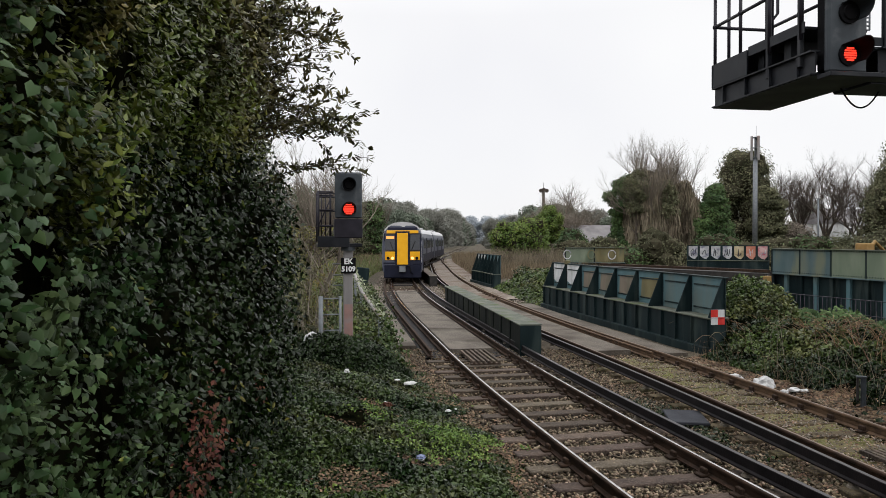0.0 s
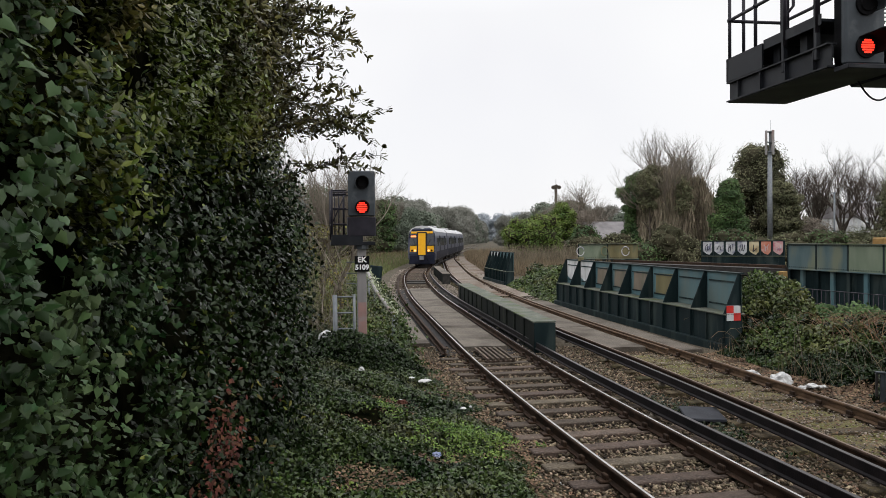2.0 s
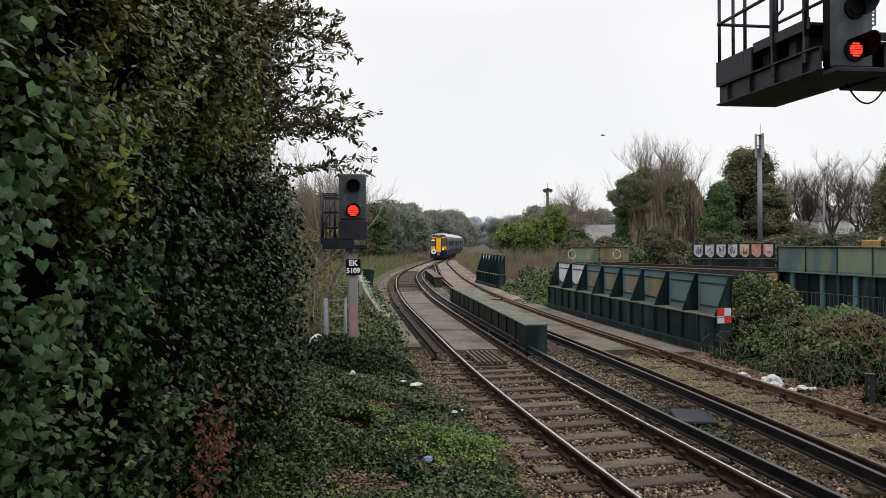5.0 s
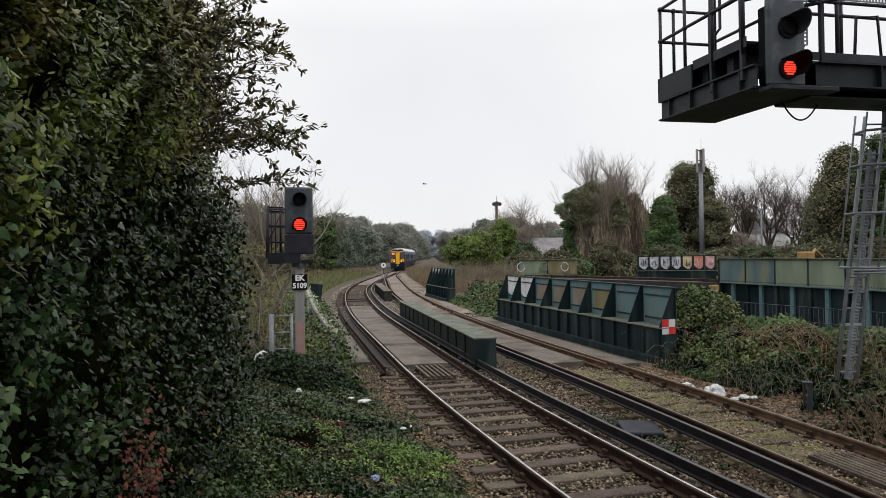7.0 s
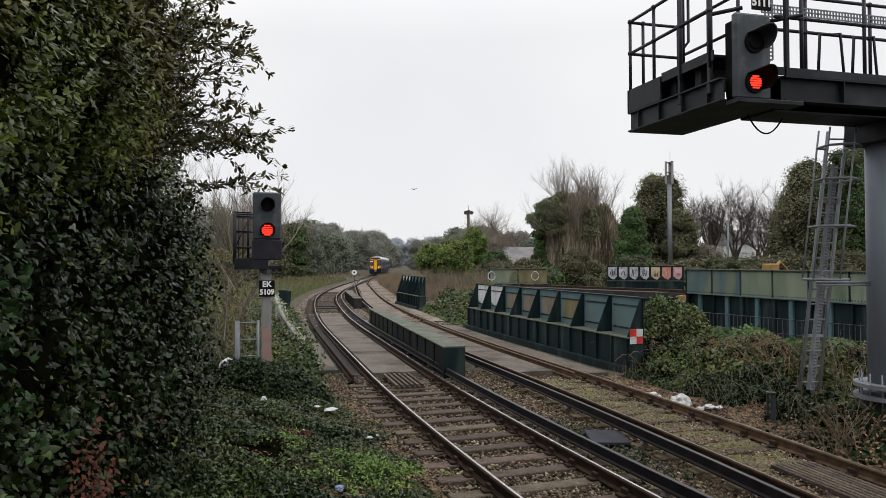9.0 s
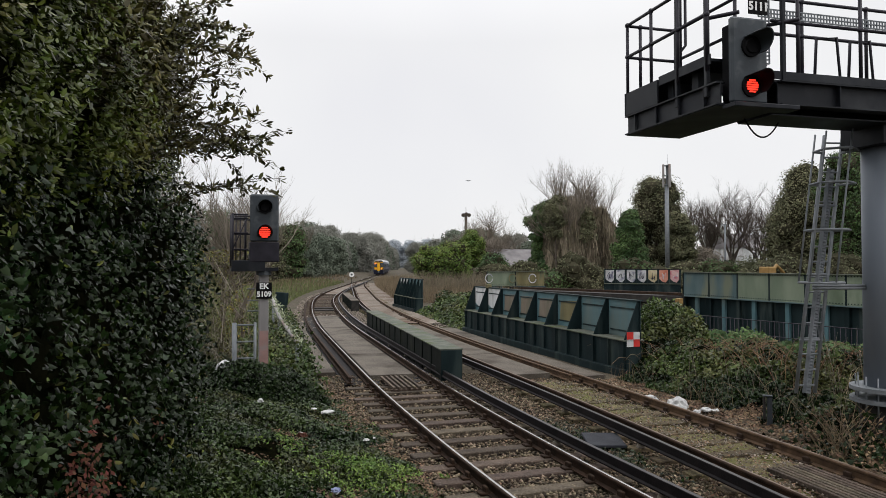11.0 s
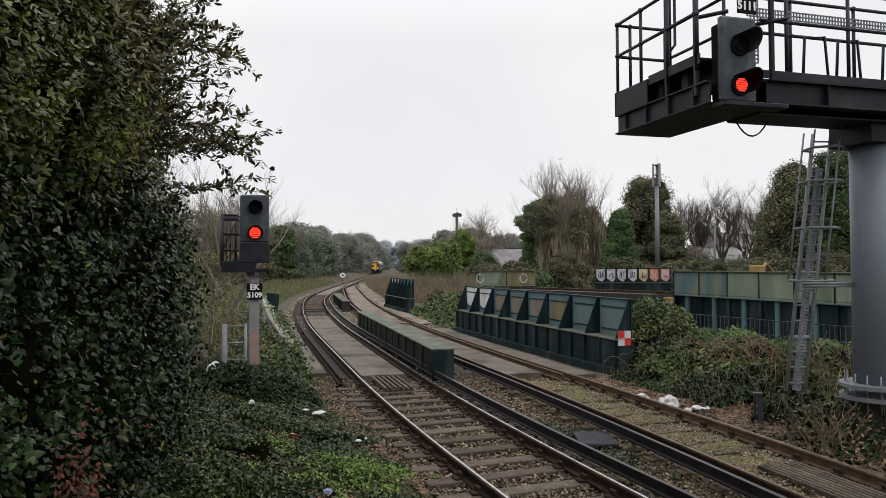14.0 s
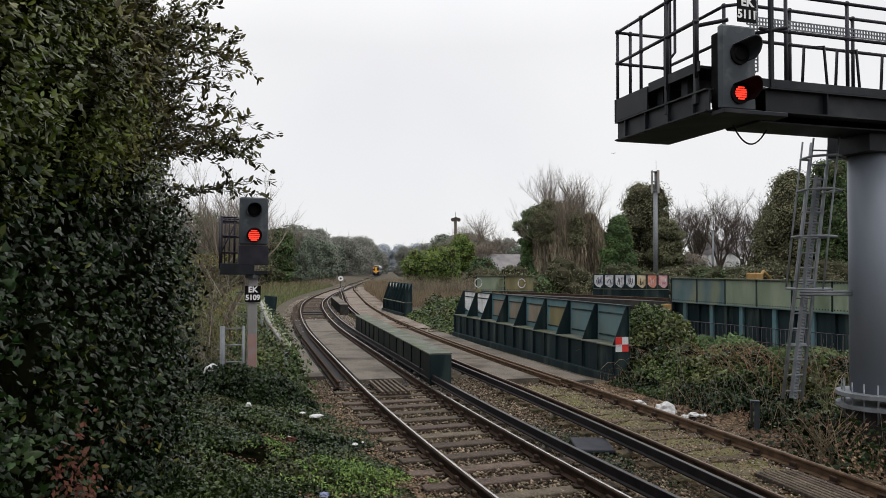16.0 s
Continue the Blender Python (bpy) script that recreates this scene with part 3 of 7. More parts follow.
def rivets(bm, x0, x1, y, z0, z1, step, r=0.016, outward=1):
    n = max(int(max(abs(x1 - x0), abs(z1 - z0)) / step), 1)
    for i in range(n + 1):
        x, z = x0 + (x1 - x0) * i / n, z0 + (z1 - z0) * i / n
        box(bm, x - r, x + r, min(y, y + 0.014 * outward), max(y, y + 0.014 * outward), z - r, z + r)


def parapet(a, b, bays, low, top, panels, label, group, rivet=True, base=-0.3, back=0.42, paint=None, lowpaint=None):
    """A plate girder with a ledge and a gusseted upper plate. a near foot, b far foot of the face on the track side (+y)."""
    paint, lowpaint = paint or M_TEAL, lowpaint or M_TEAL_DARK
    m, n = frame_between(a, b)
    th = empty("bridge_parapet", m, label, "bridge parapet", group, "structure")
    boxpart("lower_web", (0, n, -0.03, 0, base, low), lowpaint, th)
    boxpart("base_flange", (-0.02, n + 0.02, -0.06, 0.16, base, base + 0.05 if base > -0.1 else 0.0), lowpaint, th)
    boxpart("ledge", (-0.03, n + 0.03, -back - 0.1, 0.07, low, low + 0.035), M_TEAL_MOSS, th)
    boxpart("upper_plate", (0, n, -back - 0.03, -back, low + 0.035, top), paint, th)
    boxpart("top_angle", (-0.03, n + 0.03, -back - 0.1, -back + 0.06, top, top + 0.03), lowpaint, th, label="rusty edged top flange")
    step = n / bays
    for x in (-0.014, n + 0.002):
        boxpart("end_plate", (x, x + 0.012, -back - 0.03, -0.001, base, low - 0.002), lowpaint, th, 0.002)
    for i in range(bays + 1):
        x = min(max(i * step, 0.012), n - 0.012)
        bm = bmesh.new()
        prism(bm, [(-back + 0.001, low + 0.036), (0.045, low + 0.036), (-back + 0.07, top - 0.005), (-back + 0.001, top - 0.005)], 0, x - 0.012, x + 0.012)
        box(bm, x - 0.055, x + 0.055, -back + 0.002, -back + 0.016, low + 0.04, top - 0.01)
        part("gusset", bm, lowpaint, th, "dark triangular stiffener plate")
    for i in range(bays * 2 + 1):
        x = min(max(i * step / 2, 0.03), n - 0.03)
        bm = bmesh.new()
        box(bm, x - 0.014, x + 0.014, 0.001, 0.07, 0.0, low - 0.002)
        box(bm, x - 0.05, x + 0.05, 0.0005, 0.013, 0.0, low - 0.003)
        part("stiffener", bm, lowpaint, th)
    for i, p in enumerate(panels):
        x0, x1 = i * step + 0.16, (i + 1) * step - 0.16
        bm = bmesh.new()
        if rivet:
            rivets(bm, x0, x0, -back + 0.001, low + 0.2, top - 0.2, 0.09)
            box(bm, x0, x1, -back + 0.001, -back + 0.022, top - 0.24, top - 0.2)
            box(bm, x0, x1, -back + 0.001, -back + 0.022, low + 0.18, low + 0.22)
            part("rivet_strip", bm, lowpaint, th)
        else:
            bm.free()
        if p:
            q = bmesh.new()
            w = step - 0.14
            if p in (M_BROWN, M_OLIVE):
                prism(q, [(i * step + 0.07 + 0.12 * w, top - 0.17), (i * step + 0.07 + 0.12 * w, low + 0.22), (i * step + 0.07 + 0.9 * w, low + 0.17), (i * step + 0.07 + 0.86 * w, top - 0.2)], 1, -back + 0.0005, -back + 0.005)
            else:
                prism(q, [(i * step + 0.07, top - 0.03), (i * step + 0.07, low + 0.3), (i * step + 0.07 + 0.3 * w, low + 0.1), (i * step + 0.07 + 0.62 * w, low + 0.16), (i * step + 0.07 + w, low + 0.34), (i * step + 0.07 + w, top - 0.03)], 1, -back + 0.0005, -back + 0.005)
            part("paint_patch", q, p, th)
    return th


main = parapet((6.66, 17.75), (4.30, 30.6), 8, 0.72, 1.75, [None, None, M_OLIVE, M_BROWN, M_BROWN, M_BROWN, M_WHITE, M_WHITE],
               "teal riveted girder parapet with painted-over panels", "bridge parapets")
parapet((2.99, 43.2), (1.95, 49.6), 7, 0.62, 1.78, [None, None, None, None, M_WHITE, M_WHITE, M_WHITE],
        "dark green gusseted girder parapet beside the track", "bridge parapets", rivet=False)
# red and white quartered board on the end of the main parapet
board = empty("quartered_board", main.matrix_world @ pose(0.06, -0.40, 0.58, 0, 0, 90), "small red and white quartered board on the girder", "sign board")
for i in range(2):
    for j in range(2):
        boxpart("square", (i * 0.19, i * 0.19 + 0.188, 0.076, 0.09, j * 0.19, j * 0.19 + 0.188), M_RED if i == j else M_WHITE, board, 0.002)
boxpart("back_plate", (-0.01, 0.39, 0.06, 0.074, -0.01, 0.39), M_HEAD, board)
stub = empty("yellow_block", main.matrix_world @ pose(11.2, -0.42, 1.735), "small yellowed block on the girder top", "block")
boxpart("block", (0, 0.3, -0.08, 0.08, 0, 0.16), M_OLIVE, stub, 0.01)


def centre_girder(a, b, w, h, label):
    m, n = frame_between(a, b)
    th = empty("centre_girder", m, label, "girder", "centre girders", "structure")
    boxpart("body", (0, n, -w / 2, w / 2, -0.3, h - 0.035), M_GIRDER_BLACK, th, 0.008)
    boxpart("end_plate", (-0.014, -0.002, -w / 2 - 0.02, w / 2 + 0.02, -0.3, h - 0.036), M_TEAL_DARK if h > 0.5 else M_UNDER, th, 0.003, "dark end plate")
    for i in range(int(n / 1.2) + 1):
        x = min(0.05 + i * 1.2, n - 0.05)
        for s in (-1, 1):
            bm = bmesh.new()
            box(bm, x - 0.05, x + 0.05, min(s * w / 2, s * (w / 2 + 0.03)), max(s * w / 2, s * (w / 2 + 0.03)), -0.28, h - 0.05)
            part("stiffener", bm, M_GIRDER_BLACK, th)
    k = int(n / 0.55)
    for i in range(k):
        boxpart("top_plate", (i * n / k + 0.006, (i + 1) * n / k - 0.006, -w / 2 - 0.05, w / 2 + 0.05, h - 0.034 + 0.004 * (i % 2), h), M_TEAL_MOSS if h > 0.5 else M_CONCRETE, th, 0.004)
    return th


centre_girder((2.13, 17.75), (0.25, 33.0), 0.5, 0.60, "long low dark green girder with a lichened top between the tracks")
centre_girder((-0.72, 45.2), (-1.75, 58.0), 0.42, 0.46, "low dark girder between curving tracks")


# ---- the other bridge to the right ----
def plate_wall(a, b, z0, zm, z1, bays, paints, label):
    m, n = frame_between(a, b)
    th = empty("bridge_girder", m, label, "bridge girder", "far bridge girders", "structure")
    step = n / bays
    for i in range(bays):
        boxpart("panel", (i * step, (i + 1) * step - 0.004, -0.03, 0.0, zm, z1), paints[i % len(paints)], th, 0.004)
        bm = bmesh.new()
        box(bm, i * step - 0.04, i * step + 0.04, -0.045, -0.032, zm, z1)
        rivets(bm, i * step - 0.02, i * step - 0.02, -0.045, zm + 0.05, z1 - 0.05, 0.1, 0.02, -1)
        part("joint_strip", bm, M_TEAL_DARK, th)
    bm = bmesh.new()
    rivets(bm, 0, n, -0.03, zm + 0.07, zm + 0.07, 0.14, 0.02, -1)
    rivets(bm, 0, n, -0.03, z1 - 0.05, z1 - 0.05, 0.14, 0.02, -1)
    part("rivet_row", bm, M_TEAL_DARK, th)
    boxpart("top_flange", (-0.05, n + 0.05, -0.14, 0.1, z1, z1 + 0.04), M_TEAL_MOSS, th)
    boxpart("mid_flange", (-0.05, n + 0.05, -0.16, 0.1, zm - 0.05, zm - 0.001), M_SLATE, th)
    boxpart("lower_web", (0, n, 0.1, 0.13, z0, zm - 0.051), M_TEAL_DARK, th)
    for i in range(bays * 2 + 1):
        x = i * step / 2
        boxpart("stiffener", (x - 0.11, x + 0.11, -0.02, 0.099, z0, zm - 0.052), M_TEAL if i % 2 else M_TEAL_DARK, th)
    return th


plate_wall((16.13, 34.74), (18.95, 21.35), -1.3, 1.12, 2.28, 7, [M_SLATE, M_SLATE, M_SAGE, M_SAGE, M_SAGE, M_SAGE, M_SAGE], "sage green riveted bridge girder over dark stiffened web")
plate_wall((9.4, 55.0), (13.6, 53.5), 0.2, 1.05, 2.15, 2, [M_SAGE, M_OLIVE], "sage green girder with sprayed marks")
for x, c in ((9.55, M_SPRAY_W), (12.75, M_SPRAY_W), (11.3, M_OLIVE)):
    m, n = frame_between((9.4, 55.0), (13.6, 53.5))
    bm = bmesh.new()
    u = (x - 9.4) * n / 4.2
    tube(bm, [(u + 0.28 * math.cos(k), -0.05, 1.62 + 0.34 * math.sin(k)) for k in np.linspace(0.3, 6.2, 14)], 0.035, 6)
    o = tagged(part("sprayed_mark", bm, c), "loop of sprayed paint on a girder", "graffiti", "sprayed marks")
    o.matrix_world = m
GRAF = [M_SPRAY_P, M_SPRAY_R, M_SPRAY_Y, M_SPRAY_W, M_SPRAY_W, M_SPRAY_W, M_SPRAY_W]
gw = parapet((20.1, 44.6), (15.55, 46.4), 7, 1.38, 2.36, GRAF, "far girder parapet with graffiti painted panels", "bridge parapets", rivet=False, base=0.6, paint=M_TEAL_DARK)
gw.matrix_world = frame_between((15.92, 46.4), (20.47, 44.6))[0] @ pose(4.9, 0, 0, 0, 0, 180) @ pose(0, 0, 0)
rng_g = random.Random(9)
for i in range(7):
    s = 4.893 / 7
    bm = bmesh.new()
    x, z = i * s + 0.2, 1.5
    pts = []
    for k in range(9):
        pts.append((x + 0.035 * k + rng_g.uniform(-0.05, 0.05), -0.41, 1.9 + rng_g.uniform(-0.25, 0.28)))
    tube(bm, pts, 0.022, 5)
    part("sprayed_stroke", bm, M_INK if i not in (1, 0) else M_SPRAY_W, gw)
dk = frame_between((8.5, 41.0), (14.4, 30.5))[0]
th = empty("far_deck_edge", dk, "dark rusted deck edge of the far bridge", "bridge deck", "", "structure")
boxpart("edge_beam", (0, 11.6, -0.1, 0.1, 0.9, 1.25), M_UNDER, th)
boxpart("timber", (0.5, 11.3, 0.2, 0.5, 1.28, 1.4), M_RUST, th)
boxpart("bed", (-0.5, 9.6, 0.11, 3.0, -1.3, 1.2), M_UNDER, th)
ybox = empty("junction_box", pose(12.6, 27.6, 1.02, 0, 0, 30), "small yellow junction box on the bridge end", "junction box")
boxpart("case", (-0.14, 0.14, -0.1, 0.1, 0, 0.3), M_AMBER, ybox, 0.015)
boxpart("bracket", (-0.05, 0.05, -0.05, 0.05, -1.2, 0), M_UNDER, ybox)


fence = empty("wire_fence", Matrix(), "low dark wire mesh fence before the far girder", "fence", "", "structure")
fa, fb = Vector((12.6, 27.2, 0)), Vector((16.2, 19.6, 0))
for z in (0.2, 0.72):
    bar("wire", [fa + Vector((0, 0, z)), fb + Vector((0, 0, z - 0.1))], 0.016, M_RAILING, fence, 5)
upright = None
for i in range(48):
    p = fa.lerp(fb, i / 47)
    if upright is None:
        upright = bar("picket", [(0, 0, -1.2), (0, 0, 0.72)], 0.012, M_RAILING, fence, 5)
        o = upright
    else:
        o = upright.copy()
        scene.collection.objects.link(o)
    o.location = p + Vector((0, 0, -0.1 * i / 47))


# ---- lettering ----
def lettering(text, size, parent, m, material):
    cu = bpy.data.curves.new("lettering", "FONT")
    cu.body, cu.size, cu.extrude, cu.align_x, cu.align_y = text, size, 0.002, "CENTER", "CENTER"
    cu.offset = 0.006
    tmp = new("tmp", cu)
    me = bpy.data.meshes.new_from_object(tmp.evaluated_get(bpy.context.evaluated_depsgraph_get()))
    bpy.data.objects.remove(tmp)
    me.materials.clear()
    me.materials.append(material)
    ob = new("lettering", me)
    ob.parent = parent
    ob.matrix_local = m
    return ob


def hood(bm, x, z, r, length, a0=-40, a1=220):
    """An open-bottomed tube hood round a lens, pointing to -y."""
    n = 14
    ring = []
    for i in range(n + 1):
        a = math.radians(a0 + (a1 - a0) * i / n)
        up = 0.5 + 0.5 * math.sin(a)
        ln = length * (0.35 + 0.65 * up)
        ring.append([bm.verts.new((x + k * math.cos(a), yy, z + k * math.sin(a))) for yy, k in ((0, r), (-ln, r * 1.02), (-ln, r * 0.94), (0, r * 0.92))])
    for p, q in zip(ring, ring[1:]):
        for j in range(4):
            bm.faces.new((p[j], p[(j + 1) % 4], q[(j + 1) % 4], q[j]))
    bm.faces.new(ring[0])
    bm.faces.new(ring[-1][::-1])
    bmesh.ops.recalc_face_normals(bm, faces=bm.faces)


def signal_head(parent, m, w, h, z_top, z_red, hood_len=0.3, a0=-40, a1=220, lamp=0.12):
    """Two-aspect head, back plate in the xz plane, facing -y; sub-parts under the head."""
    bm = bmesh.new()
    box(bm, -w / 2, w / 2, 0, 0.1, 0, h, 0.03)
    head = part("head", bm, M_HEAD, parent, "grey two-aspect signal head")
    head.matrix_local = m
    bm = bmesh.new()
    box(bm, -w / 2 + 0.06, w / 2 - 0.06, 0.1, 0.3, 0.06, h - 0.06, 0.02)
    part("rear_case", bm, M_BLACK, head)
    for z, lit in ((z_top, False), (z_red, True)):
        bm = bmesh.new()
        hood(bm, 0, z, 0.155, hood_len, a0, a1)
        part("hood", bm, M_BLACK if lit else M_HEAD, head, smooth=False)
        bm = bmesh.new()
        tube(bm, [(0, 0.0, z), (0, -0.03, z)], 0.142, 20)
        part("lens_rim", bm, M_BLACK, head)
        if lit:
            for k in range(6):
                zz = (-0.1 + 0.04 * k) * lamp / 0.12
                hw = math.sqrt(max(lamp ** 2 - zz ** 2, 0.0))
                boxpart("led_row", (-hw, hw, -0.046, -0.032, z + zz - lamp * 0.11, z + zz + lamp * 0.11), M_RED_L, head, 0.003, "glowing red lamp row")
        else:
            bm = bmesh.new()
            tube(bm, [(0, -0.031, z), (0, -0.05, z)], 0.1, 20, 0.09)
            part("lens", bm, M_BLACK, head, "unlit dark lens")
    return head


# ---- the post signal at the left of the line ----
def post_signal():
    face = pose(-2.22, 15.75, 0, 0, 0, 13)
    th = empty("railway_signal", face, "grey two-aspect railway signal showing red on a post", "railway signal", "railway signals")
    boxpart("post", (-0.1, 0.1, -0.08, 0.08, -0.3, 2.62), M_POST, th, 0.012, "grey post with a reddish patch")
    boxpart("paint_patch", (-0.092, 0.092, -0.085, -0.0815, 0.45, 1.3), M_PATCH, th, 0.0, "faded red paint on the post")
    bm = bmesh.new()
    tube(bm, [(0, 0, 2.5), (0, 0, 2.64)], 0.16, 8)
    part("post_cap", bm, M_HEAD, th)
    boxpart("id_plate", (-0.165, 0.165, -0.115, -0.095, 1.99, 2.34), M_BLACK, th, 0.004, "black number plate")
    lettering("EK", 0.17, th, pose(0, -0.12, 2.255, 90, 0, 0), M_PLATE_W)
    lettering("5109", 0.155, th, pose(0, -0.12, 2.085, 90, 0, 0), M_PLATE_W)
    signal_head(th, pose(0.0, -0.2, 3.22), 0.6, 1.02, 0.745, 0.2, 0.22)
    boxpart("lower_case", (-0.31, 0.31, -0.2, 0.12, 2.78, 3.21), M_RAILING, th, 0.015, "dark equipment box")
    boxpart("platform", (-0.68, 0.3, -0.15, 0.45, 2.58, 2.66), M_STEEL, th, 0.01)
    boxpart("platform_edge", (-0.68, 0.02, -0.19, -0.16, 2.58, 2.82), M_STEEL, th, 0.006)
    for x, y in ((-0.66, -0.14), (-0.66, 0.42), (-0.36, 0.42)):
        bar("cage_post", [(x, y, 2.7), (x, y, 3.82)], 0.026, M_RAILING, th, 6)
    for z in (3.05, 3.4, 3.72, 3.8):
        bar("cage_rail", [(0.0, 0.42, z), (-0.66, 0.42, z), (-0.66, -0.14, z), (-0.34, -0.14, z)], 0.018, M_RAILING, th, 6)
    for x in (-0.56, -0.47, -0.18):
        bar("cage_post", [(x, 0.42, 2.68), (x, 0.42, 3.8)], 0.014, M_RAILING, th, 6)
    bar("cage_brace", [(-0.66, -0.14, 3.05), (-0.36, -0.14, 3.72)], 0.014, M_RAILING, th, 6)
    for z in (1.72, 1.95, 2.2):
        bar("step_iron", [(-0.34, 0.06, z), (0.02, 0.06, z)], 0.014, M_GALV, th, 6)
    # low guard fence at the foot
    f = empty("guard_fence", face @ pose(-0.62, -0.3, 0), "low grey tubular guard fence at the signal foot", "fence")
    for x in (0.0, 0.42):
        bar("post", [(x, 0, -0.2), (x, 0, 1.5)], 0.05 if x == 0 else 0.03, M_GALV, f, 8)
    for z in (0.75, 1.1, 1.45):
        bar("rail", [(0, 0, z), (0.42, 0, z)], 0.018, M_GALV, f, 6)


post_signal()

# left bridge railing, draped in creeper
lr = empty("bridge_railing", Matrix(), "pale weathered bridge railing draped with creeper", "railing", "", "structure")
RAILING = [(-1.76, 18.5, 0.72), (-2.7, 22.5, 1.1), (-3.33, 26.0, 1.43), (-4.42, 31.0, 1.86)]
bar("top_rail", RAILING, 0.055, M_POST, lr, 8)
for x, y, z in RAILING:
    bar("railing_post", [(x, y, -0.3), (x, y, z)], 0.045, M_GALV, lr, 6)
lp = empty("leaning_board", pose(-4.05, 33.5, -0.1, 0, 6, 5), "dark leaning board beside the line", "board")
boxpart("board", (-0.3, 0.3, -0.06, 0.06, 0, 1.55), M_TEAL_DARK, lp, 0.03)


# ---- the cantilever signal gantry ----
GA = Vector((4.23, 11.23, 4.84))
GM = Matrix.Translation(GA) @ Matrix.Rotation(radians(9.5), 4, "Z")


def gantry():
    th = empty("signal_gantry", GM, "dark grey cantilever signal gantry with a railed walkway", "signal gantry")

    def channel(name, x0, x1, y0, y1, z0, z1, face):
        """A rolled beam: web and two flanges, along x or y."""
        bm = bmesh.new()
        t = 0.02
        if face == "x":
            xm = (x0 + x1) / 2
            box(bm, xm - t / 2, xm + t / 2, y0, y1, z0 + t, z1 - t)
        else:
            ym = (y0 + y1) / 2
            box(bm, x0, x1, ym - t / 2, ym + t / 2, z0 + t, z1 - t)
        box(bm, x0, x1, y0, y1, z0, z0 + t)
        box(bm, x0, x1, y0, y1, z1 - t, z1)
        n = 4
        for i in range(n):
            k = (i + 0.5) / n
            if face == "x":
                yy = y0 + (y1 - y0) * k
                box(bm, x0 + 0.01, x1 - 0.01, yy - 0.008, yy + 0.008, z0 + t, z1 - t)
            else:
                xx = x0 + (x1 - x0) * k
                box(bm, xx - 0.008, xx + 0.008, y0 + 0.01, y1 - 0.01, z0 + t, z1 - t)
        return part(name, bm, M_STEEL, th)

    channel("side_beam", 0.0, 0.14, -2.35, 0.0, 0.0, 0.31, "x")
    channel("side_beam", 0.9, 1.04, -1.6, 0.0, 0.0, 0.31, "x")
    channel("end_beam", 0.145, 0.895, -0.12, 0.0, 0.0, 0.31, "y")
    boxpart("under_plate", (0.02, 1.02, -2.33, -0.02, -0.012, -0.002), M_STEEL, th, 0.0)
    boxpart("side_plate", (0.005, 0.03, -0.95, 0.0, 0.315, 0.68), M_STEEL, th, 0.003)
    boxpart("end_plate", (0.0, 1.04, -0.02, 0.005, 0.315, 0.68), M_STEEL, th, 0.003)
    boxpart("toe_board", (0.02, 0.035, -2.2, -0.96, 0.58, 0.72), M_STEEL, th, 0.002)
    boxpart("deck", (0.04, 0.94, -2.2, -0.03, 0.62, 0.66), M_STEEL, th, 0.004)
    boxpart("deck", (1.05, 9.0, -2.2, -1.45, 0.405, 0.44), M_STEEL, th, 0.004)
    boxpart("cross_beam", (0.15, 0.9, -1.15, -1.0, 0.32, 0.6), M_STEEL, th, 0.004)
    boxpart("cross_beam", (0.15, 0.9, -1.75, -1.6, 0.32, 0.6), M_STEEL, th, 0.004)
    channel("main_beam", 1.05, 9.0, -2.35, -2.15, 0.06, 0.40, "y")
    channel("main_beam", 1.05, 9.0, -1.62, -1.42, -0.02, 0.40, "y")
    boxpart("bottom_plate", (1.05, 9.0, -2.14, -1.44, -0.04, -0.022), M_STEEL, th, 0.0)
    boxpart("toe_board", (0.98, 9.0, -2.21, -2.195, 0.445, 0.56), M_STEEL, th, 0.002)
    # railings: posts and two rails round the cage, one side along the walkway
    for z in (1.28, 1.8):
        bar("handrail", [(0.03, -2.15, z), (0.03, -0.03, z)], 0.026, M_RAILING, th)
        bar("handrail", [(0.03, -0.03, z), (0.93, -0.03, z)], 0.026, M_RAILING, th)
        bar("handrail", [(0.93, -0.03, z), (0.93, -1.55, z), (1.1, -1.68, z), (9.0, -1.68, z)], 0.026, M_RAILING, th)
        bar("handrail", [(1.05, -2.15, z), (9.0, -2.15, z)], 0.026, M_RAILING, th)
    for x, y in [(0.03, -0.05), (0.03, -0.75), (0.03, -1.45), (0.03, -2.12), (0.28, -0.03), (0.93, -0.05)] + [(0.93, -0.85), (0.93, -1.55)] + [(k, -1.68) for k in (2.0, 3.2, 4.4)] + [(k, -2.15) for k in (1.5, 2.6, 3.7)]:
        bar("railing_post", [(x, y, 0.5), (x, y, 1.82)], 0.026, M_RAILING, th)
        for z in (1.28, 1.8):
            bm = bmesh.new()
            bmesh.ops.create_uvsphere(bm, u_segments=8, v_segments=6, radius=0.042, matrix=Matrix.Translation((x, y, z)))
            part("ball_clamp", bm, M_RAILING, th)
    # tall uprights of the signal frame
    for x, y in ((0.04, -1.42), (0.04, -2.1), (1.2, -2.2)):
        boxpart("upright", (x - 0.03, x + 0.03, y - 0.03, y + 0.03, 0.15, 2.75), M_STEEL, th, 0.006)
    bar("access_hoop", [(0.45, -0.9, 0.66), (0.45, -0.9, 2.1), (0.5, -0.9, 2.2), (0.85, -0.9, 2.2), (0.9, -0.9, 2.1), (0.9, -0.9, 0.66)], 0.022, M_RAILING, th, 8)
    bar("access_hoop", [(0.2, -1.2, 1.0), (0.33, -1.2, 1.15), (0.33, -1.2, 2.1), (0.2, -1.2, 2.2)], 0.022, M_RAILING, th, 8)
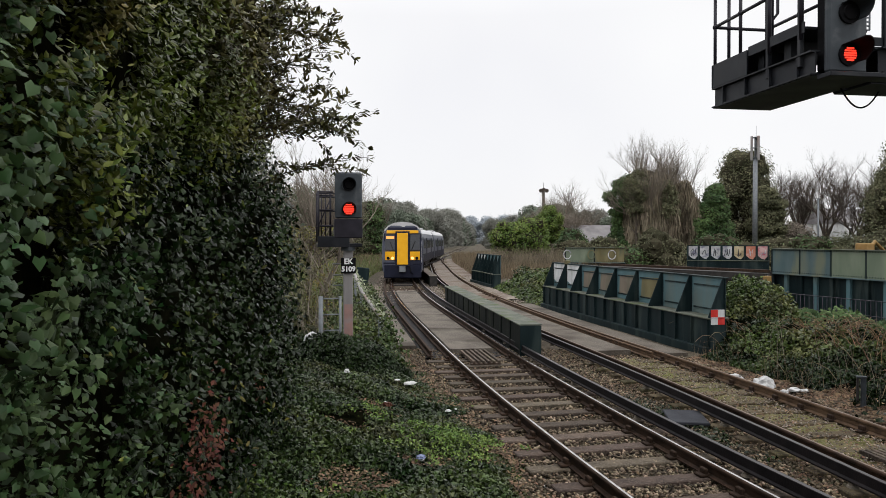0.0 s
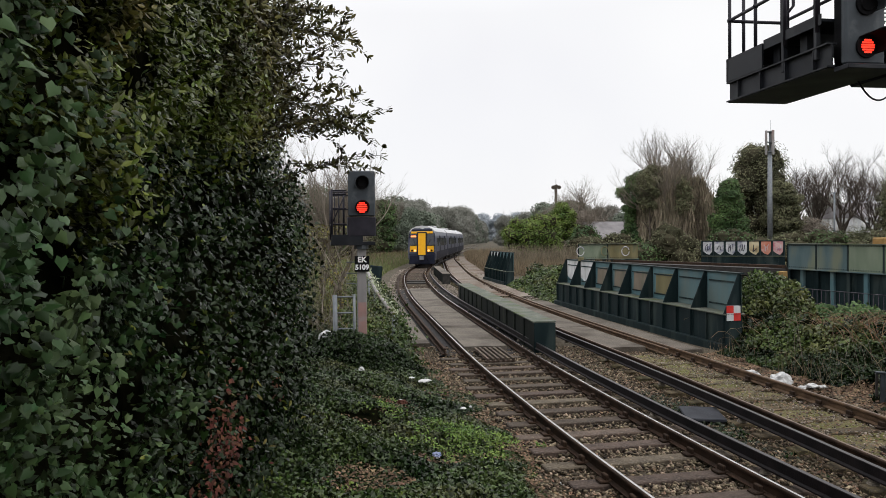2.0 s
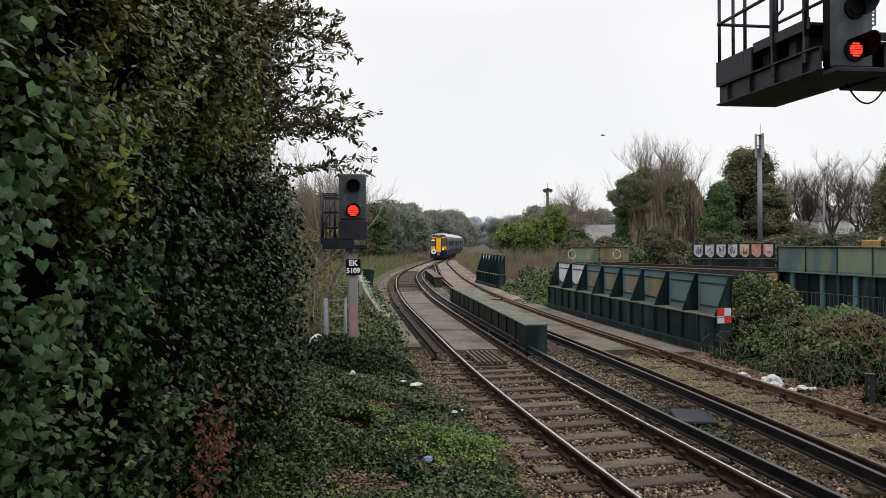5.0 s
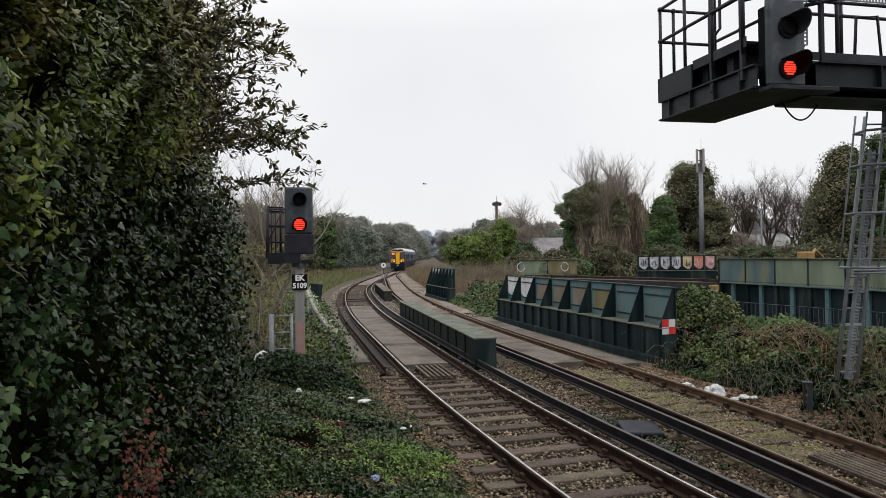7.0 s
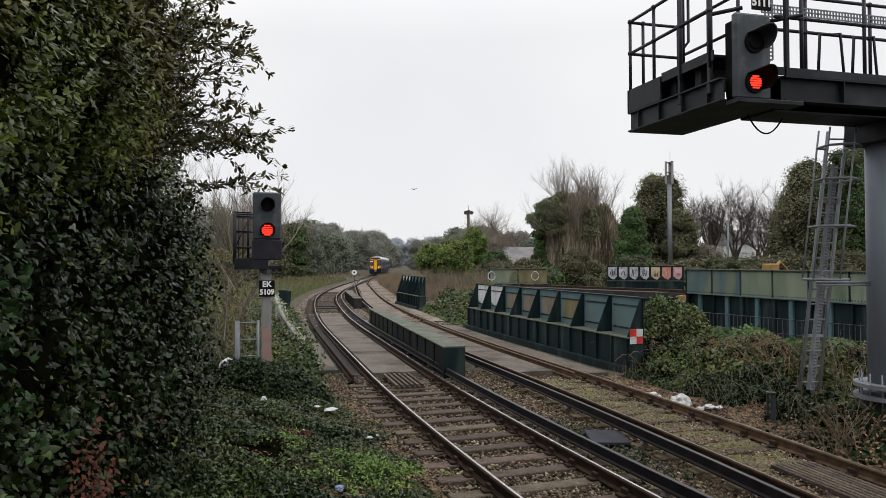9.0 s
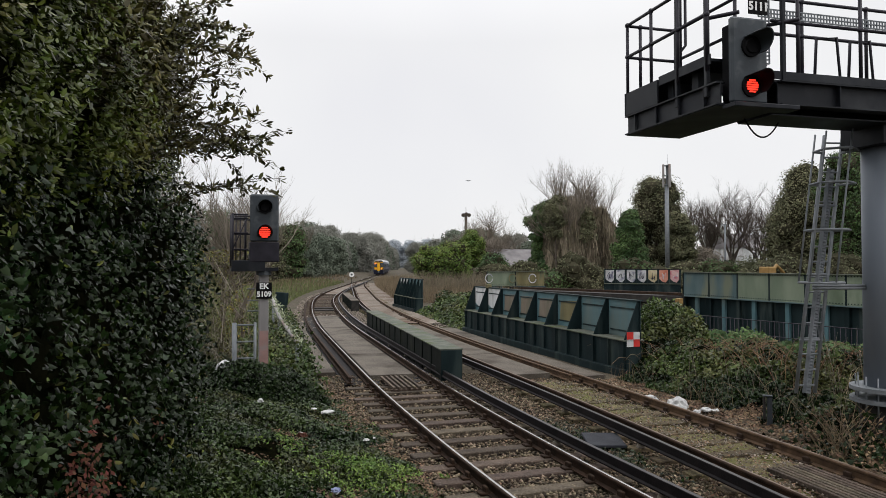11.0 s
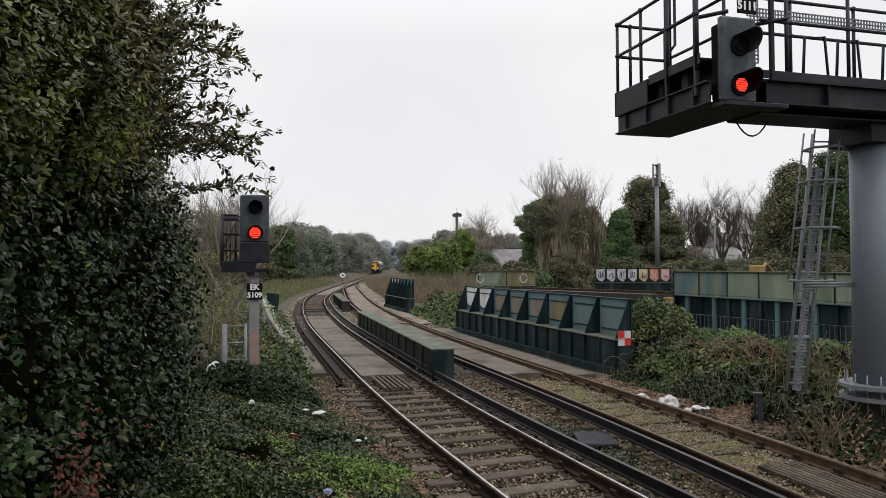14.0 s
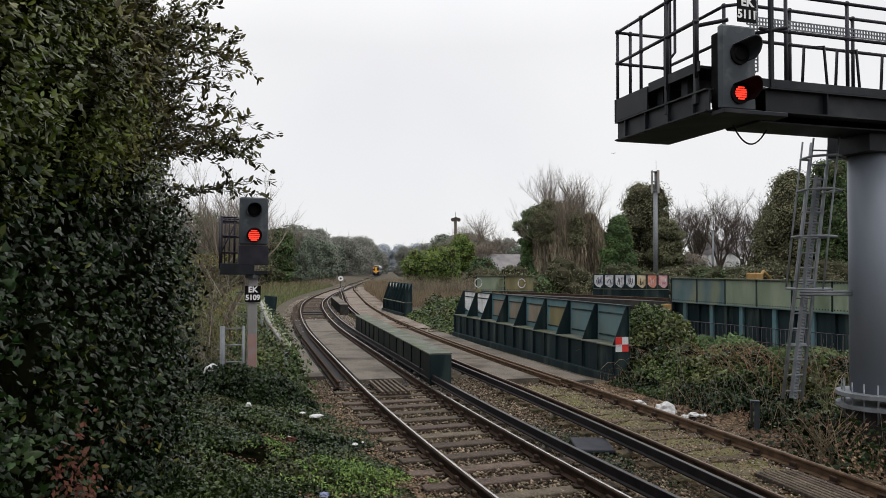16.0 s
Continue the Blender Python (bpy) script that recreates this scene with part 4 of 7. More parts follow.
    for x in (2.1, 2.72, 3.6):
        bar("walkway_gate", [(x, -1.8, 0.44), (x + 0.05, -1.8, 1.22), (x + 0.42, -1.8, 1.27), (x + 0.5, -1.8, 0.44)], 0.022, M_RAILING, th, 8)
    # pierced cable tray along the handrail and a vertical one by the signal
    def tray(pts, label):
        (x0, y0, z0), (x1, y1, z1) = pts
        bm = bmesh.new()
        d = Vector((x1 - x0, y1 - y0, z1 - z0))
        n = int(d.length / 0.055)
        up = Vector((0, 0, 1)) if abs(d.z) < 0.5 * d.length else Vector((1, 0, 0))
        for i in range(n + 1):
            p = Vector(pts[0]) + d * i / n
            q = p + up * 0.12
            tube(bm, [p, q], 0.012, 4)
        for k in (0, 0.06, 0.12):
            tube(bm, [Vector(pts[0]) + up * k, Vector(pts[1]) + up * k], 0.012, 4)
        part("cable_tray", bm, M_GALV, th, label)
    tray(((1.2, -1.72, 1.5), (5.2, -1.72, 1.5)), "pierced galvanised cable tray")
    tray(((0.98, -2.05, 0.7), (0.98, -2.05, 2.3)), "pierced galvanised cable tray")
    # signal head on a bracket, facing back along the line
    signal_head(th, pose(0.40, -2.52, 0.0), 0.56, 1.14, 0.75, 0.22, 0.34, -35, 130, 0.09)
    boxpart("head_bracket", (0.08, 1.1, -2.62, -2.36, -0.07, -0.01), M_STEEL, th, 0.008)
    boxpart("head_frame", (0.24, 0.66, -2.2, -2.17, 0.06, 1.0), M_STEEL, th, 0.006)
    for x, y, z in ((1.15, -2.25, 1.25), (1.15, -2.25, 1.86), (0.25, -2.15, 1.3)):
        bar("clamp_tube", [(x - 0.1, y + 0.25, z), (x + 0.18, y - 0.12, z)], 0.03, M_RAILING, th, 8)
    boxpart("id_plate", (0.40, 0.70, -2.5, -2.48, 1.2, 1.56), M_BLACK, th, 0.004, "black number plate")
    lettering("EK", 0.17, th, pose(0.55, -2.504, 1.47, 90, 0, 0), M_PLATE_W)
    lettering("5111", 0.155, th, pose(0.55, -2.504, 1.30, 90, 0, 0), M_PLATE_W)
    bar("hanging_cable", [(0.95 + 0.62 * k, -1.7, 0.0 - 0.27 * (1 - (2 * k - 1) ** 2)) for k in np.linspace(0, 1, 12)], 0.012, M_BLACK, th, 6)
    # column with bracket, flanges and holding-down bolts
    cx, cy = 3.66, -1.6
    bm = bmesh.new()
    tube(bm, [(cx, cy, 0.03), (cx, cy, -4.02)], 0.36, 32)
    part("column", bm, M_COLUMN, th, "thick blue-grey tubular column", smooth=True)
    bm = bmesh.new()
    tube(bm, [(cx, cy, -2.1), (cx, cy, -2.112)], 0.364, 32)
    part("weld_band", bm, M_COLUMN, th)
    boxpart("cap_bracket", (cx - 0.5, cx + 0.5, cy - 0.4, cy + 0.4, -0.32, 0.035), M_STEEL, th, 0.01)
    for z in (-4.02, -4.2):
        bm = bmesh.new()
        tube(bm, [(cx, cy, z), (cx, cy, z - 0.06)], 0.56, 32)
        part("base_flange", bm, M_GALV, th, "galvanised bolted flange")
    for k in range(16):
        a = 2 * math.pi * k / 16
        bar("anchor_bolt", [(cx + 0.47 * math.cos(a), cy + 0.47 * math.sin(a), -4.45), (cx + 0.47 * math.cos(a), cy + 0.47 * math.sin(a), -3.86)], 0.013, M_GALV, th, 6)
    bm = bmesh.new()
    tube(bm, [(cx, cy, -4.27), (cx, cy, -5.1)], 0.42, 16)
    part("foundation", bm, M_UNDER, th, "dark foundation block")
    # caged access ladder leaning beside the column
    top, bot = Vector((3.0, -1.05, -0.05)), Vector((2.2, -1.25, -4.12))
    wv = Vector((0.3, -0.06, 0))
    bar("ladder_stile", [bot, top], 0.028, M_GALV, th)
    bar("ladder_stile", [bot + wv, top + wv], 0.028, M_GALV, th)
    for i in range(17):
        p = bot.lerp(top, (i + 0.5) / 17)
        bar("rung", [p, p + wv], 0.014, M_GALV, th, 6)
    boxm = Matrix.Translation(bot + wv * 0.55) @ (top - bot).to_track_quat("Z", "X").to_matrix().to_4x4()
    bm = bmesh.new()
    for k in range(int(3.5 / 0.05)):
        box(bm, -0.05, 0.05, -0.02, 0.02, 0.05 * k, 0.05 * k + 0.03, 0, boxm)
    box(bm, -0.06, -0.045, -0.03, 0.03, 0, 3.6, 0, boxm)
    box(bm, 0.045, 0.06, -0.03, 0.03, 0, 3.6, 0, boxm)
    part("cable_ladder", bm, M_GALV, th, "pierced cable ladder")
    for k in (0.42, 0.62, 0.8, 0.93):
        p = bot.lerp(top, k)
        bar("cage_hoop", [p, p + Vector((-0.2, -0.02, 0)), p + Vector((-0.3, -0.35, 0)), p + Vector((-0.05, -0.6, 0)), p + wv + Vector((0.0, -0.35, 0)), p + wv], 0.02, M_GALV, th, 6)
    for dx, dy in ((-0.2, -0.02), (-0.3, -0.35), (-0.05, -0.6)):
        bar("cage_strip", [bot.lerp(top, 0.42) + Vector((dx, dy, 0)), top + Vector((dx, dy, 0))], 0.016, M_GALV, th, 6)
    for z in (-2.46, -2.5):
        bar("ladder_stay", [(2.45, -1.35, z), (3.35, -1.5, z)], 0.022, M_GALV, th, 6)
    for k in (0.2, 0.45, 0.72):
        p = bot.lerp(top, k)
        bar("cable_clip", [p - wv * 0.1, p + wv * 1.1], 0.022, M_GALV, th, 6)


gantry()


# ---- small trackside things ----
def crumple(name, loc, size, flat, material, label, seed, category="litter", group="scattered litter"):
    rng = random.Random(seed)
    bm = bmesh.new()
    bmesh.ops.create_icosphere(bm, subdivisions=3, radius=1.0)
    for v in bm.verts:
        k = 1 + 0.45 * noise.noise(v.co * 1.7 + Vector((seed * 3.1, 0, 0))) + 0.25 * noise.noise(v.co * 4.2 + Vector((0, seed * 1.7, 0)))
        v.co = Vector((v.co.x * k * size, v.co.y * k * size * 0.8, max(v.co.z, -0.35) * k * size * flat))
    ob = tagged(part(name, bm, material), label, category, group)
    ob.location = (loc[0], loc[1], float(ground_z(loc[0], loc[1])) + loc[2])
    ob.rotation_euler = (0, 0, rng.uniform(0, 6))
    return ob


for i, (x, y, z, s, fl) in enumerate([(6.12, 13.55, 0.13, 0.22, 0.85), (6.4, 13.3, 0.07, 0.09, 0.5), (6.62, 13.35, 0.07, 0.12, 0.45), (6.1, 14.8, 0.08, 0.16, 0.45), (5.86, 14.9, 0.08, 0.1, 0.5), (6.75, 13.2, 0.07, 0.07, 0.5)]):
    crumple("plastic_bag", (x, y, z), s, fl, M_BAG, "crumpled white plastic bag beside the rail", 10 + i, "plastic bag", "white bags beside the rail")
for i, (x, y, z, s, fl) in enumerate([(-0.72, 13.5, 0.2, 0.14, 0.14), (-0.98, 13.6, 0.2, 0.07, 0.2), (0.0, 11.7, 0.14, 0.06, 0.3), (-1.85, 12.8, 0.32, 0.055, 0.6), (-1.0, 11.2, 0.22, 0.05, 0.5),
                                      (0.9, 10.1, 0.05, 0.045, 0.4), (-0.35, 8.5, 0.16, 0.045, 0.3), (0.12, 11.9, 0.12, 0.04, 0.4), (1.15, 8.3, 0.05, 0.035, 0.4), (2.95, 11.1, 0.05, 0.05, 0.3)]):
    crumple("paper_scrap", (x, y, z - 0.03), s * 0.9, fl * 1.5, M_BAG, "scrap of pale litter in the undergrowth", 30 + i)
crumple("wrapper", (-0.97, 11.1, 0.2), 0.075, 0.6, M_REDLEAF, "crumpled brown-red wrapper in the ivy", 61)
crumple("wrapper", (-0.35, 8.5, 0.16), 0.06, 0.5, M_BLUE, "crumpled pale blue wrapper among weeds", 62)
crumple("dark_bag", (-2.95, 15.3, 0.4), 0.2, 0.9, M_SPRAY_W, "grey plastic bag at the foot of the signal", 51, "plastic bag")
pad = empty("cable_cover", Matrix.Translation(on(1, 10.9, 1.95, -0.17)) @ Matrix.Rotation(radians(heading(1, 10.9) + 70), 4, "Z"), "dark cable cover board on the ballast", "cover board")
boxpart("board", (-0.42, 0.42, -0.3, 0.3, 0, 0.05), M_DIRTYPAD, pad, 0.012)
mk = empty("marker_post", pose(7.15, 12.0, float(ground_z(7.15, 12.0)), 0, 0, -20), "short grey trackside marker post in ivy", "marker post")
boxpart("post", (-0.04, 0.04, -0.035, 0.035, -0.1, 0.5), M_HEAD, mk, 0.012)
boxpart("cap", (-0.11, 0.05, -0.045, 0.045, 0.5, 0.53), M_HEAD, mk, 0.008)
boxpart("arm", (-0.11, -0.07, -0.03, 0.03, 0.1, 0.498), M_UNDER, mk, 0.008)
for (x, y, h) in ((-2.2, 105, 1.2),):
    d = empty("speed_disc", pose(x, y, float(ground_z(x, y))), "white disc sign on a short post by the line", "disc sign", "lineside discs")
    bar("post", [(0, 0, 0), (0, 0, h)], 0.04, M_UNDER, d, 6)
    bm = bmesh.new()
    tube(bm, [(0, -0.05, h + 0.3), (0, -0.08, h + 0.3)], 0.38, 20)
    part("disc", bm, M_PLATE_W, d)
    bm = bmesh.new()
    tube(bm, [(0, -0.081, h + 0.3), (0, -0.09, h + 0.3)], 0.15, 16)
    part("boss", bm, M_HEAD, d)


# ---- vegetation ----
def ripple(p, scale, seed):
    """Smooth pseudo-random field in -1..1 for an n x 3 array."""
    rng = np.random.default_rng(seed)
    out = np.zeros(len(p))
    for k in range(6):
        d = rng.normal(0, 1, 3)
        out += np.sin(p @ d * scale * (1 + 0.25 * k) + rng.uniform(0, 6.3))
    return out / 3.2


def stuff(ob, label, category):
    return tagged(ob, label, category, kind="stuff")


def at(bearing, dist):
    b = radians(bearing)
    return dist * math.sin(b), dist * math.cos(b)


HEDGE_END = 12.3


def hedge_x(y, z):
    """The hedge's face towards the line: x against y and height."""
    p = np.stack([np.zeros_like(y), y, z], 1)
    lean = 0.06 * np.clip(z - 3.0, 0, 6) - 0.10 * np.clip(1.4 - z, 0, 1.5) * np.clip((y - 3) / 4, 0, 1)
    lean = lean + 0.13 * np.clip(z - 3.4, 0, 3) * np.clip((y - 4.5) / 2.5, 0, 1)
    lean = lean + 0.2 * np.exp(-((z - 2.9 - 0.14 * (y - 3)) / 0.5) ** 2) * np.clip((y - 2.8) / 1.4, 0, 1)
    end = 0.5 * np.clip((y - HEDGE_END + 1.2) / 1.2, 0, 1) ** 2
    return -1.3 - 0.125 * (y - 2.2) - lean - end + 0.16 * ripple(p, 1.1, 3) * np.clip(y / 5, 0.4, 1.2) + 0.07 * ripple(p, 3.2, 4)


def hedge_core():
    ys = np.arange(0.8, HEDGE_END - 0.2, 0.3)
    zs = np.arange(-0.3, 7.6, 0.3)
    bm = bmesh.new()
    rings = []
    for y in ys:
        inset = 0.34 + 0.1 * np.clip(zs - 3.2, 0, 4) * np.clip((y - 4) / 4, 0, 1)
        xf = hedge_x(np.full_like(zs, y), zs) - inset
        ring = [bm.verts.new((x, y, z)) for x, z in zip(xf, zs)]
        ring += [bm.verts.new((xf[-1] - 1.2, y, zs[-1] + 0.2)), bm.verts.new((-6.0, y, zs[-1] - 0.6)), bm.verts.new((-6.0, y, -0.3))]
        rings.append(ring)
    for a, b in zip(rings, rings[1:]):
        for i in range(len(a)):
            j = (i + 1) % len(a)
            bm.faces.new((a[i], a[j], b[j], b[i]))
    bm.faces.new(rings[0])
    bm.faces.new(rings[-1][::-1])
    bmesh.ops.recalc_face_normals(bm, faces=bm.faces)
    return bm


def hedge():
    rng = np.random.default_rng(11)
    th = empty("hedge", Matrix(), "tall dense evergreen hedge overgrown with dark ivy", "hedge", "", "stuff")
    # Near-black body behind the leaves, painted as the shade in their gaps.
    part("core", hedge_core(), M_SHADE_CORE, th, "near-black body painted as the shade inside the hedge")

    def scatter(n, y0, y1, depth, zlo=None, zhi=None):
        y = y0 * (y1 / y0) ** rng.uniform(0, 1, n)
        lo = np.clip(2.6 - 0.55 * y - 0.3, -0.2, 9) if zlo is None else zlo(y)
        hi = np.clip(2.8 + 0.48 * y + 0.3, 0, 7.8) if zhi is None else zhi(y)
        z = lo + (hi - lo) * rng.uniform(0, 1, n)
        x = hedge_x(y, z) - depth * rng.uniform(0, 1, n) ** 1.5 + 0.06 * rng.normal(0, 1, n)
        c = np.stack([x, y, z], 1)
        keep = ripple(c, 4.5, 21) + 0.5 * ripple(c, 9, 22) > rng.uniform(-0.4, 0.7, n)
        return c[keep]
    out = np.array([0.75, -0.45, 0.5])
    c = scatter(250000, 2.2, HEDGE_END + 0.2, 0.5)
    upper = c[:, 2] - 2.85 - 0.17 * np.clip(c[:, 1] - 3.0, 0, 9) - 0.45 * ripple(c, 1.5, 5)
    side = c[:, 1] - 2.55 - 0.5 * ripple(c, 1.3, 6)
    big = ((side < 0) | ((c[:, 1] < 3.4) & (c[:, 2] < 2.2))) & (rng.uniform(0, 1, len(c)) < 0.95)
    privet = c[(~big) & ((upper > 0) | (rng.uniform(0, 1, len(c)) < 0.015))]
    bronze = 0.5 * ripple(privet, 1.1, 31) + 0.35 * (privet[:, 1] - 7.6) + 0.5 * (privet[:, 2] - 5.2) > rng.normal(0.35, 0.3, len(privet))
    for part_of, shade, seed in ((privet[~bronze], M_PRIVET, 12), (privet[bronze], M_PRIVET_TIP, 19)):
        leaves("foliage", part_of, out + np.array([0, 0, 0.45]), np.clip(0.034 + 0.0052 * part_of[:, 1], 0.045, 0.076), 0.44, shade, seed, 0.85, "oval", parent=th)
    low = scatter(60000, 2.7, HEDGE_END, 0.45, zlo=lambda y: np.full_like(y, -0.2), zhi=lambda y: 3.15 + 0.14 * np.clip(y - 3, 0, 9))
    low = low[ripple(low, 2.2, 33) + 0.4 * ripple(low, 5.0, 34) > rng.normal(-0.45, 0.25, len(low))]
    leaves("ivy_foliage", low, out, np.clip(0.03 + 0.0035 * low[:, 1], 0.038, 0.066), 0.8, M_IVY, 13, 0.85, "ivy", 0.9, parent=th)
    near = scatter(12000, 1.5, 3.2, 0.35)
    near = near[(near[:, 1] < 2.6 + 0.3 * ripple(near, 1.6, 8)) & (near[:, 2] > 2.15 + 0.3 * ripple(near, 2.0, 9))]
    leaves("ivy_foliage", near, out + np.array([0, -0.2, 0.1]), 0.04, 0.85, M_WALLIVY, 14, 0.55, "broad", 1.6, parent=th)
    fine = scatter(14000, 1.5, 3.4, 0.3, zlo=lambda y: np.full_like(y, 0.2), zhi=lambda y: np.full_like(y, 2.7))
    leaves("ivy_foliage", fine, out, 0.034, 0.8, M_WALLIVY, 18, 0.85, "broad", 0.8, parent=th)
    red = scatter(3000, 3.2, 6.0, 0.1, zlo=lambda y: np.full_like(y, 0.0), zhi=lambda y: np.full_like(y, 1.9))
    red = red[ripple(red, 2.2, 77) > 0.85]
    ry, rz = 3.9 + rng.normal(0, 0.15, 420), 1.45 + rng.normal(0, 0.2, 420)
    red = np.concatenate([red, np.stack([hedge_x(ry, rz) + rng.uniform(0.0, 0.14, 420), ry, rz], 1)])
    leaves("dead_foliage", red, out, 0.036, 0.6, M_REDLEAF, 15, 0.5, parent=th)
    # sprays of twigs, set with leaves to either side, that stand out from the far end against the sky
    r = random.Random(5)
    bm = bmesh.new()
    base, point = [], []
    reach = [((-1.12, 7.0, 5.03), 0.12), ((-1.18, 7.1, 4.7), 0.5), ((-0.99, 7.0, 4.13), 0.2), ((-1.03, 7.1, 3.9), -0.25), ((-0.85, 7.0, 3.56), 0.05), ((-0.88, 7.2, 3.66), 0.25), ((-1.36, 7.0, 5.2), 0.55), ((-1.5, 7.2, 5.4), 0.7), ((-1.25, 7.3, 4.45), 0.6), ((-1.2, 7.2, 3.75), 0.55)]

    def spray(p, d, ln, rad, fork):
        pts, n = [p], max(int(ln / 0.036), 3)
        side = d.cross(Vector((r.uniform(-0.4, 0.4), -1, r.uniform(-0.4, 0.4)))).normalized()
        for k in range(n):
            d = (d + Vector((r.uniform(-0.09, 0.09), r.uniform(-0.09, 0.09), r.uniform(-0.09, 0.08)))).normalized()
            p = p + d * ln / n
            pts.append(p)
            for q in (-1, 1):
                if r.random() < 0.86:
                    w = (d * 0.75 + side * q * r.uniform(0.4, 0.9) + Vector((r.uniform(-0.3, 0.3), r.uniform(-0.5, 0.3), r.uniform(-0.25, 0.3)))).normalized()
                    base.append(p + w * 0.035)
                    point.append(w)
            if fork and k > 3 and k % 4 == 0:
                e = (d + side * r.choice((-1, 1)) * r.uniform(0.4, 0.9) + Vector((0, r.uniform(-0.4, 0.4), r.uniform(-0.1, 0.4)))).normalized()
                spray(p, e, min(ln * r.uniform(0.2, 0.34), 0.26 + ln - ln * k / n), rad * 0.5, False)
        base.append(p + d * 0.03)
        point.append(d)
        tube(bm, pts, rad, 4, rad * 0.35)

    for tip, rise in reach:
        for k in range(1 if tip[2] < 3.8 else 4 if tip[2] > 4.6 else 3):
            e = Vector(tip) + Vector((-0.17 * k, r.uniform(-0.2, 0.3) * k, r.uniform(-0.1, 0.16) * k))
            up = rise + 0.16 * k
            d = Vector((1.0, -0.2, up)).normalized()
            spray(e - d * 1.0, d, 1.0, 0.008, tip[2] > 3.8)
    for i in range(240):
        y = r.uniform(4.8, 9.8)
        z = r.uniform(3.85 + 0.09 * (y - 5), 3.2 + 0.46 * y)
        x = float(hedge_x(np.array([y]), np.array([z]))[0]) - 0.34
        d = Vector((r.uniform(0.4, 1.0), r.uniform(-0.4, 0.4), r.uniform(-0.1, 0.9))).normalized()
        spray(Vector((x, y, z)), d, r.uniform(0.28, 0.52), 0.006, r.random() < 0.6)
    part("twigs", bm, M_BARK, th)
    leaves("spray_foliage", np.array(base), np.array([0.1, -0.5, 0.6]), 0.08, 0.42, M_PRIVET_TIP, 16, 0.7, "oval", parent=th, tips=np.array(point))


hedge()


def branches(bm, r, p, d, ln, rad, level, sides, droop=0.0, up=0.25, tips=None, spread=0.6):
    pts = [p]
    n = 4 if level > 1 else 2
    for k in range(n):
        d = (d + Vector((r.uniform(-1, 1), r.uniform(-1, 1), r.uniform(-0.6, 1) * up * 2 - droop)) * 0.16).normalized()
        p = p + d * ln / n
        pts.append(p)
    tube(bm, pts, rad, sides if level > 2 else 3, rad * 0.5, cap=False)
    if level == 0:
        if tips is not None:
            tips.append(p)
        return
    for k in range(r.choice((3, 4)) if level > 1 else 3):
        f = r.uniform(0.35, 1.0) if k else 1.0
        q = pts[min(int(f * n), n)]
        e = (d + Vector((r.uniform(-1, 1), r.uniform(-1, 1), r.uniform(-0.3, 0.9) * up * 3)) * spread).normalized()
        branches(bm, r, q, e, ln * r.uniform(0.6, 0.8), rad * 0.52, level - 1, sides, droop, up, tips, spread)


def bare_tree(x, y, h, label, seed, levels=6, stems=1, spread=0.6, up=0.3, z=0.0, group="bare winter trees", material=None):
    r = random.Random(seed)
    th = empty("tree", pose(x, y, z + float(ground_z(x, y))), label, "tree", group)
    bm = bmesh.new()
    tube(bm, [(0, 0, -0.3), (0.02 * h, 0, h * 0.1), (0.01 * h, 0.01 * h, h * 0.24)], h * (0.022 if h > 7 else 0.011), 8, h * (0.016 if h > 7 else 0.008))
    part("trunk", bm, M_BARK, th)
    bm = bmesh.new()
    for s in range(stems + 2):
        d = Vector((r.uniform(-0.5, 0.5), r.uniform(-0.5, 0.5), 1)).normalized()
        branches(bm, r, Vector((0.01 * h, 0.01 * h, h * r.uniform(0.14, 0.24))), d, h * 0.26, h * 0.012, levels - 1, 5, 0, up, None, spread)
    # keep the height asked for
    top = max(v.co.z for v in bm.verts)
    for v in bm.verts:
        v.co.z *= h / top
    part("crown", bm, material or M_TWIG, th)
    return th


def clump_points(rng, n, clumps, fill=0.35):
    """Points and outward ways on a set of (cx, cy, cz, rx, ry, rz) clumps with a ragged surface."""
    area = np.array([c[3] * c[4] + c[4] * c[5] + c[3] * c[5] for c in clumps])
    idx = rng.choice(len(clumps), n, p=area / area.sum())
    cl = np.array(clumps)[idx]
    d = rng.normal(0, 1, (n, 3))
    d /= np.linalg.norm(d, axis=1)[:, None]
    rr = 1 - fill * rng.uniform(0, 1, n) ** 2 + 0.1 * rng.normal(0, 1, n)
    return cl[:, :3] + d * cl[:, 3:] * rr[:, None], d


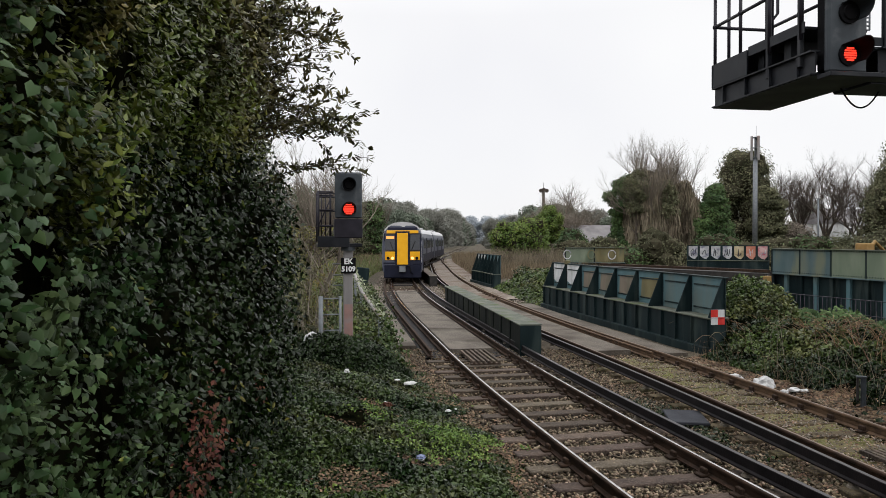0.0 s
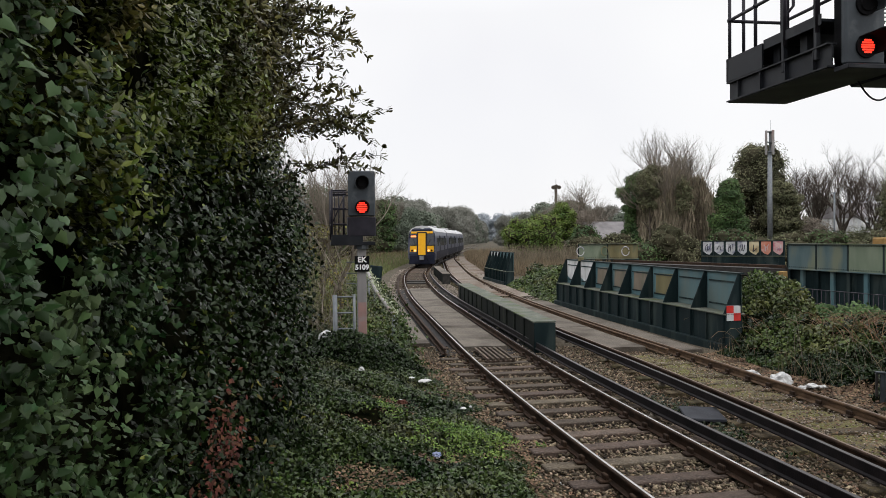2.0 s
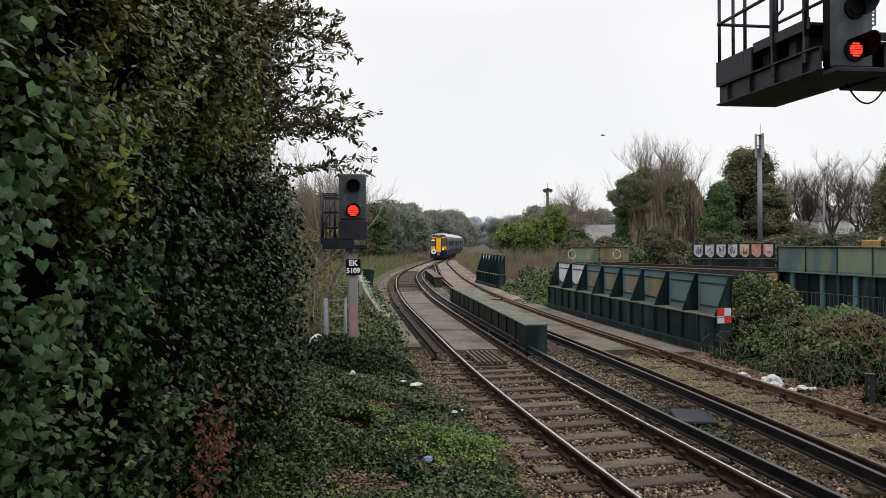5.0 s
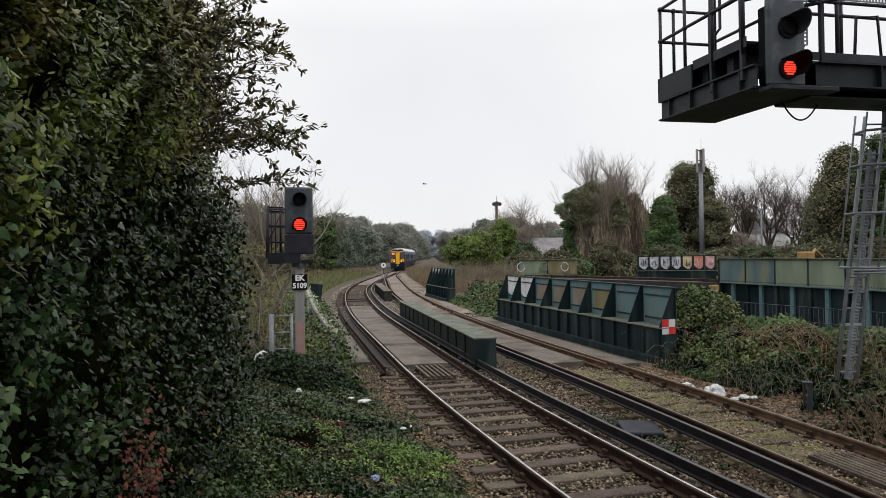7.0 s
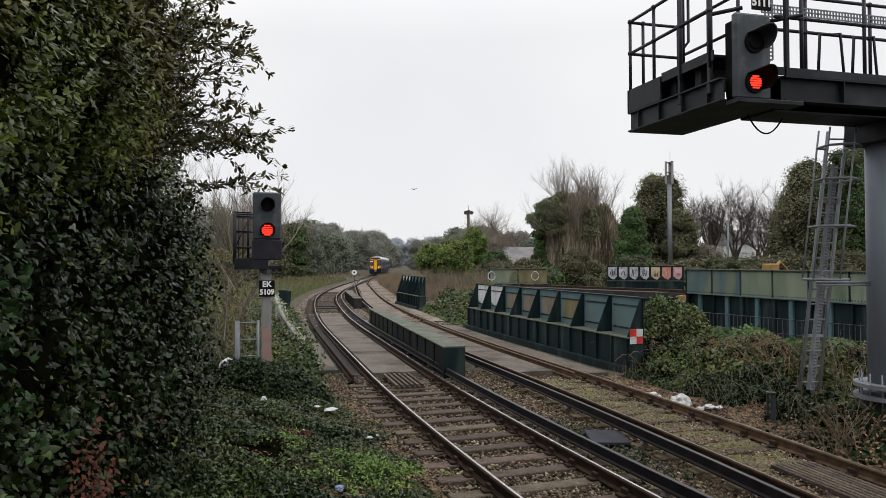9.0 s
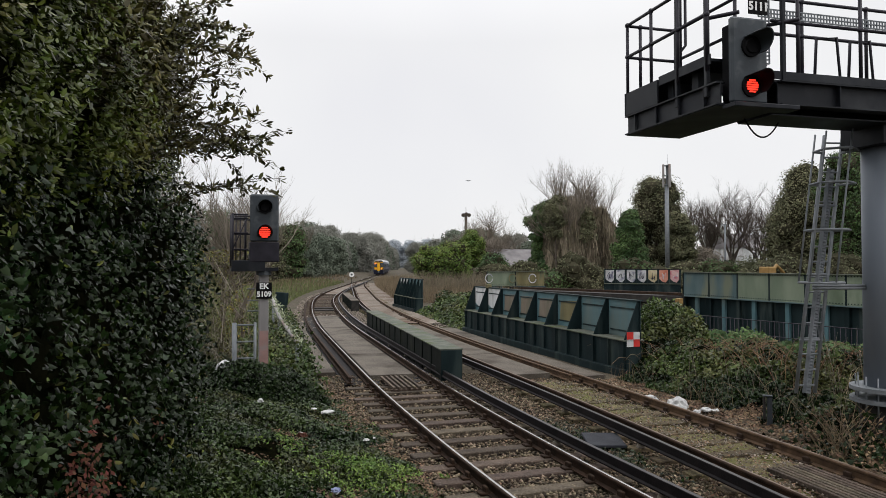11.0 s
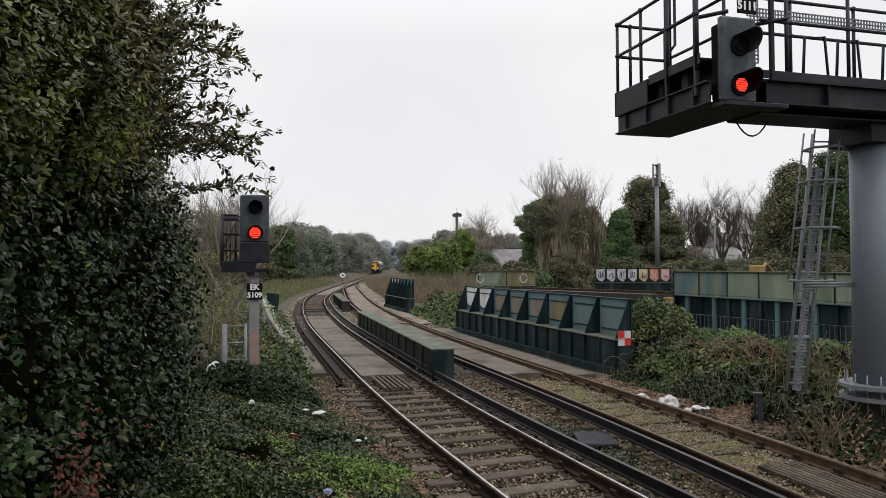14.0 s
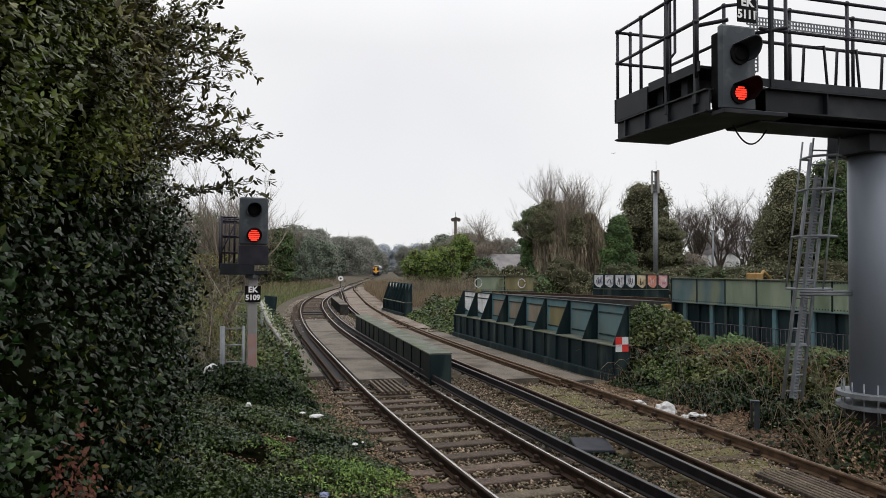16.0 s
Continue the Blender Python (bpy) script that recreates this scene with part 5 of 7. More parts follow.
def leafy_tree(x, y, h, w, label, seed, material, leaf=0.3, n=6000, base=0.12, shape="round", group="evergreen trees", z=0.0, category="tree", width=0.6, inner=None):
    rng = np.random.default_rng(seed)
    th = empty("tree" if category == "tree" else "bush", pose(x, y, z + float(ground_z(x, y))), label, category, group)
    bm = bmesh.new()
    tube(bm, [(0, 0, -0.3), (0.02, 0.02, h * 0.3), (0, 0.03, h * 0.75)], max(h * 0.02, 0.06), 7, h * 0.006)
    for k in range(7):
        a = k * 2.4
        zz = h * (0.25 + 0.07 * k)
        tube(bm, [(0, 0, zz), (math.cos(a) * w * 0.2, math.sin(a) * w * 0.2, zz + h * 0.08), (math.cos(a) * w * 0.36, math.sin(a) * w * 0.36, zz + h * 0.12)], h * 0.006, 5, h * 0.002)
    part("trunk", bm, M_BARK, th)
    clumps = []
    m = 26 if w < 6 else 44
    for k in range(m):
        f = (k + 0.5) / m
        zz = h * (base + (1 - base) * f * 0.92)
        if shape == "cone":
            rad = w * 0.5 * (1 - f) ** 0.7 + 0.05 * w
        elif shape == "column":
            rad = w * 0.5 * (0.75 + 0.25 * math.sin(f * 9)) * (1 if f < 0.8 else 0.6)
        else:
            rad = w * 0.5 * math.sqrt(max(1 - (2 * f - 0.85) ** 2 / 1.4, 0.08))
        a = rng.uniform(0, 6.28)
        o = rad * rng.uniform(0.35, 0.8)
        s = w * rng.uniform(0.13, 0.24)
        clumps.append((math.cos(a) * o, math.sin(a) * o, zz, s, s, s * rng.uniform(0.6, 0.9)))
        clumps.append((math.cos(a + 2.2) * o, math.sin(a + 2.2) * o, zz - h * 0.03, s, s, s * 0.7))
    c, d = clump_points(rng, n, clumps)
    leaves("crown", c, d + np.array([0, 0, 0.5]), leaf, width, material, seed + 1, 0.5, parent=th)
    # Dark blobs fill the crown; their colour imitates its inner shade.
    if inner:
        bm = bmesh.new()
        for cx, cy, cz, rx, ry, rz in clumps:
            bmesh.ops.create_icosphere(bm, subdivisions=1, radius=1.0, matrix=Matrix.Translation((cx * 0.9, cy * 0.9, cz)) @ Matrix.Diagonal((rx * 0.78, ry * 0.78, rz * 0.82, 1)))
        part("inner_crown", bm, inner, th, "dark clumps painted as shade inside the crown")
    return th


def strands(name, centres, length, width, material, seed, lean, parent):
    """Thin hanging stems: near-vertical strips of that length about the centres."""
    rng = np.random.default_rng(seed)
    n = len(centres)
    d = np.stack([rng.normal(0, lean, n), rng.normal(0, lean, n), np.ones(n)], 1) * (length * rng.uniform(0.5, 1.3, n))[:, None] / 2
    a = rng.uniform(0, 6.28, n)
    w = np.stack([np.cos(a), np.sin(a), np.zeros(n)], 1) * (width * rng.uniform(0.5, 1.4, n))[:, None] / 2
    v = np.stack([centres - d - w, centres - d + w, centres + d + w * 0.4, centres + d - w * 0.4], 1)
    ob = new(name, mesh_from(name, v.reshape(-1, 3), np.arange(4 * n).reshape(-1, 4), material))
    ob.parent = parent
    return ob


def draped_tree(x, y, h, w, label, seed):
    """Upright trunks hung with a curtain of withered climbing stems."""
    rng = np.random.default_rng(seed)
    th = empty("tree", pose(x, y, float(ground_z(x, y))), label, "tree", "creeper-draped trees")
    bm = bmesh.new()
    for k in range(4):
        a = k * 1.7
        tube(bm, [(math.cos(a) * w * 0.1, math.sin(a) * w * 0.1, -0.3), (math.cos(a) * w * 0.16, math.sin(a) * w * 0.16, h * 0.5), (math.cos(a) * w * 0.3, math.sin(a) * w * 0.3, h)], 0.2, 6, 0.06)
    part("trunk", bm, M_BARK, th)
    bm = bmesh.new()
    bmesh.ops.create_icosphere(bm, subdivisions=3, radius=1.0, matrix=Matrix.Translation((0, 0, h * 0.44)) @ Matrix.Diagonal((w * 0.38, w * 0.38, h * 0.47, 1)))
    for v in bm.verts:
        v.co += Vector((v.co.x, v.co.y, 0)) * 0.3 * noise.noise(v.co * 0.7 + Vector((seed, 0, 0)))
    part("inner_crown", bm, M_BARK, th, "bark-coloured core inside the curtain")
    n = 8000
    a, f = rng.uniform(0, 6.28, n), rng.uniform(0.02, 1.02, n)
    rad = w * 0.5 * np.sqrt(np.clip(1.02 - (1.7 * f - 0.8) ** 2, 0.05, 1)) * (0.74 + 0.26 * rng.uniform(0, 1, n) ** 0.6) * (1 + 0.16 * np.sin(a * 3 + seed) + 0.08 * np.sin(a * 7 + f * 5))
    strands("creeper", np.stack([np.cos(a) * rad, np.sin(a) * rad, f * h * 0.94], 1), 1.5, 0.11, M_CREEPER, seed + 1, 0.13, th)
    return th


# -- low ivy and weeds on the left bank, from the hedge foot to the ballast --
rng_v = np.random.default_rng(40)


def bank_left(n, y0, y1):
    y = y0 * (y1 / y0) ** rng_v.uniform(0, 1, n)
    edge = c1(y) - 1.22 + 0.22 * np.sin(y * 2.1) - np.clip(9.5 - y, 0, 4) * 0.16 - np.clip(y - 14, 0, 6) * 0.12
    inner = hedge_x(y, np.zeros_like(y)) - 0.3 - np.clip(y - HEDGE_END + 0.5, 0, 3) * 1.1
    u = rng_v.uniform(0, 1, n)
    x = inner + (edge - inner) * u
    p = np.stack([x, y, np.zeros_like(x)], 1)
    hgt = np.clip(0.16 + 0.12 * ripple(p, 1.6, 41) + 0.05 * ripple(p, 4, 42), 0.02, 1) * np.clip((1 - u) * 5, 0.12, 1) + 0.5 * np.clip(0.3 - u, 0, 1)
    p[:, 2] = ground_z(x, y) + hgt * rng_v.uniform(0.25, 1, n) ** 0.6
    return p, u


p, u = bank_left(125000, 4.0, 20.0)
gap = ripple(p, 1.3, 44) + 0.5 * ripple(p, 4.0, 45)
dense = gap > -1.0 + np.clip(u - 0.8, 0, 1) * 4.0
stuff(leaves("ground_ivy", p[dense & (rng_v.uniform(0, 1, len(p)) < 0.9)], np.array([0.15, -0.25, 0.9]), 0.05, 0.8, M_VERGEIVY, 46, 0.85, "ivy"), "dark ivy creeping over the bank beside the track", "ivy")

def left_shade_sheet(y, u):
    edge = c1(y) - 1.55 + 0.22 * np.sin(y * 2.1) - np.clip(9.5 - y, 0, 4) * 0.16 - np.clip(y - 14, 0, 6) * 0.12
    x = hedge_x(y, np.zeros_like(y)) - 0.3 - np.clip(y - HEDGE_END + 0.5, 0, 3) * 1.1
    x = x + (edge - x) * u
    p = np.stack([x, y, np.zeros_like(x)], 1)
    hgt = np.clip(0.16 + 0.12 * ripple(p, 1.6, 41) + 0.05 * ripple(p, 4, 42), 0.02, 1) * np.clip((1 - u) * 5, 0.12, 1) + 0.5 * np.clip(0.3 - u, 0, 1)
    p[:, 2] = ground_z(x, y) + hgt * 0.45 - 0.1 * (u > 0.97)
    return p


p, u = bank_left(80000, 5.0, 14.0)
wd = (np.exp(-(((p[:, 0] - 0.05) / 0.9) ** 2 + ((p[:, 1] - 9.6) / 0.75) ** 2)) + 0.75 * np.exp(-(((p[:, 0] + 1.15) / 0.35) ** 2 + ((p[:, 1] - 10.9) / 0.8) ** 2))
      + 0.4 * np.exp(-(((p[:, 0] + 0.35) / 0.6) ** 2 + ((p[:, 1] - 8.2) / 0.4) ** 2))) > rng_v.uniform(0.34, 1.15, len(p)) - 0.35 * ripple(p, 3.5, 49)
w = p[wd]
w[:, 2] += 0.09
stuff(leaves("weeds", w, np.array([0.1, -0.2, 0.9]), 0.05, 0.5, M_WEED, 47, 0.7), "bright green low weeds on the bank", "weeds")
p, u = bank_left(22000, 5.0, 19.0)
p[:, 2] = ground_z(p[:, 0], p[:, 1]) + 0.03 + 0.05 * rng_v.uniform(0, 1, len(p))
stuff(leaves("leaf_litter", p, np.array([0, -0.1, 1.0]), 0.055, 0.6, M_LITTER, 48, 0.3), "brown fallen leaves under the ivy", "leaf litter")


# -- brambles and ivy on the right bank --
def sight_cap(x, y, z):
    """Caps the growth to fit the camera's view: low along its sight line to the far girder."""
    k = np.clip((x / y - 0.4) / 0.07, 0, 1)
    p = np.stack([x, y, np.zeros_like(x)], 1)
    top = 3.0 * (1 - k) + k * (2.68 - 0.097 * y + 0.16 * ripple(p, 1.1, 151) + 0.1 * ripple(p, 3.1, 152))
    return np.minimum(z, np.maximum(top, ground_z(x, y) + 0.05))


def bank_rise(x, y, off, o0, peak=1.0, seed=50):
    p = np.stack([x, y, np.zeros_like(x)], 1)
    return np.clip(np.clip((off - o0) / 2.2, 0.05, 1) * (0.62 + 0.42 * ripple(p, 0.9, seed) + 0.2 * ripple(p, 2.6, seed + 1)) * peak, 0.02, 3)


def bank_right(n, y0, y1, o0, o1, peak=1.0, seed=50):
    y = y0 * (y1 / y0) ** rng_v.uniform(0, 1, n)
    off = o0 + (o1 - o0) * rng_v.uniform(0, 1, n)
    x = c2(y) + off
    top = sight_cap(x, y, ground_z(x, y) + bank_rise(x, y, off, o0, peak, seed))
    gz = ground_z(x, y)
    return np.stack([x, y, gz + (top - gz) * rng_v.uniform(0.1, 1, n) ** 0.4], 1), off


GC = GM @ Vector((3.62, -1.6, 0))
MF = main.matrix_world.inverted()


def clear(p):
    """Leaves out what would stand in the girder, the walkway or the gantry column."""
    q = np.array([MF @ Vector(v) for v in p])
    bad = (q[:, 0] > -0.1) & (q[:, 0] < 13.2) & (q[:, 1] > -0.65) & (q[:, 1] < 2.5)
    col = np.hypot(p[:, 0] - GC.x, p[:, 1] - GC.y) < 0.5
    return ~(bad | col)


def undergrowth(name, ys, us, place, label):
    """A near-black sheet over y and u that paints the shade below the leaves."""
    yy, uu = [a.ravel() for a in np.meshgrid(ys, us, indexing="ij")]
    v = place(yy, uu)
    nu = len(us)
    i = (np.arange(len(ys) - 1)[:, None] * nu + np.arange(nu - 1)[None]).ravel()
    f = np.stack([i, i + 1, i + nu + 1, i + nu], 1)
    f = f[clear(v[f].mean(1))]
    stuff(new(name, mesh_from(name, v, f, M_SHADE_CORE, True)), label, "undergrowth")


def right_shade_sheet(y, u):
    off = 2.15 + 5.3 * u
    x = c2(y) + off
    gz = ground_z(x, y)
    top = sight_cap(x, y, gz + bank_rise(x, y, off, 1.9, 1.05))
    return np.stack([x, y, gz + 0.01 + (top - gz) * 0.66 * np.clip((off - 2.1) / 0.7, 0, 1) - 0.05 * (off < 2.3)], 1)


# Dark sheets under the ivy imitate the shade among its leaves.
undergrowth("verge_undergrowth", np.arange(4.6, 19.5, 0.25), np.linspace(0, 1, 20), left_shade_sheet, "near-black sheet painted as shade under the verge's ivy")
undergrowth("bank_undergrowth", np.arange(11.6, 30, 0.25), np.linspace(0, 1, 22), right_shade_sheet, "near-black sheet painted as shade under the bank's ivy")
p, off = bank_right(135000, 8.0, 30.0, 1.9, 7.5, 1.05)
p[:, 2] -= np.clip(p[:, 1] - 14.5, 0, 5) / 5 * np.clip(p[:, 2] - 0.1, 0, 2) * 0.4
ok = clear(p) & (ripple(p, 1.2, 61) + 0.5 * ripple(p, 3, 62) > -0.7) & ((p[:, 1] > 11.8) | (off > 2.5 + 0.5 * ripple(p, 1.7, 67)))
dark = ripple(p, 0.8, 68) + 0.3 * ripple(p, 3, 69) > 0.15
stuff(leaves("bank_ivy", p[ok & dark], np.array([-0.4, -0.5, 0.7]), 0.085, 0.8, M_BRAMBLE, 58, 0.8, "ivy"), "glossy dark ivy heaped over the bank", "ivy")
ok &= ~dark
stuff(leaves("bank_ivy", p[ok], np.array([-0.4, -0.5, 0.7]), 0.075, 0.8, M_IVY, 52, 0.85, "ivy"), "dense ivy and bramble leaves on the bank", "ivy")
brown = clear(p) & ~ok & ~dark & (rng_v.uniform(0, 1, len(p)) < 0.22)
stuff(leaves("bank_dead_leaves", p[brown], np.array([-0.4, -0.5, 0.7]), 0.065, 0.5, M_LITTER, 53, 0.6), "withered brown leaves among brambles", "dead leaves")
p, off = bank_right(30000, 7.0, 19.0, 1.0, 3.6, 0.1, 55)
p = p[clear(p)]
stuff(leaves("leaf_litter", p, np.array([0, -0.1, 1]), 0.07, 0.6, M_LITTER, 54, 0.3), "brown fallen leaves beside the rusty rail", "leaf litter")


def stems(name, n, y0, y1, o0, o1, ln, material, seed, label, category, rad=0.006, arch=1.0):
    r = random.Random(seed)
    bm = bmesh.new()
    k = 0
    while k < n:
        y = y0 * (y1 / y0) ** r.random()
        o = r.uniform(o0, o1)
        x = float(c2(y)) + o
        if not clear(np.array([[x, y, 0.0]]))[0]:
            n -= 1
            continue
        a = r.uniform(0, 6.28)
        l = ln * r.uniform(0.5, 1.3)
        z = float(ground_z(x, y))
        pts = []
        for i in range(6):
            f = i / 5
            pts.append((x + math.cos(a) * f * l * 0.6 * arch, y + math.sin(a) * f * l * 0.6 * arch, z - 0.05 + l * (f * 1.1 - 0.75 * arch * f * f) + r.uniform(-0.02, 0.02)))
        tube(bm, pts, rad, 4, rad * 0.4, cap=False)
        k += 1
    stuff(part(name, bm, material), label, category)


stems("bramble_stems", 190, 8.0, 24.0, 2.0, 6.5, 1.7, M_DRYGRASS, 56, "pale arching bramble stems on the bank", "brambles", 0.007)
stems("bramble_stems", 330, 13.6, 18.5, 3.4, 5.8, 1.35, M_RUSSET, 157, "russet brown bramble canes heaped on the bank", "brambles", 0.007, 0.8)
stems("dry_stalks", 150, 9.0, 22.0, 2.0, 5.5, 1.15, M_TWIG, 57, "upright dry brown stalks on the bank", "dry stalks", 0.005, 0.35)

# creeper climbing behind the end of the near parapet
n = 11000
a, rr = rng_v.uniform(0, 6.28, n), np.sqrt(rng_v.uniform(0, 1, n))
p = np.stack([8.9 + 1.2 * rr * np.cos(a), 20.6 + 2.2 * rr * np.sin(a), np.zeros(n)], 1)
gz = ground_z(p[:, 0], p[:, 1])
p[:, 2] = gz + (1.55 - gz) * np.clip(1.05 - rr ** 3 * 0.8 + 0.15 * ripple(p, 2.0, 59), 0.1, 1.3) * rng_v.uniform(0.1, 1, n)
stuff(leaves("wall_creeper", p[clear(p)], np.array([-0.4, -0.7, 0.4]), 0.09, 0.8, M_BRAMBLE, 60, 0.75, "ivy"), "mid-green creeper climbing behind the parapet's end", "creeper")

# ivy and dead leaves heaped round the foot of the gantry column
n = 4200
a, rr = rng_v.uniform(0, 6.28, n), 0.47 + np.abs(rng_v.normal(0, 0.6, n))
p = np.stack([GC.x + rr * np.cos(a), GC.y + rr * np.sin(a), np.zeros(n)], 1)
p[:, 2] = ground_z(p[:, 0], p[:, 1]) + np.clip(0.4 - 0.25 * (rr - 0.45) + 0.25 * ripple(p, 2.2, 92), 0.05, 1) * rng_v.uniform(0.05, 1, n)
k = rng_v.uniform(0, 1, n) < 0.5
stuff(leaves("column_ivy", p[k], np.array([-0.4, -0.6, 0.6]), 0.08, 0.8, M_IVY, 93, 0.75, "ivy"), "dark ivy heaped round the foot of the gantry column", "ivy")
stuff(leaves("column_dead_leaves", p[~k], np.array([-0.4, -0.6, 0.6]), 0.07, 0.5, M_LITTER, 94, 0.7), "withered brown leaves round the foot of the gantry column", "dead leaves")

# a fan of dry canes beside the column's foot
rc = random.Random(95)
bm = bmesh.new()
for i in range(46):
    x, y = GC.x - 0.95 + rc.gauss(0, 0.16), GC.y - 0.25 + rc.gauss(0, 0.16)
    a, l = rc.uniform(0, 6.28), rc.uniform(0.6, 1.25)
    z = float(ground_z(x, y)) - 0.05
    tube(bm, [(x + math.cos(a) * l * 0.55 * f ** 1.4, y + math.sin(a) * l * 0.35 * f ** 1.4, z + l * f * (1 - 0.22 * f)) for f in (0, 0.3, 0.65, 1.0)], 0.007, 4, 0.003, cap=False)
stuff(part("dry_canes", bm, M_DRYGRASS), "fan of dry straw-coloured canes beside the column foot", "dry stalks")

# ivy bank between the two parapets and over the far abutment
n = 26000
y = rng_v.uniform(30.8, 46, n)
off = rng_v.uniform(1.9, 8.5, n)
p = np.stack([c2(y) + off, y, np.zeros(n)], 1)
p[:, 2] = ground_z(p[:, 0], p[:, 1]) + np.clip((off - 1.6) / 2.5, 0.03, 1) * (0.85 + 0.3 * ripple(p, 0.9, 63)) * rng_v.uniform(0.3, 1, n)
q = (p[:, 1] < 42.5) | (off > 3.6)
stuff(leaves("abutment_ivy", p[q], np.array([-0.4, -0.6, 0.7]), 0.14, 0.8, M_BRAMBLE, 64, 0.7, "ivy"), "ivy covering the abutment between the bridges", "ivy")
# creeper hanging at the near end of the far girder
n = 34000
p = np.stack([rng_v.uniform(8.6, 19.0, n), rng_v.uniform(14.0, 27.8, n), np.zeros(n)], 1)
p = p[((p[:, 0] - 13) * 8.9 + (p[:, 1] - 28.5) * 6.6 < -3.0) & (p[:, 0] - c2(p[:, 1]) > 5.0)]
n = len(p)
gz = ground_z(p[:, 0], p[:, 1])
p[:, 2] = gz + (sight_cap(p[:, 0], p[:, 1], gz + np.clip(0.55 + 0.5 * ripple(p, 0.6, 65), 0.1, 2)) - gz) * rng_v.uniform(0.2, 1, n)
stuff(leaves("bank_creeper", p, np.array([-0.4, -0.7, 0.5]), 0.1, 0.8, M_IVYTREE, 66, 0.45, "ivy"), "mid-green creeper over the bank beyond the girder", "creeper")


def blades(name, xs, ys, h, wd, material, seed, label, category):
    rng = np.random.default_rng(seed)
    n = len(xs)
    z = ground_z(xs, ys)
    base = np.stack([xs, ys, z - 0.03], 1)
    a = rng.uniform(0, 6.28, n)
    hh = h * rng.uniform(0.5, 1.3, n)
    s = np.stack([np.cos(a), np.sin(a), np.zeros(n)], 1) * (wd * rng.uniform(0.6, 1.3, n))[:, None]
    lean = np.stack([rng.normal(0, 0.25, n) * hh, rng.normal(0, 0.25, n) * hh, hh], 1)
    v = np.concatenate([(base - s)[:, None], (base + s)[:, None], (base + lean)[:, None]], 1).reshape(-1, 3)
    f = np.arange(3 * n).reshape(-1, 3)
    stuff(new(name, mesh_from(name, v, f, material)), label, category)


n = 26000
y = rng_v.uniform(45, 115, n)
o = rng_v.uniform(2.2, 11, n)
x = np.maximum(c2(y), c1(y)) + o
k = (y > 51) | (o > 4)
blades("dry_grass", x[k], y[k], 1.1, 0.02, M_DRYGRASS, 70, "tall dry straw-coloured grass beside the line", "dry grass")
n = 52000
y = 24 * (115 / 24) ** rng_v.uniform(0, 1, n)
x = c1(y) - 2.5 - 18 * rng_v.uniform(0, 1, n) ** 1.2
blades("rough_grass", x, y, 0.3, 0.03, M_GRASS, 71, "rough low grass on the verge", "grass")
n = 2600
y = rng_v.uniform(70, 150, n)
x = c1(y) - 2.8 - rng_v.uniform(0, 12, n)
blades("dry_grass", x, y, 0.6, 0.04, M_DRYGRASS, 72, "dry brown grass on the far verge", "dry grass")
n = 2200
y = rng_v.uniform(9, 24, n)
x = c2(y) + rng_v.uniform(1.6, 5.5, n)
k = clear(np.stack([x, y, np.zeros(n)], 1))
blades("bank_grass", x[k], y[k], 0.5, 0.006, M_DRYGRASS, 73, "thin dry grass among ivy", "dry grass")
n = 3500
y = rng_v.uniform(15.5, 34, n)
x = c1(y) - 2.1 - 0.12 * np.sin(y * 3.1) - rng_v.uniform(0, 1.2, n) ** 1.3 * 1.2
pp = np.stack([x, y, ground_z(x, y) + rng_v.uniform(0, 0.9, n) * np.clip((y - 14) / 3, 0.2, 1)], 1)
stuff(leaves("railing_ivy", np.repeat(pp, 3, 0) + rng_v.normal(0, 0.12, (3 * n, 3)), np.array([0.4, -0.6, 0.6]), 0.085, 0.8, M_BRAMBLE, 74, 0.7, "ivy"), "ivy growing through the bridge railing", "ivy")

# pale-edged creeper hanging in a fringe from the railing
n = 420
f = rng_v.uniform(0, 1, n) ** 1.2
rail = np.array(RAILING)
q = np.stack([np.interp(f * 9.0, [0, 4, 7.5, 12.5], rail[:, i]) for i in range(3)], 1)
q += np.stack([rng_v.normal(0.04, 0.07, n), rng_v.normal(0, 0.1, n), rng_v.uniform(-0.22, 0.1, n)], 1)
stuff(leaves("railing_creeper", q, np.array([0.3, -0.7, 0.5]), 0.13, 0.36, M_FRINGE, 174, 0.5, "oval", 0.6), "pale variegated creeper fringing the bridge railing", "creeper")

# ivy heaped round the signal's foot
n = 9000
a, rr = rng_v.uniform(0, 6.28, n), np.sqrt(rng_v.uniform(0, 1, n))
x, y = -2.0 + 1.25 * rr * np.cos(a), 15.0 + 1.0 * rr * np.sin(a)
pp = np.stack([x, y, np.zeros(n)], 1)
pp[:, 2] = ground_z(x, y) + (0.62 * (1 - rr ** 2) + 0.1 * ripple(pp, 3.0, 75) + 0.12) * rng_v.uniform(0.35, 1, n)
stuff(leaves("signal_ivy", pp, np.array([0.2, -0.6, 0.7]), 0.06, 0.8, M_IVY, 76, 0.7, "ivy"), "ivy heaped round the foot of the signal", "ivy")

# mossy fines and weeds between the two tracks
n = 5200
y = 7.5 * (20 / 7.5) ** rng_v.uniform(0, 1, n)
x = c1(y) + 1.55 + rng_v.uniform(0, 1, n) * (c2(y) - c1(y) - 2.9)
p = np.stack([x, y, ground_z(x, y) + rng_v.uniform(0.01, 0.1, n)], 1)
k = np.exp(-((y - 11.3) / 2.0) ** 2) + 0.25 * ripple(p, 2, 80) > rng_v.uniform(0.35, 1.0, n)
stuff(leaves("track_weeds", p[k], np.array([0, -0.2, 1]), 0.05, 0.7, M_IVY, 81, 0.5, "ivy"), "small dark weeds between the tracks", "weeds")


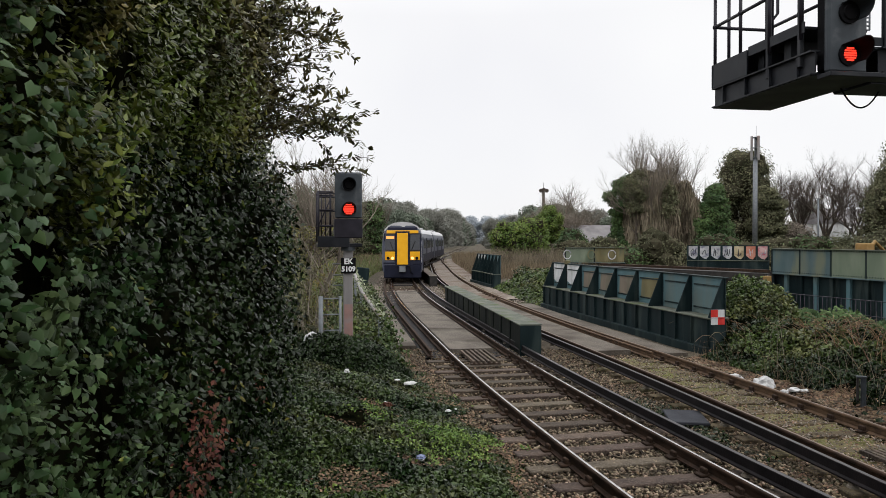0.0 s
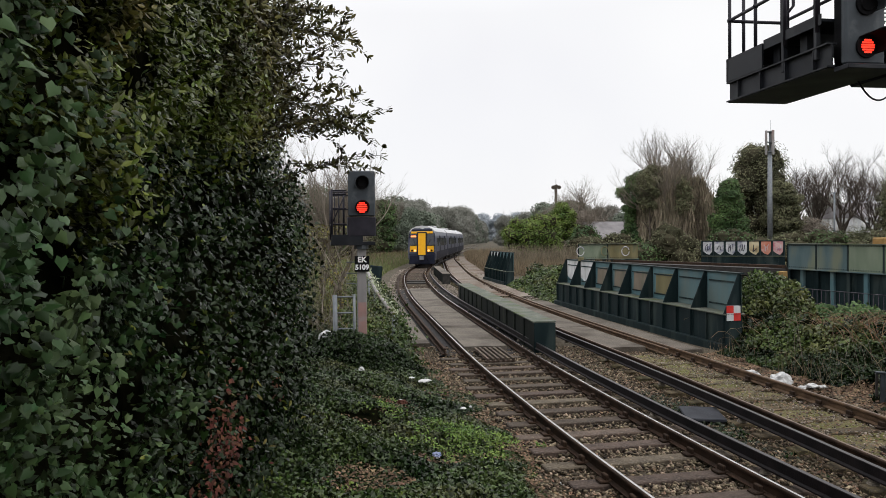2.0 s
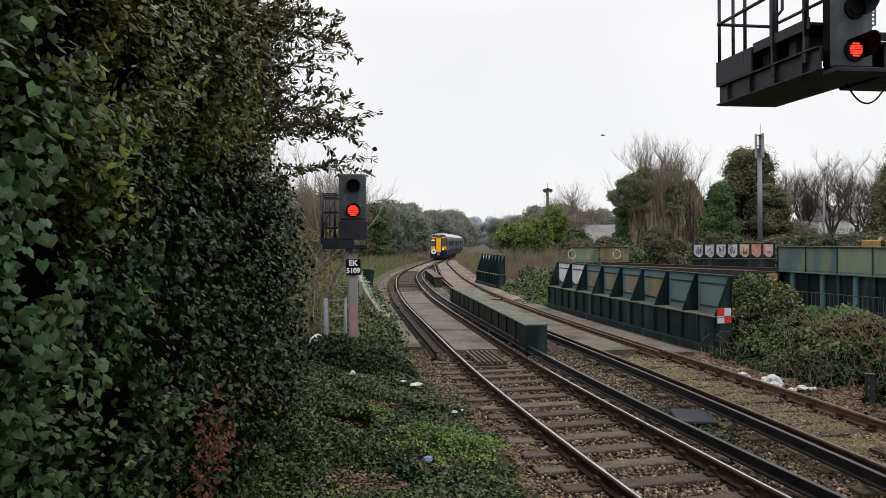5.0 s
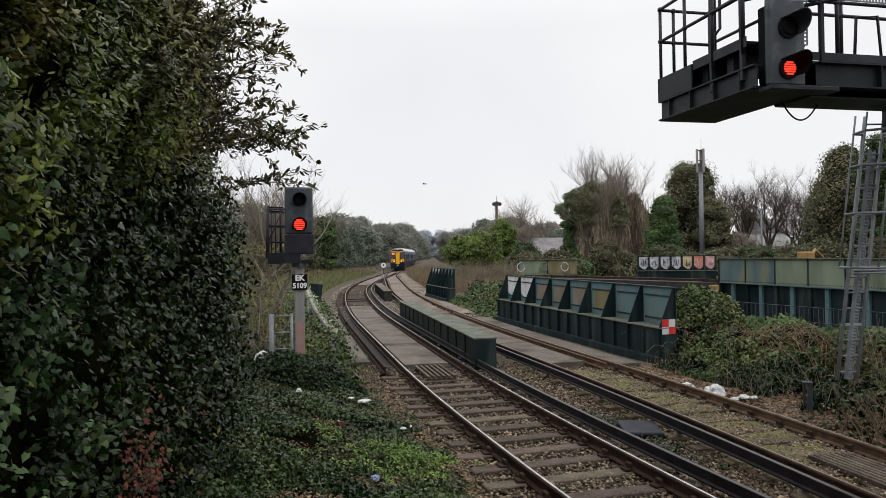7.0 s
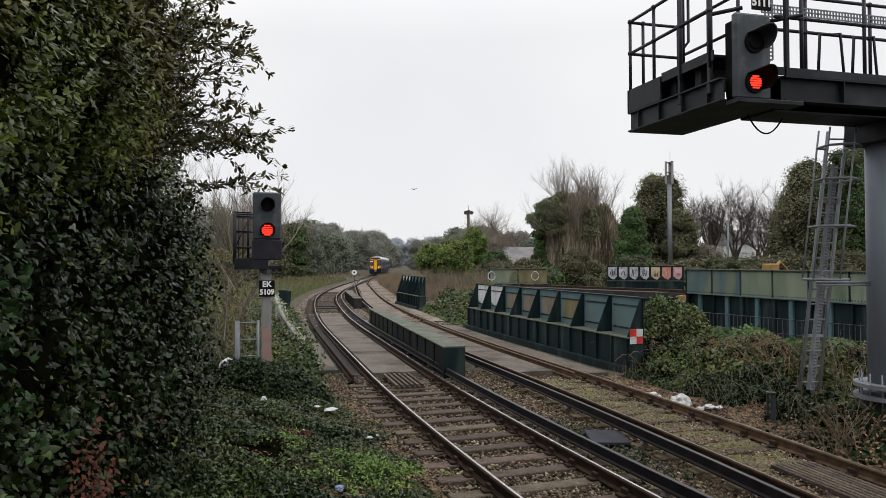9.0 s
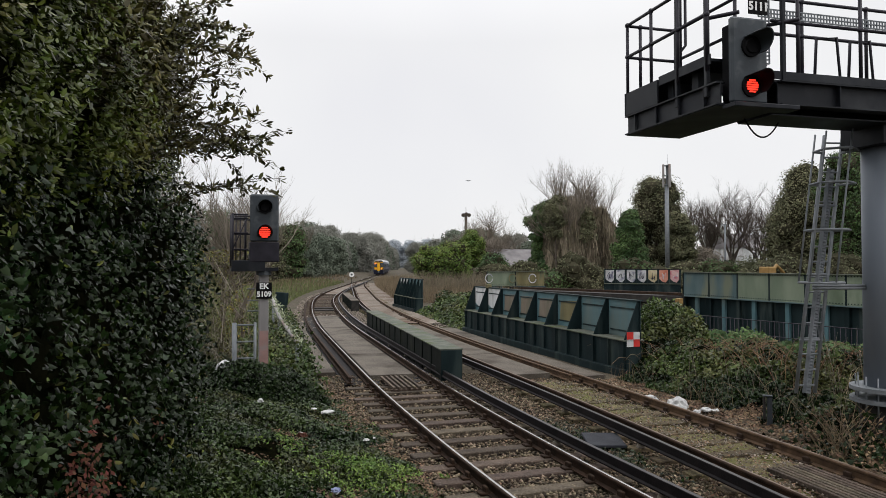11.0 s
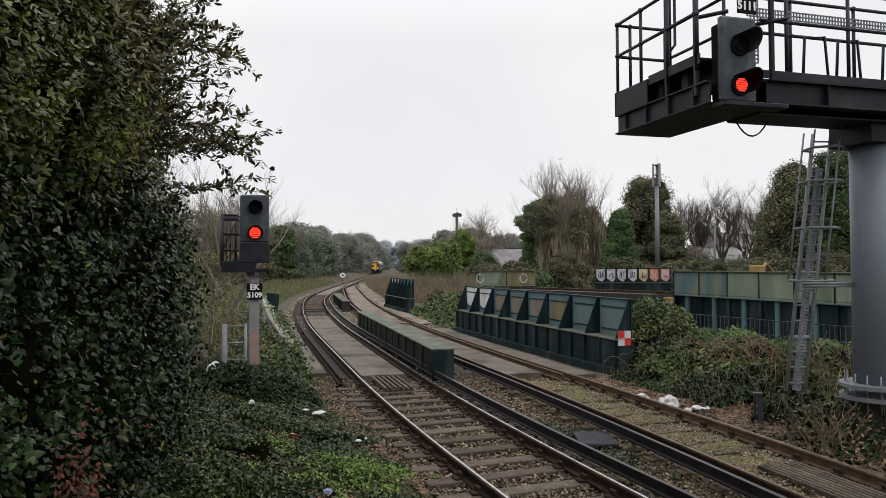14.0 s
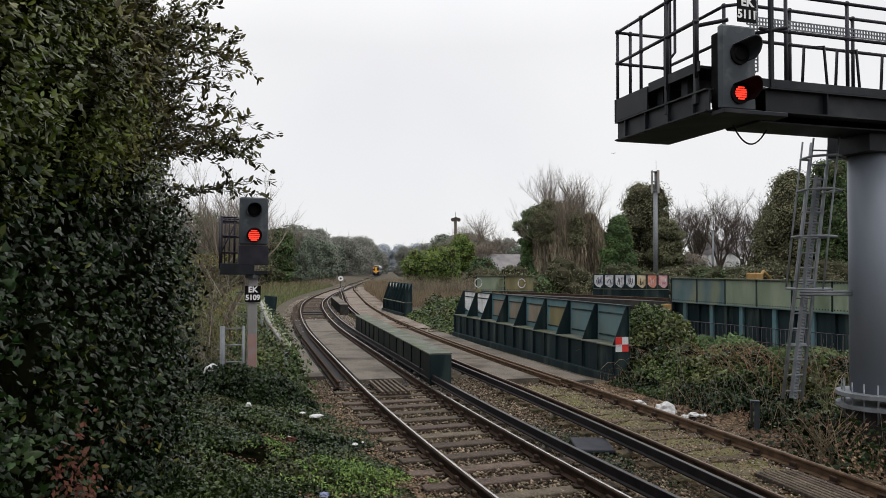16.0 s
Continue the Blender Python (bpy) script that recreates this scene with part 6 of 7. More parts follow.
n = 16000
y = 5.0 * (19 / 5.0) ** rng_v.uniform(0, 1, n)
x = c1(y) - 1.9 + rng_v.uniform(0, 1, n) * (c2(y) - c1(y) + 3.4)
p = np.stack([x, y, ground_z(x, y) + rng_v.uniform(0.03, 0.06, n)], 1)
k = (np.abs(x - c1(y)) > 0.85) | (rng_v.uniform(0, 1, n) < 0.35)
stuff(leaves("leaf_litter", p[k], np.array([0, -0.1, 1]), 0.055, 0.6, M_LITTER, 82, 0.4), "brown fallen leaves scattered over the ballast", "leaf litter")


# ---- ballast stones ----
def stones(name, n, seed, where, size, material, label, lift=0.0):
    rng = np.random.default_rng(seed)
    x, y = where(rng, n)
    z = ground_z(x, y) + 0.01 + np.where(np.abs(x - c2(y)) < 0.62, lift, 0.0) + np.where((np.abs(x - c1(y)) < 1.35) & (y < 19), 0.022, 0.0)
    base = np.array([(1, 0, 0), (-1, 0, 0), (0, 1, 0), (0, -1, 0), (0, 0, 1), (0, 0, -1)], float)
    tri = np.array([(0, 2, 4), (2, 1, 4), (1, 3, 4), (3, 0, 4), (2, 0, 5), (1, 2, 5), (3, 1, 5), (0, 3, 5)])
    s = size * rng.uniform(0.5, 1.3, n)
    v = base[None] * s[:, None, None] * rng.uniform(0.6, 1.15, (n, 6, 1)) * np.array([1, 1, 0.7])
    a = rng.uniform(0, 6.28, n)
    ca, sa = np.cos(a)[:, None], np.sin(a)[:, None]
    t = rng.normal(0, 0.35, n)[:, None]
    vx, vy, vz = v[..., 0], v[..., 1], v[..., 2]
    vy, vz = vy * np.cos(t) - vz * np.sin(t), vy * np.sin(t) + vz * np.cos(t)
    w = np.stack([vx * ca - vy * sa + x[:, None], vx * sa + vy * ca + y[:, None], vz + z[:, None] + rng.uniform(-0.01, 0.03, n)[:, None]], -1)
    f = (tri[None] + (np.arange(n) * 6)[:, None, None]).reshape(-1, 3)
    stuff(new(name, mesh_from(name, w.reshape(-1, 3), f, material)), label, "ballast")


def near_tracks(rng, n):
    y = 5.0 * (19 / 5.0) ** rng.uniform(0, 1, n)
    x = c1(y) - 1.75 + rng.uniform(0, 1, n) * (c2(y) - c1(y) + 3.3)
    return x, y


def in_rusty_track(rng, n):
    y = 5.0 * (17 / 5.0) ** rng.uniform(0, 1, n)
    return c2(y) + rng.uniform(-0.6, 0.6, n), y


def far_tracks(rng, n):
    y = rng.uniform(33, 75, n)
    x = c1(y) - 1.8 + rng.uniform(0, 1, n) * (c2(y) - c1(y) + 3.6)
    return x, y


stones("ballast", 42000, 90, near_tracks, 0.034, M_STONE, "brown-grey crushed stone ballast between the sleepers")
stones("ballast", 2600, 92, in_rusty_track, 0.022, M_STONE_PALE, "small stones bedded in moss between the rusty rails", 0.085)
stones("ballast", 15000, 91, far_tracks, 0.055, M_STONE_PALE, "brown-grey crushed stone ballast along the line")


def fines(track, y0, y1, o0, o1, z, seed, label):
    ys, os_ = np.arange(y0, y1, 0.5), np.linspace(o0, o1, 7)
    v = []
    for y in ys:
        for o in os_:
            q = on(track, y, o)
            v.append((q.x, q.y, z + 0.04 * noise.noise(Vector((q.x * 1.3, q.y * 1.3, seed))) + 0.03 * noise.noise(Vector((q.x * 0.3, q.y * 0.3, seed)))))
    i = (np.arange(len(ys) - 1)[:, None] * 7 + np.arange(6)[None]).ravel()
    stuff(new("trodden_fines", mesh_from("trodden_fines", np.array(v), np.stack([i, i + 1, i + 8, i + 7], 1), M_FINES, True)), label, "ballast")


fines(2, 34.5, 112, -0.66, 0.66, -0.138, 1, "pale trodden fines between the rusty rails")
fines(2, 34.5, 112, 0.85, 2.4, -0.17, 2, "pale trodden fines beside the rusty rail")
fines(1, 70, 118, -0.66, 0.66, -0.14, 3, "pale fines between the curving rails")


def moss_strip():
    bm = bmesh.new()
    prev = None
    for y in np.arange(5.0, 17.4, 0.12):
        ring = []
        for o in np.linspace(-0.66, 0.66, 13):
            q = on(2, y, o)
            ring.append(bm.verts.new((q.x, q.y, -0.187 + 0.05 * noise.noise(Vector((q.x * 1.6, q.y * 1.6, 0))) + 0.025 * noise.noise(Vector((q.x * 6, q.y * 6, 3))) - 0.04 * abs(o))))
        if prev:
            for i in range(12):
                bm.faces.new((prev[i], prev[i + 1], ring[i + 1], ring[i]))
        prev = ring
    ob = part("moss_bed", bm, M_MOSS, smooth=True)
    stuff(ob, "yellow-green moss and fines between the rusty rails", "moss")


moss_strip()
n = 2600
y = 5.0 * (17.4 / 5.0) ** rng_v.uniform(0, 1, n)
x = c2(y) + rng_v.uniform(-0.62, 0.62, n)
p = np.stack([x, y, np.full(n, -0.15) + rng_v.uniform(0, 0.02, n)], 1)
stuff(leaves("leaf_litter", p, np.array([0, -0.1, 1]), 0.05, 0.6, M_LITTER, 83, 0.4), "brown leaves between the rusty rails", "leaf litter")

# thicket at the hedge's end: bare stems and yellowing leaves behind the signal
n = 9000
a = rng_v.uniform(0, 6.28, n)
q = np.stack([-4.15 + 1.3 * np.cos(a) * np.sqrt(rng_v.uniform(0, 1, n)), 18.6 + 1.6 * np.sin(a) * np.sqrt(rng_v.uniform(0, 1, n)), 0.2 + 2.9 * rng_v.uniform(0, 1, n) ** 1.5], 1)
k = ripple(q, 2.0, 181) > -0.2
stuff(leaves("thicket_foliage", q[k], np.array([0.3, -0.6, 0.5]), 0.075, 0.5, M_OLIVELEAF, 182, 0.8, "oval"), "sparse yellowing leaves on the thicket behind the signal", "thicket")
stuff(strands("thicket_stems", q[:420] * np.array([1, 1, 0.8]), 1.2, 0.018, M_TWIG, 183, 0.7, None), "brown leafless stems of the thicket behind the signal", "thicket")

# ---- trees, from the line outwards ----
bare_tree(-4.3, 21.5, 5.4, "leafless shrub with fine twigs behind the signal", 101, 6, 3, 0.7, 0.35)
bare_tree(-3.7, 21.2, 5.9, "leafless shrub with fine twigs behind the signal", 103, 6, 2, 0.6, 0.4)
bare_tree(-6.2, 23.0, 6.2, "leafless shrub with fine twigs beyond the hedge", 102, 6, 3, 0.7, 0.35)
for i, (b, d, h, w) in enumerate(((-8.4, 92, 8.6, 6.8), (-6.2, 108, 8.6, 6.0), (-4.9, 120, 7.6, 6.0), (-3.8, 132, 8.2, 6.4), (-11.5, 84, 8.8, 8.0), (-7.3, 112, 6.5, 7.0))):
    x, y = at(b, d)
    # The greyed green among these has haze mixed into its leaf colour.
    leafy_tree(x, y, h, w, "dark evergreen tree beyond the grass verge", 110 + i, (M_FARLEAF, M_IVYTREE, M_HAZE_GREEN)[i % 3] if i != 3 else M_HAZE_GREEN, 0.3, 13000, 0.04, inner=M_INNER if i < 2 else None)
x, y = at(-5.4, 118)
bare_tree(x, y, 11.0, "pale leafless tree behind evergreens", 117, 6, 2)
x, y = at(5.2, 66)
leafy_tree(x, y, 4.4, 4.2, "broad yellow-green ivy bush beside the line", 120, M_BUSH, 0.2, 12000, 0.42, category="bush", group="bushes", inner=M_INNER)
x, y = at(6.9, 64)
leafy_tree(x, y, 4.5, 4.0, "broad yellow-green ivy bush beside the line", 121, M_BUSH, 0.2, 12000, 0.42, category="bush", group="bushes", inner=M_INNER)
n = 5200
b, d = np.radians(rng_v.uniform(3.2, 10.6, n)), rng_v.uniform(58, 64, n)
blades("dry_stalks", d * np.sin(b), d * np.cos(b), 1.9, 0.02, M_CREEPER, 240, "tall withered stalks standing below the green bushes", "dry stalks")
x, y = at(8.5, 76)
leafy_tree(x, y, 6.6, 3.0, "rounded green ivy-clad tree", 122, M_BUSH, 0.2, 12000, 0.45, inner=M_INNER)
x, y = at(10.2, 72)
leafy_tree(x, y, 3.9, 3.6, "dark green bush beside the ivy-clad tree", 123, M_IVYTREE, 0.24, 7000, 0.1, inner=M_INNER, category="bush", group="bushes")
for i, (b, d, h) in enumerate(((9.6, 115, 13.0), (8.4, 122, 11.5), (11.0, 118, 10.6), (7.0, 134, 9.6), (9.0, 128, 11.6), (10.3, 110, 9.0))):
    x, y = at(b, d)
    bare_tree(x, y, h, "spreading leafless winter tree", 130 + i, 6, 3, 0.75, 0.3)
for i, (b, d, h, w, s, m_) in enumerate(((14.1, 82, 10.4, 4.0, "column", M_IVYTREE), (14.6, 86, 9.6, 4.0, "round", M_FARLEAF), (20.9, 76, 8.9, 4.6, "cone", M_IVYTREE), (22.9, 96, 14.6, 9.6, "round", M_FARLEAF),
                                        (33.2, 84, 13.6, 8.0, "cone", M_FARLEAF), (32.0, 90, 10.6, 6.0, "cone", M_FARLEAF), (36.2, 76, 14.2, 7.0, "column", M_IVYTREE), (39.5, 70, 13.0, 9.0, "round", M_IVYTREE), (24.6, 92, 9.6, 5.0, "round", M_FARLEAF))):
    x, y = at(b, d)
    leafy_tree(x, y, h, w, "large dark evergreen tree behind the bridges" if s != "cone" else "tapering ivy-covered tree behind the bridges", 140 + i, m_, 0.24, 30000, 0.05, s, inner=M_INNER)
for i, (b, d, h, w) in enumerate(((15.6, 81, 10.2, 3.6), (17.0, 80, 9.6, 3.8), (18.4, 82, 9.0, 3.6), (16.4, 86, 10.6, 4.4), (19.3, 86, 7.2, 3.0))):
    x, y = at(b, d)
    draped_tree(x, y, h, w, "upright trunks curtained with withered brown creeper", 320 + 5 * i)
for i, (b, d, h, w) in enumerate(((15.2, 79.5, 10.6, 3.4), (17.6, 79, 9.4, 2.6))):
    x, y = at(b, d)
    leafy_tree(x, y, h, w, "brownish ivy over the top of draped trunks", 350 + i, M_FARLEAF, 0.22, 6500, 0.55, "round", "creeper-draped trees")
for i, (b, d, h, lv, sp, up) in enumerate(((17.7, 82, 15.4, 7, 0.62, 0.4), (16.4, 80, 13.0, 7, 0.6, 0.42), (18.9, 84, 13.4, 6, 0.55, 0.45), (28.2, 100, 14.6, 7, 0.78, 0.26), (26.6, 104, 13.0, 6, 0.75, 0.28), (30.3, 98, 12.0, 6, 0.7, 0.3), (25.2, 108, 13.4, 6, 0.65, 0.3), (31.6, 94, 13.0, 6, 0.7, 0.3), (34.6, 96, 15.0, 6, 0.7, 0.3))):
    x, y = at(b, d)
    bare_tree(x, y, h, "tall leafless tree with dense fine twigs", 160 + i, lv, 3, sp, up, material=M_BARK if i > 2 else M_TWIG)
for i, (b, d, h, w) in enumerate(((9.0, 118, 6.0, 7.0), (10.0, 112, 6.5, 8.0), (7.8, 122, 6.2, 8.0), (26.0, 98, 4.6, 7.0), (29.5, 96, 2.6, 8.0))):
    x, y = at(b, d)
    leafy_tree(x, y, h, w, "brown thicket of fine leafless twigs", 300 + i, M_TWIG if i != 4 else M_FARLEAF, 0.7, 9000, 0.03, "round", "leafless thickets", width=0.1)
# scrub along the foot of the trees
for i in range(15):
    b = 10.5 + i * 2.1
    x, y = at(b, 66 + 6 * math.sin(i * 1.9))
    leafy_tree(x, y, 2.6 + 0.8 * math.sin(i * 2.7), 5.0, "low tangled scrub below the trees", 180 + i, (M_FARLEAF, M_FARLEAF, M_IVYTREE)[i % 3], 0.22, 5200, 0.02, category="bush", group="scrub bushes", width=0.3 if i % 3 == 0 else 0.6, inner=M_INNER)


def woodland(name, spots, leaf, material, seed, label, per):
    rng = np.random.default_rng(seed)
    cl = []
    for (b, d, h, w) in spots:
        x, y = at(b, d)
        for k in range(40):
            f = rng.uniform(0, 1)
            cl.append((x + rng.normal(0, w * 0.4 * (1.1 - f)), y + rng.normal(0, w * 0.3), h * (0.02 + 0.86 * f), w * 0.16, w * 0.16, h * 0.1))
    c, d = clump_points(rng, per * len(spots), cl, 0.9)
    stuff(leaves(name, c, d + np.array([0, 0, 0.4]), leaf, 0.3, material, seed + 1, 0.6), label, "woodland")


# distant woods: a few tree forms, haze painted into their colours, repeated along both sides of the line
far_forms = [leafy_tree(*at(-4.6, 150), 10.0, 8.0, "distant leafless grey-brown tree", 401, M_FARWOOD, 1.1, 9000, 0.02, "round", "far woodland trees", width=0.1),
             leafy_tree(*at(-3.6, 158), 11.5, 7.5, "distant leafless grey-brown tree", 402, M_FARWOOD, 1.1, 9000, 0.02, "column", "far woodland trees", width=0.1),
             leafy_tree(*at(-2.6, 150), 8.0, 6.5, "distant dark evergreen tree", 403, M_HAZE_GREEN, 0.55, 8000, 0.02, "round", "far woodland trees", width=0.5),
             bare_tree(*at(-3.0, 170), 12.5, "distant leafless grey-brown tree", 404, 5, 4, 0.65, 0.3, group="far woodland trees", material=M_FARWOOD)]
r_far = random.Random(88)


def far_tree(b, d, h, form):
    src = far_forms[form]
    x, y = at(b, d)
    k = h / (10.0, 11.5, 8.0, 12.5)[form]
    copy_thing(src, pose(x, y, float(ground_z(x, y)), 0, 0, r_far.uniform(0, 360)) @ Matrix.Diagonal((k * r_far.uniform(0.9, 1.25), k * r_far.uniform(0.9, 1.25), k, 1)))


for i in range(16):
    b = -5.2 + 0.36 * i
    far_tree(b, 155 + 6 * i + r_far.uniform(-8, 8), 9.6 + 2.2 * math.sin(i * 1.3) + 0.2 * i, (0, 2, 1, 3)[i % 4])
    far_tree(b + 0.15, 185 + 6 * i, 11.0 + 1.5 * math.sin(i * 2.3), (1, 0)[i % 2])
for i in range(9):
    far_tree(0.4 + 0.22 * i, 345 + 9 * i, 18.0 - 0.85 * i + 1.2 * math.sin(i * 2.1), (0, 1, 2)[i % 3])
for i in range(14):
    far_tree(3.9 + 0.42 * i, 235 - 7 * i + r_far.uniform(-6, 6), 10.6 + 1.8 * math.sin(i * 1.9), (1, 3, 3, 2, 3)[i % 5])
for i in range(9):
    far_tree(-16 + 1.2 * i, 110 + 4 * i, 8.5 + 1.5 * math.sin(i), (0, 1, 2)[i % 3])
for i in range(22):
    far_tree(10.5 + 1.4 * i, 140 + r_far.uniform(-8, 8), 8.0 + 1.6 * math.sin(i * 1.7), (0, 1, 2, 3)[i % 4])
# Ridge trees: haze put in as a pale blue-grey leaf colour.
woodland("far_ridge", [(0.2 + 0.4 * i, 620, 22 + 4 * math.sin(i * 1.7), 30) for i in range(16)], 1.7, M_FARBLUE, 206, "trees painted pale with haze at the vanishing point of the line", 8000)
woodland("far_ridge", [(-60 + 4 * i, 650, 16 + 4 * math.sin(i * 1.7), 60) for i in range(34)], 3.0, M_FARBLUE, 210, "tree line on the horizon, painted pale with haze", 3500)


# ---- masts, lamp and far houses ----
def mast():
    x, y = at(23.7, 90)
    th = empty("radio_mast", pose(x, y, -0.2), "tall pale grey radio mast with panel antennas", "radio mast")
    bm = bmesh.new()
    tube(bm, [(0, 0, 0), (0, 0, 12.6)], 0.3, 14, 0.24)
    part("pole", bm, M_GALV, th, smooth=True)
    for k in range(3):
        a = k * 2.094 + 0.5
        boxpart("panel_antenna", (-0.16, 0.16, -0.09, 0.09, 12.2, 15.0), M_POST, th, 0.03, m=Matrix.Rotation(a, 4, "Z") @ Matrix.Translation((0, -0.42, 0)))
    bar("spine", [(0, 0, 12.6), (0, 0, 14.9)], 0.07, M_GALV, th)
    bar("whip_aerial", [(0.1, 0, 14.9), (0.1, 0, 16.2)], 0.02, M_GALV, th, 5)
    for z in (12.5, 13.6, 14.8):
        bm = bmesh.new()
        tube(bm, [(0, 0, z), (0, 0, z + 0.07)], 0.42, 12)
        part("collar", bm, M_GALV, th)


def lamp_post():
    x, y = at(27.85, 80)
    th = empty("street_lamp", pose(x, y, -0.2), "slim pale lamp column among trees", "street lamp")
    bar("column", [(0, 0, 0), (0, 0, 7.0)], 0.09, M_GALV, th)
    boxpart("lantern", (-0.35, 0.15, -0.1, 0.1, 7.0, 7.12), M_GALV, th, 0.03)


def floodlight_tower():
    x, y = at(8.0, 150)
    th = empty("light_tower", pose(x, y, 0), "dark tower with lamps standing over the trees", "light tower")
    bar("pole", [(0, 0, 0), (0, 0, 13.2)], 0.3, M_BARK, th)
    for dx in (-0.62, 0.0, 0.62):
        bm = bmesh.new()
        tube(bm, [(dx, -0.4, 13.1 + 0.2 * (dx == 0)), (dx, 0.3, 13.2 + 0.2 * (dx == 0))], 0.42, 10, 0.2)
        part("lamp", bm, M_BARK, th)
    bar("whip_aerial", [(0, 0, 13.7), (0, 0, 14.8)], 0.04, M_BARK, th, 5)


def house(b, d, w, dp, hw, hr, turn, wall, label):
    x, y = at(b, d)
    th = empty("house", pose(x, y, float(ground_z(x, y)) - 0.1, 0, 0, turn), label, "house", "far houses")
    boxpart("wall", (-w / 2, w / 2, -dp / 2, dp / 2, 0, hw), wall, th, 0.02)
    bm = bmesh.new()
    prism(bm, [(-dp / 2 - 0.3, hw), (dp / 2 + 0.3, hw), (0, hw + hr)], 0, -w / 2 - 0.2, w / 2 + 0.2)
    part("roof", bm, M_ROOF, th)
    for i in range(int(w / 2.6)):
        for z in (1.0, 3.6):
            if z + 1.3 < hw:
                xx = -w / 2 + 1.3 + i * 2.6
                wn_ = boxpart("window", (xx - 0.5, xx + 0.5, -dp / 2 - 0.04, -dp / 2 - 0.004, z, z + 1.2), M_PLATE_W, th, 0.01)
                boxpart("pane", (xx - 0.42, xx + 0.42, -dp / 2 - 0.06, -dp / 2 - 0.042, z + 0.08, z + 1.12), M_GLASS, wn_, 0.0)


mast()
lamp_post()
floodlight_tower()
house(12.3, 112, 9, 7, 2.6, 2.6, 12, M_BRICK, "low grey-roofed house beyond the trees")
house(29.2, 128, 9, 8, 5.4, 2.4, 25, M_WHITE, "white rendered house glimpsed between trees")
house(31.0, 132, 8, 8, 4.6, 2.4, 30, M_BRICK, "pale house glimpsed between trees")


def digger():
    x, y = at(30.2, 58)
    th = empty("digger", pose(x, y, 0.7, 0, 0, 20), "small amber digger parked beyond the bridge", "digger")
    boxpart("tracks", (-1.4, 1.4, -0.9, 0.9, -1.0, 0.2), M_UNDER, th, 0.15)
    boxpart("body", (-1.3, 1.1, -0.8, 0.8, 0.25, 1.0), M_AMBER, th, 0.12)
    boxpart("cab", (0.1, 1.0, -0.7, 0.2, 1.0, 1.8), M_AMBER, th, 0.08)
    bar("boom", [(1.0, 0.3, 0.8), (2.2, 0.3, 1.9), (3.4, 0.3, 1.0)], 0.14, M_AMBER, th, 6)


digger()


# ---- the departing electric train ----
def car_section():
    half = [(1.30, 0.62), (1.37, 0.95), (1.40, 1.6), (1.39, 2.3), (1.33, 2.95), (1.22, 3.38), (0.97, 3.68), (0.56, 3.88)]
    return half + [(0.0, 3.95)] + [(-x, z) for x, z in half[::-1]]


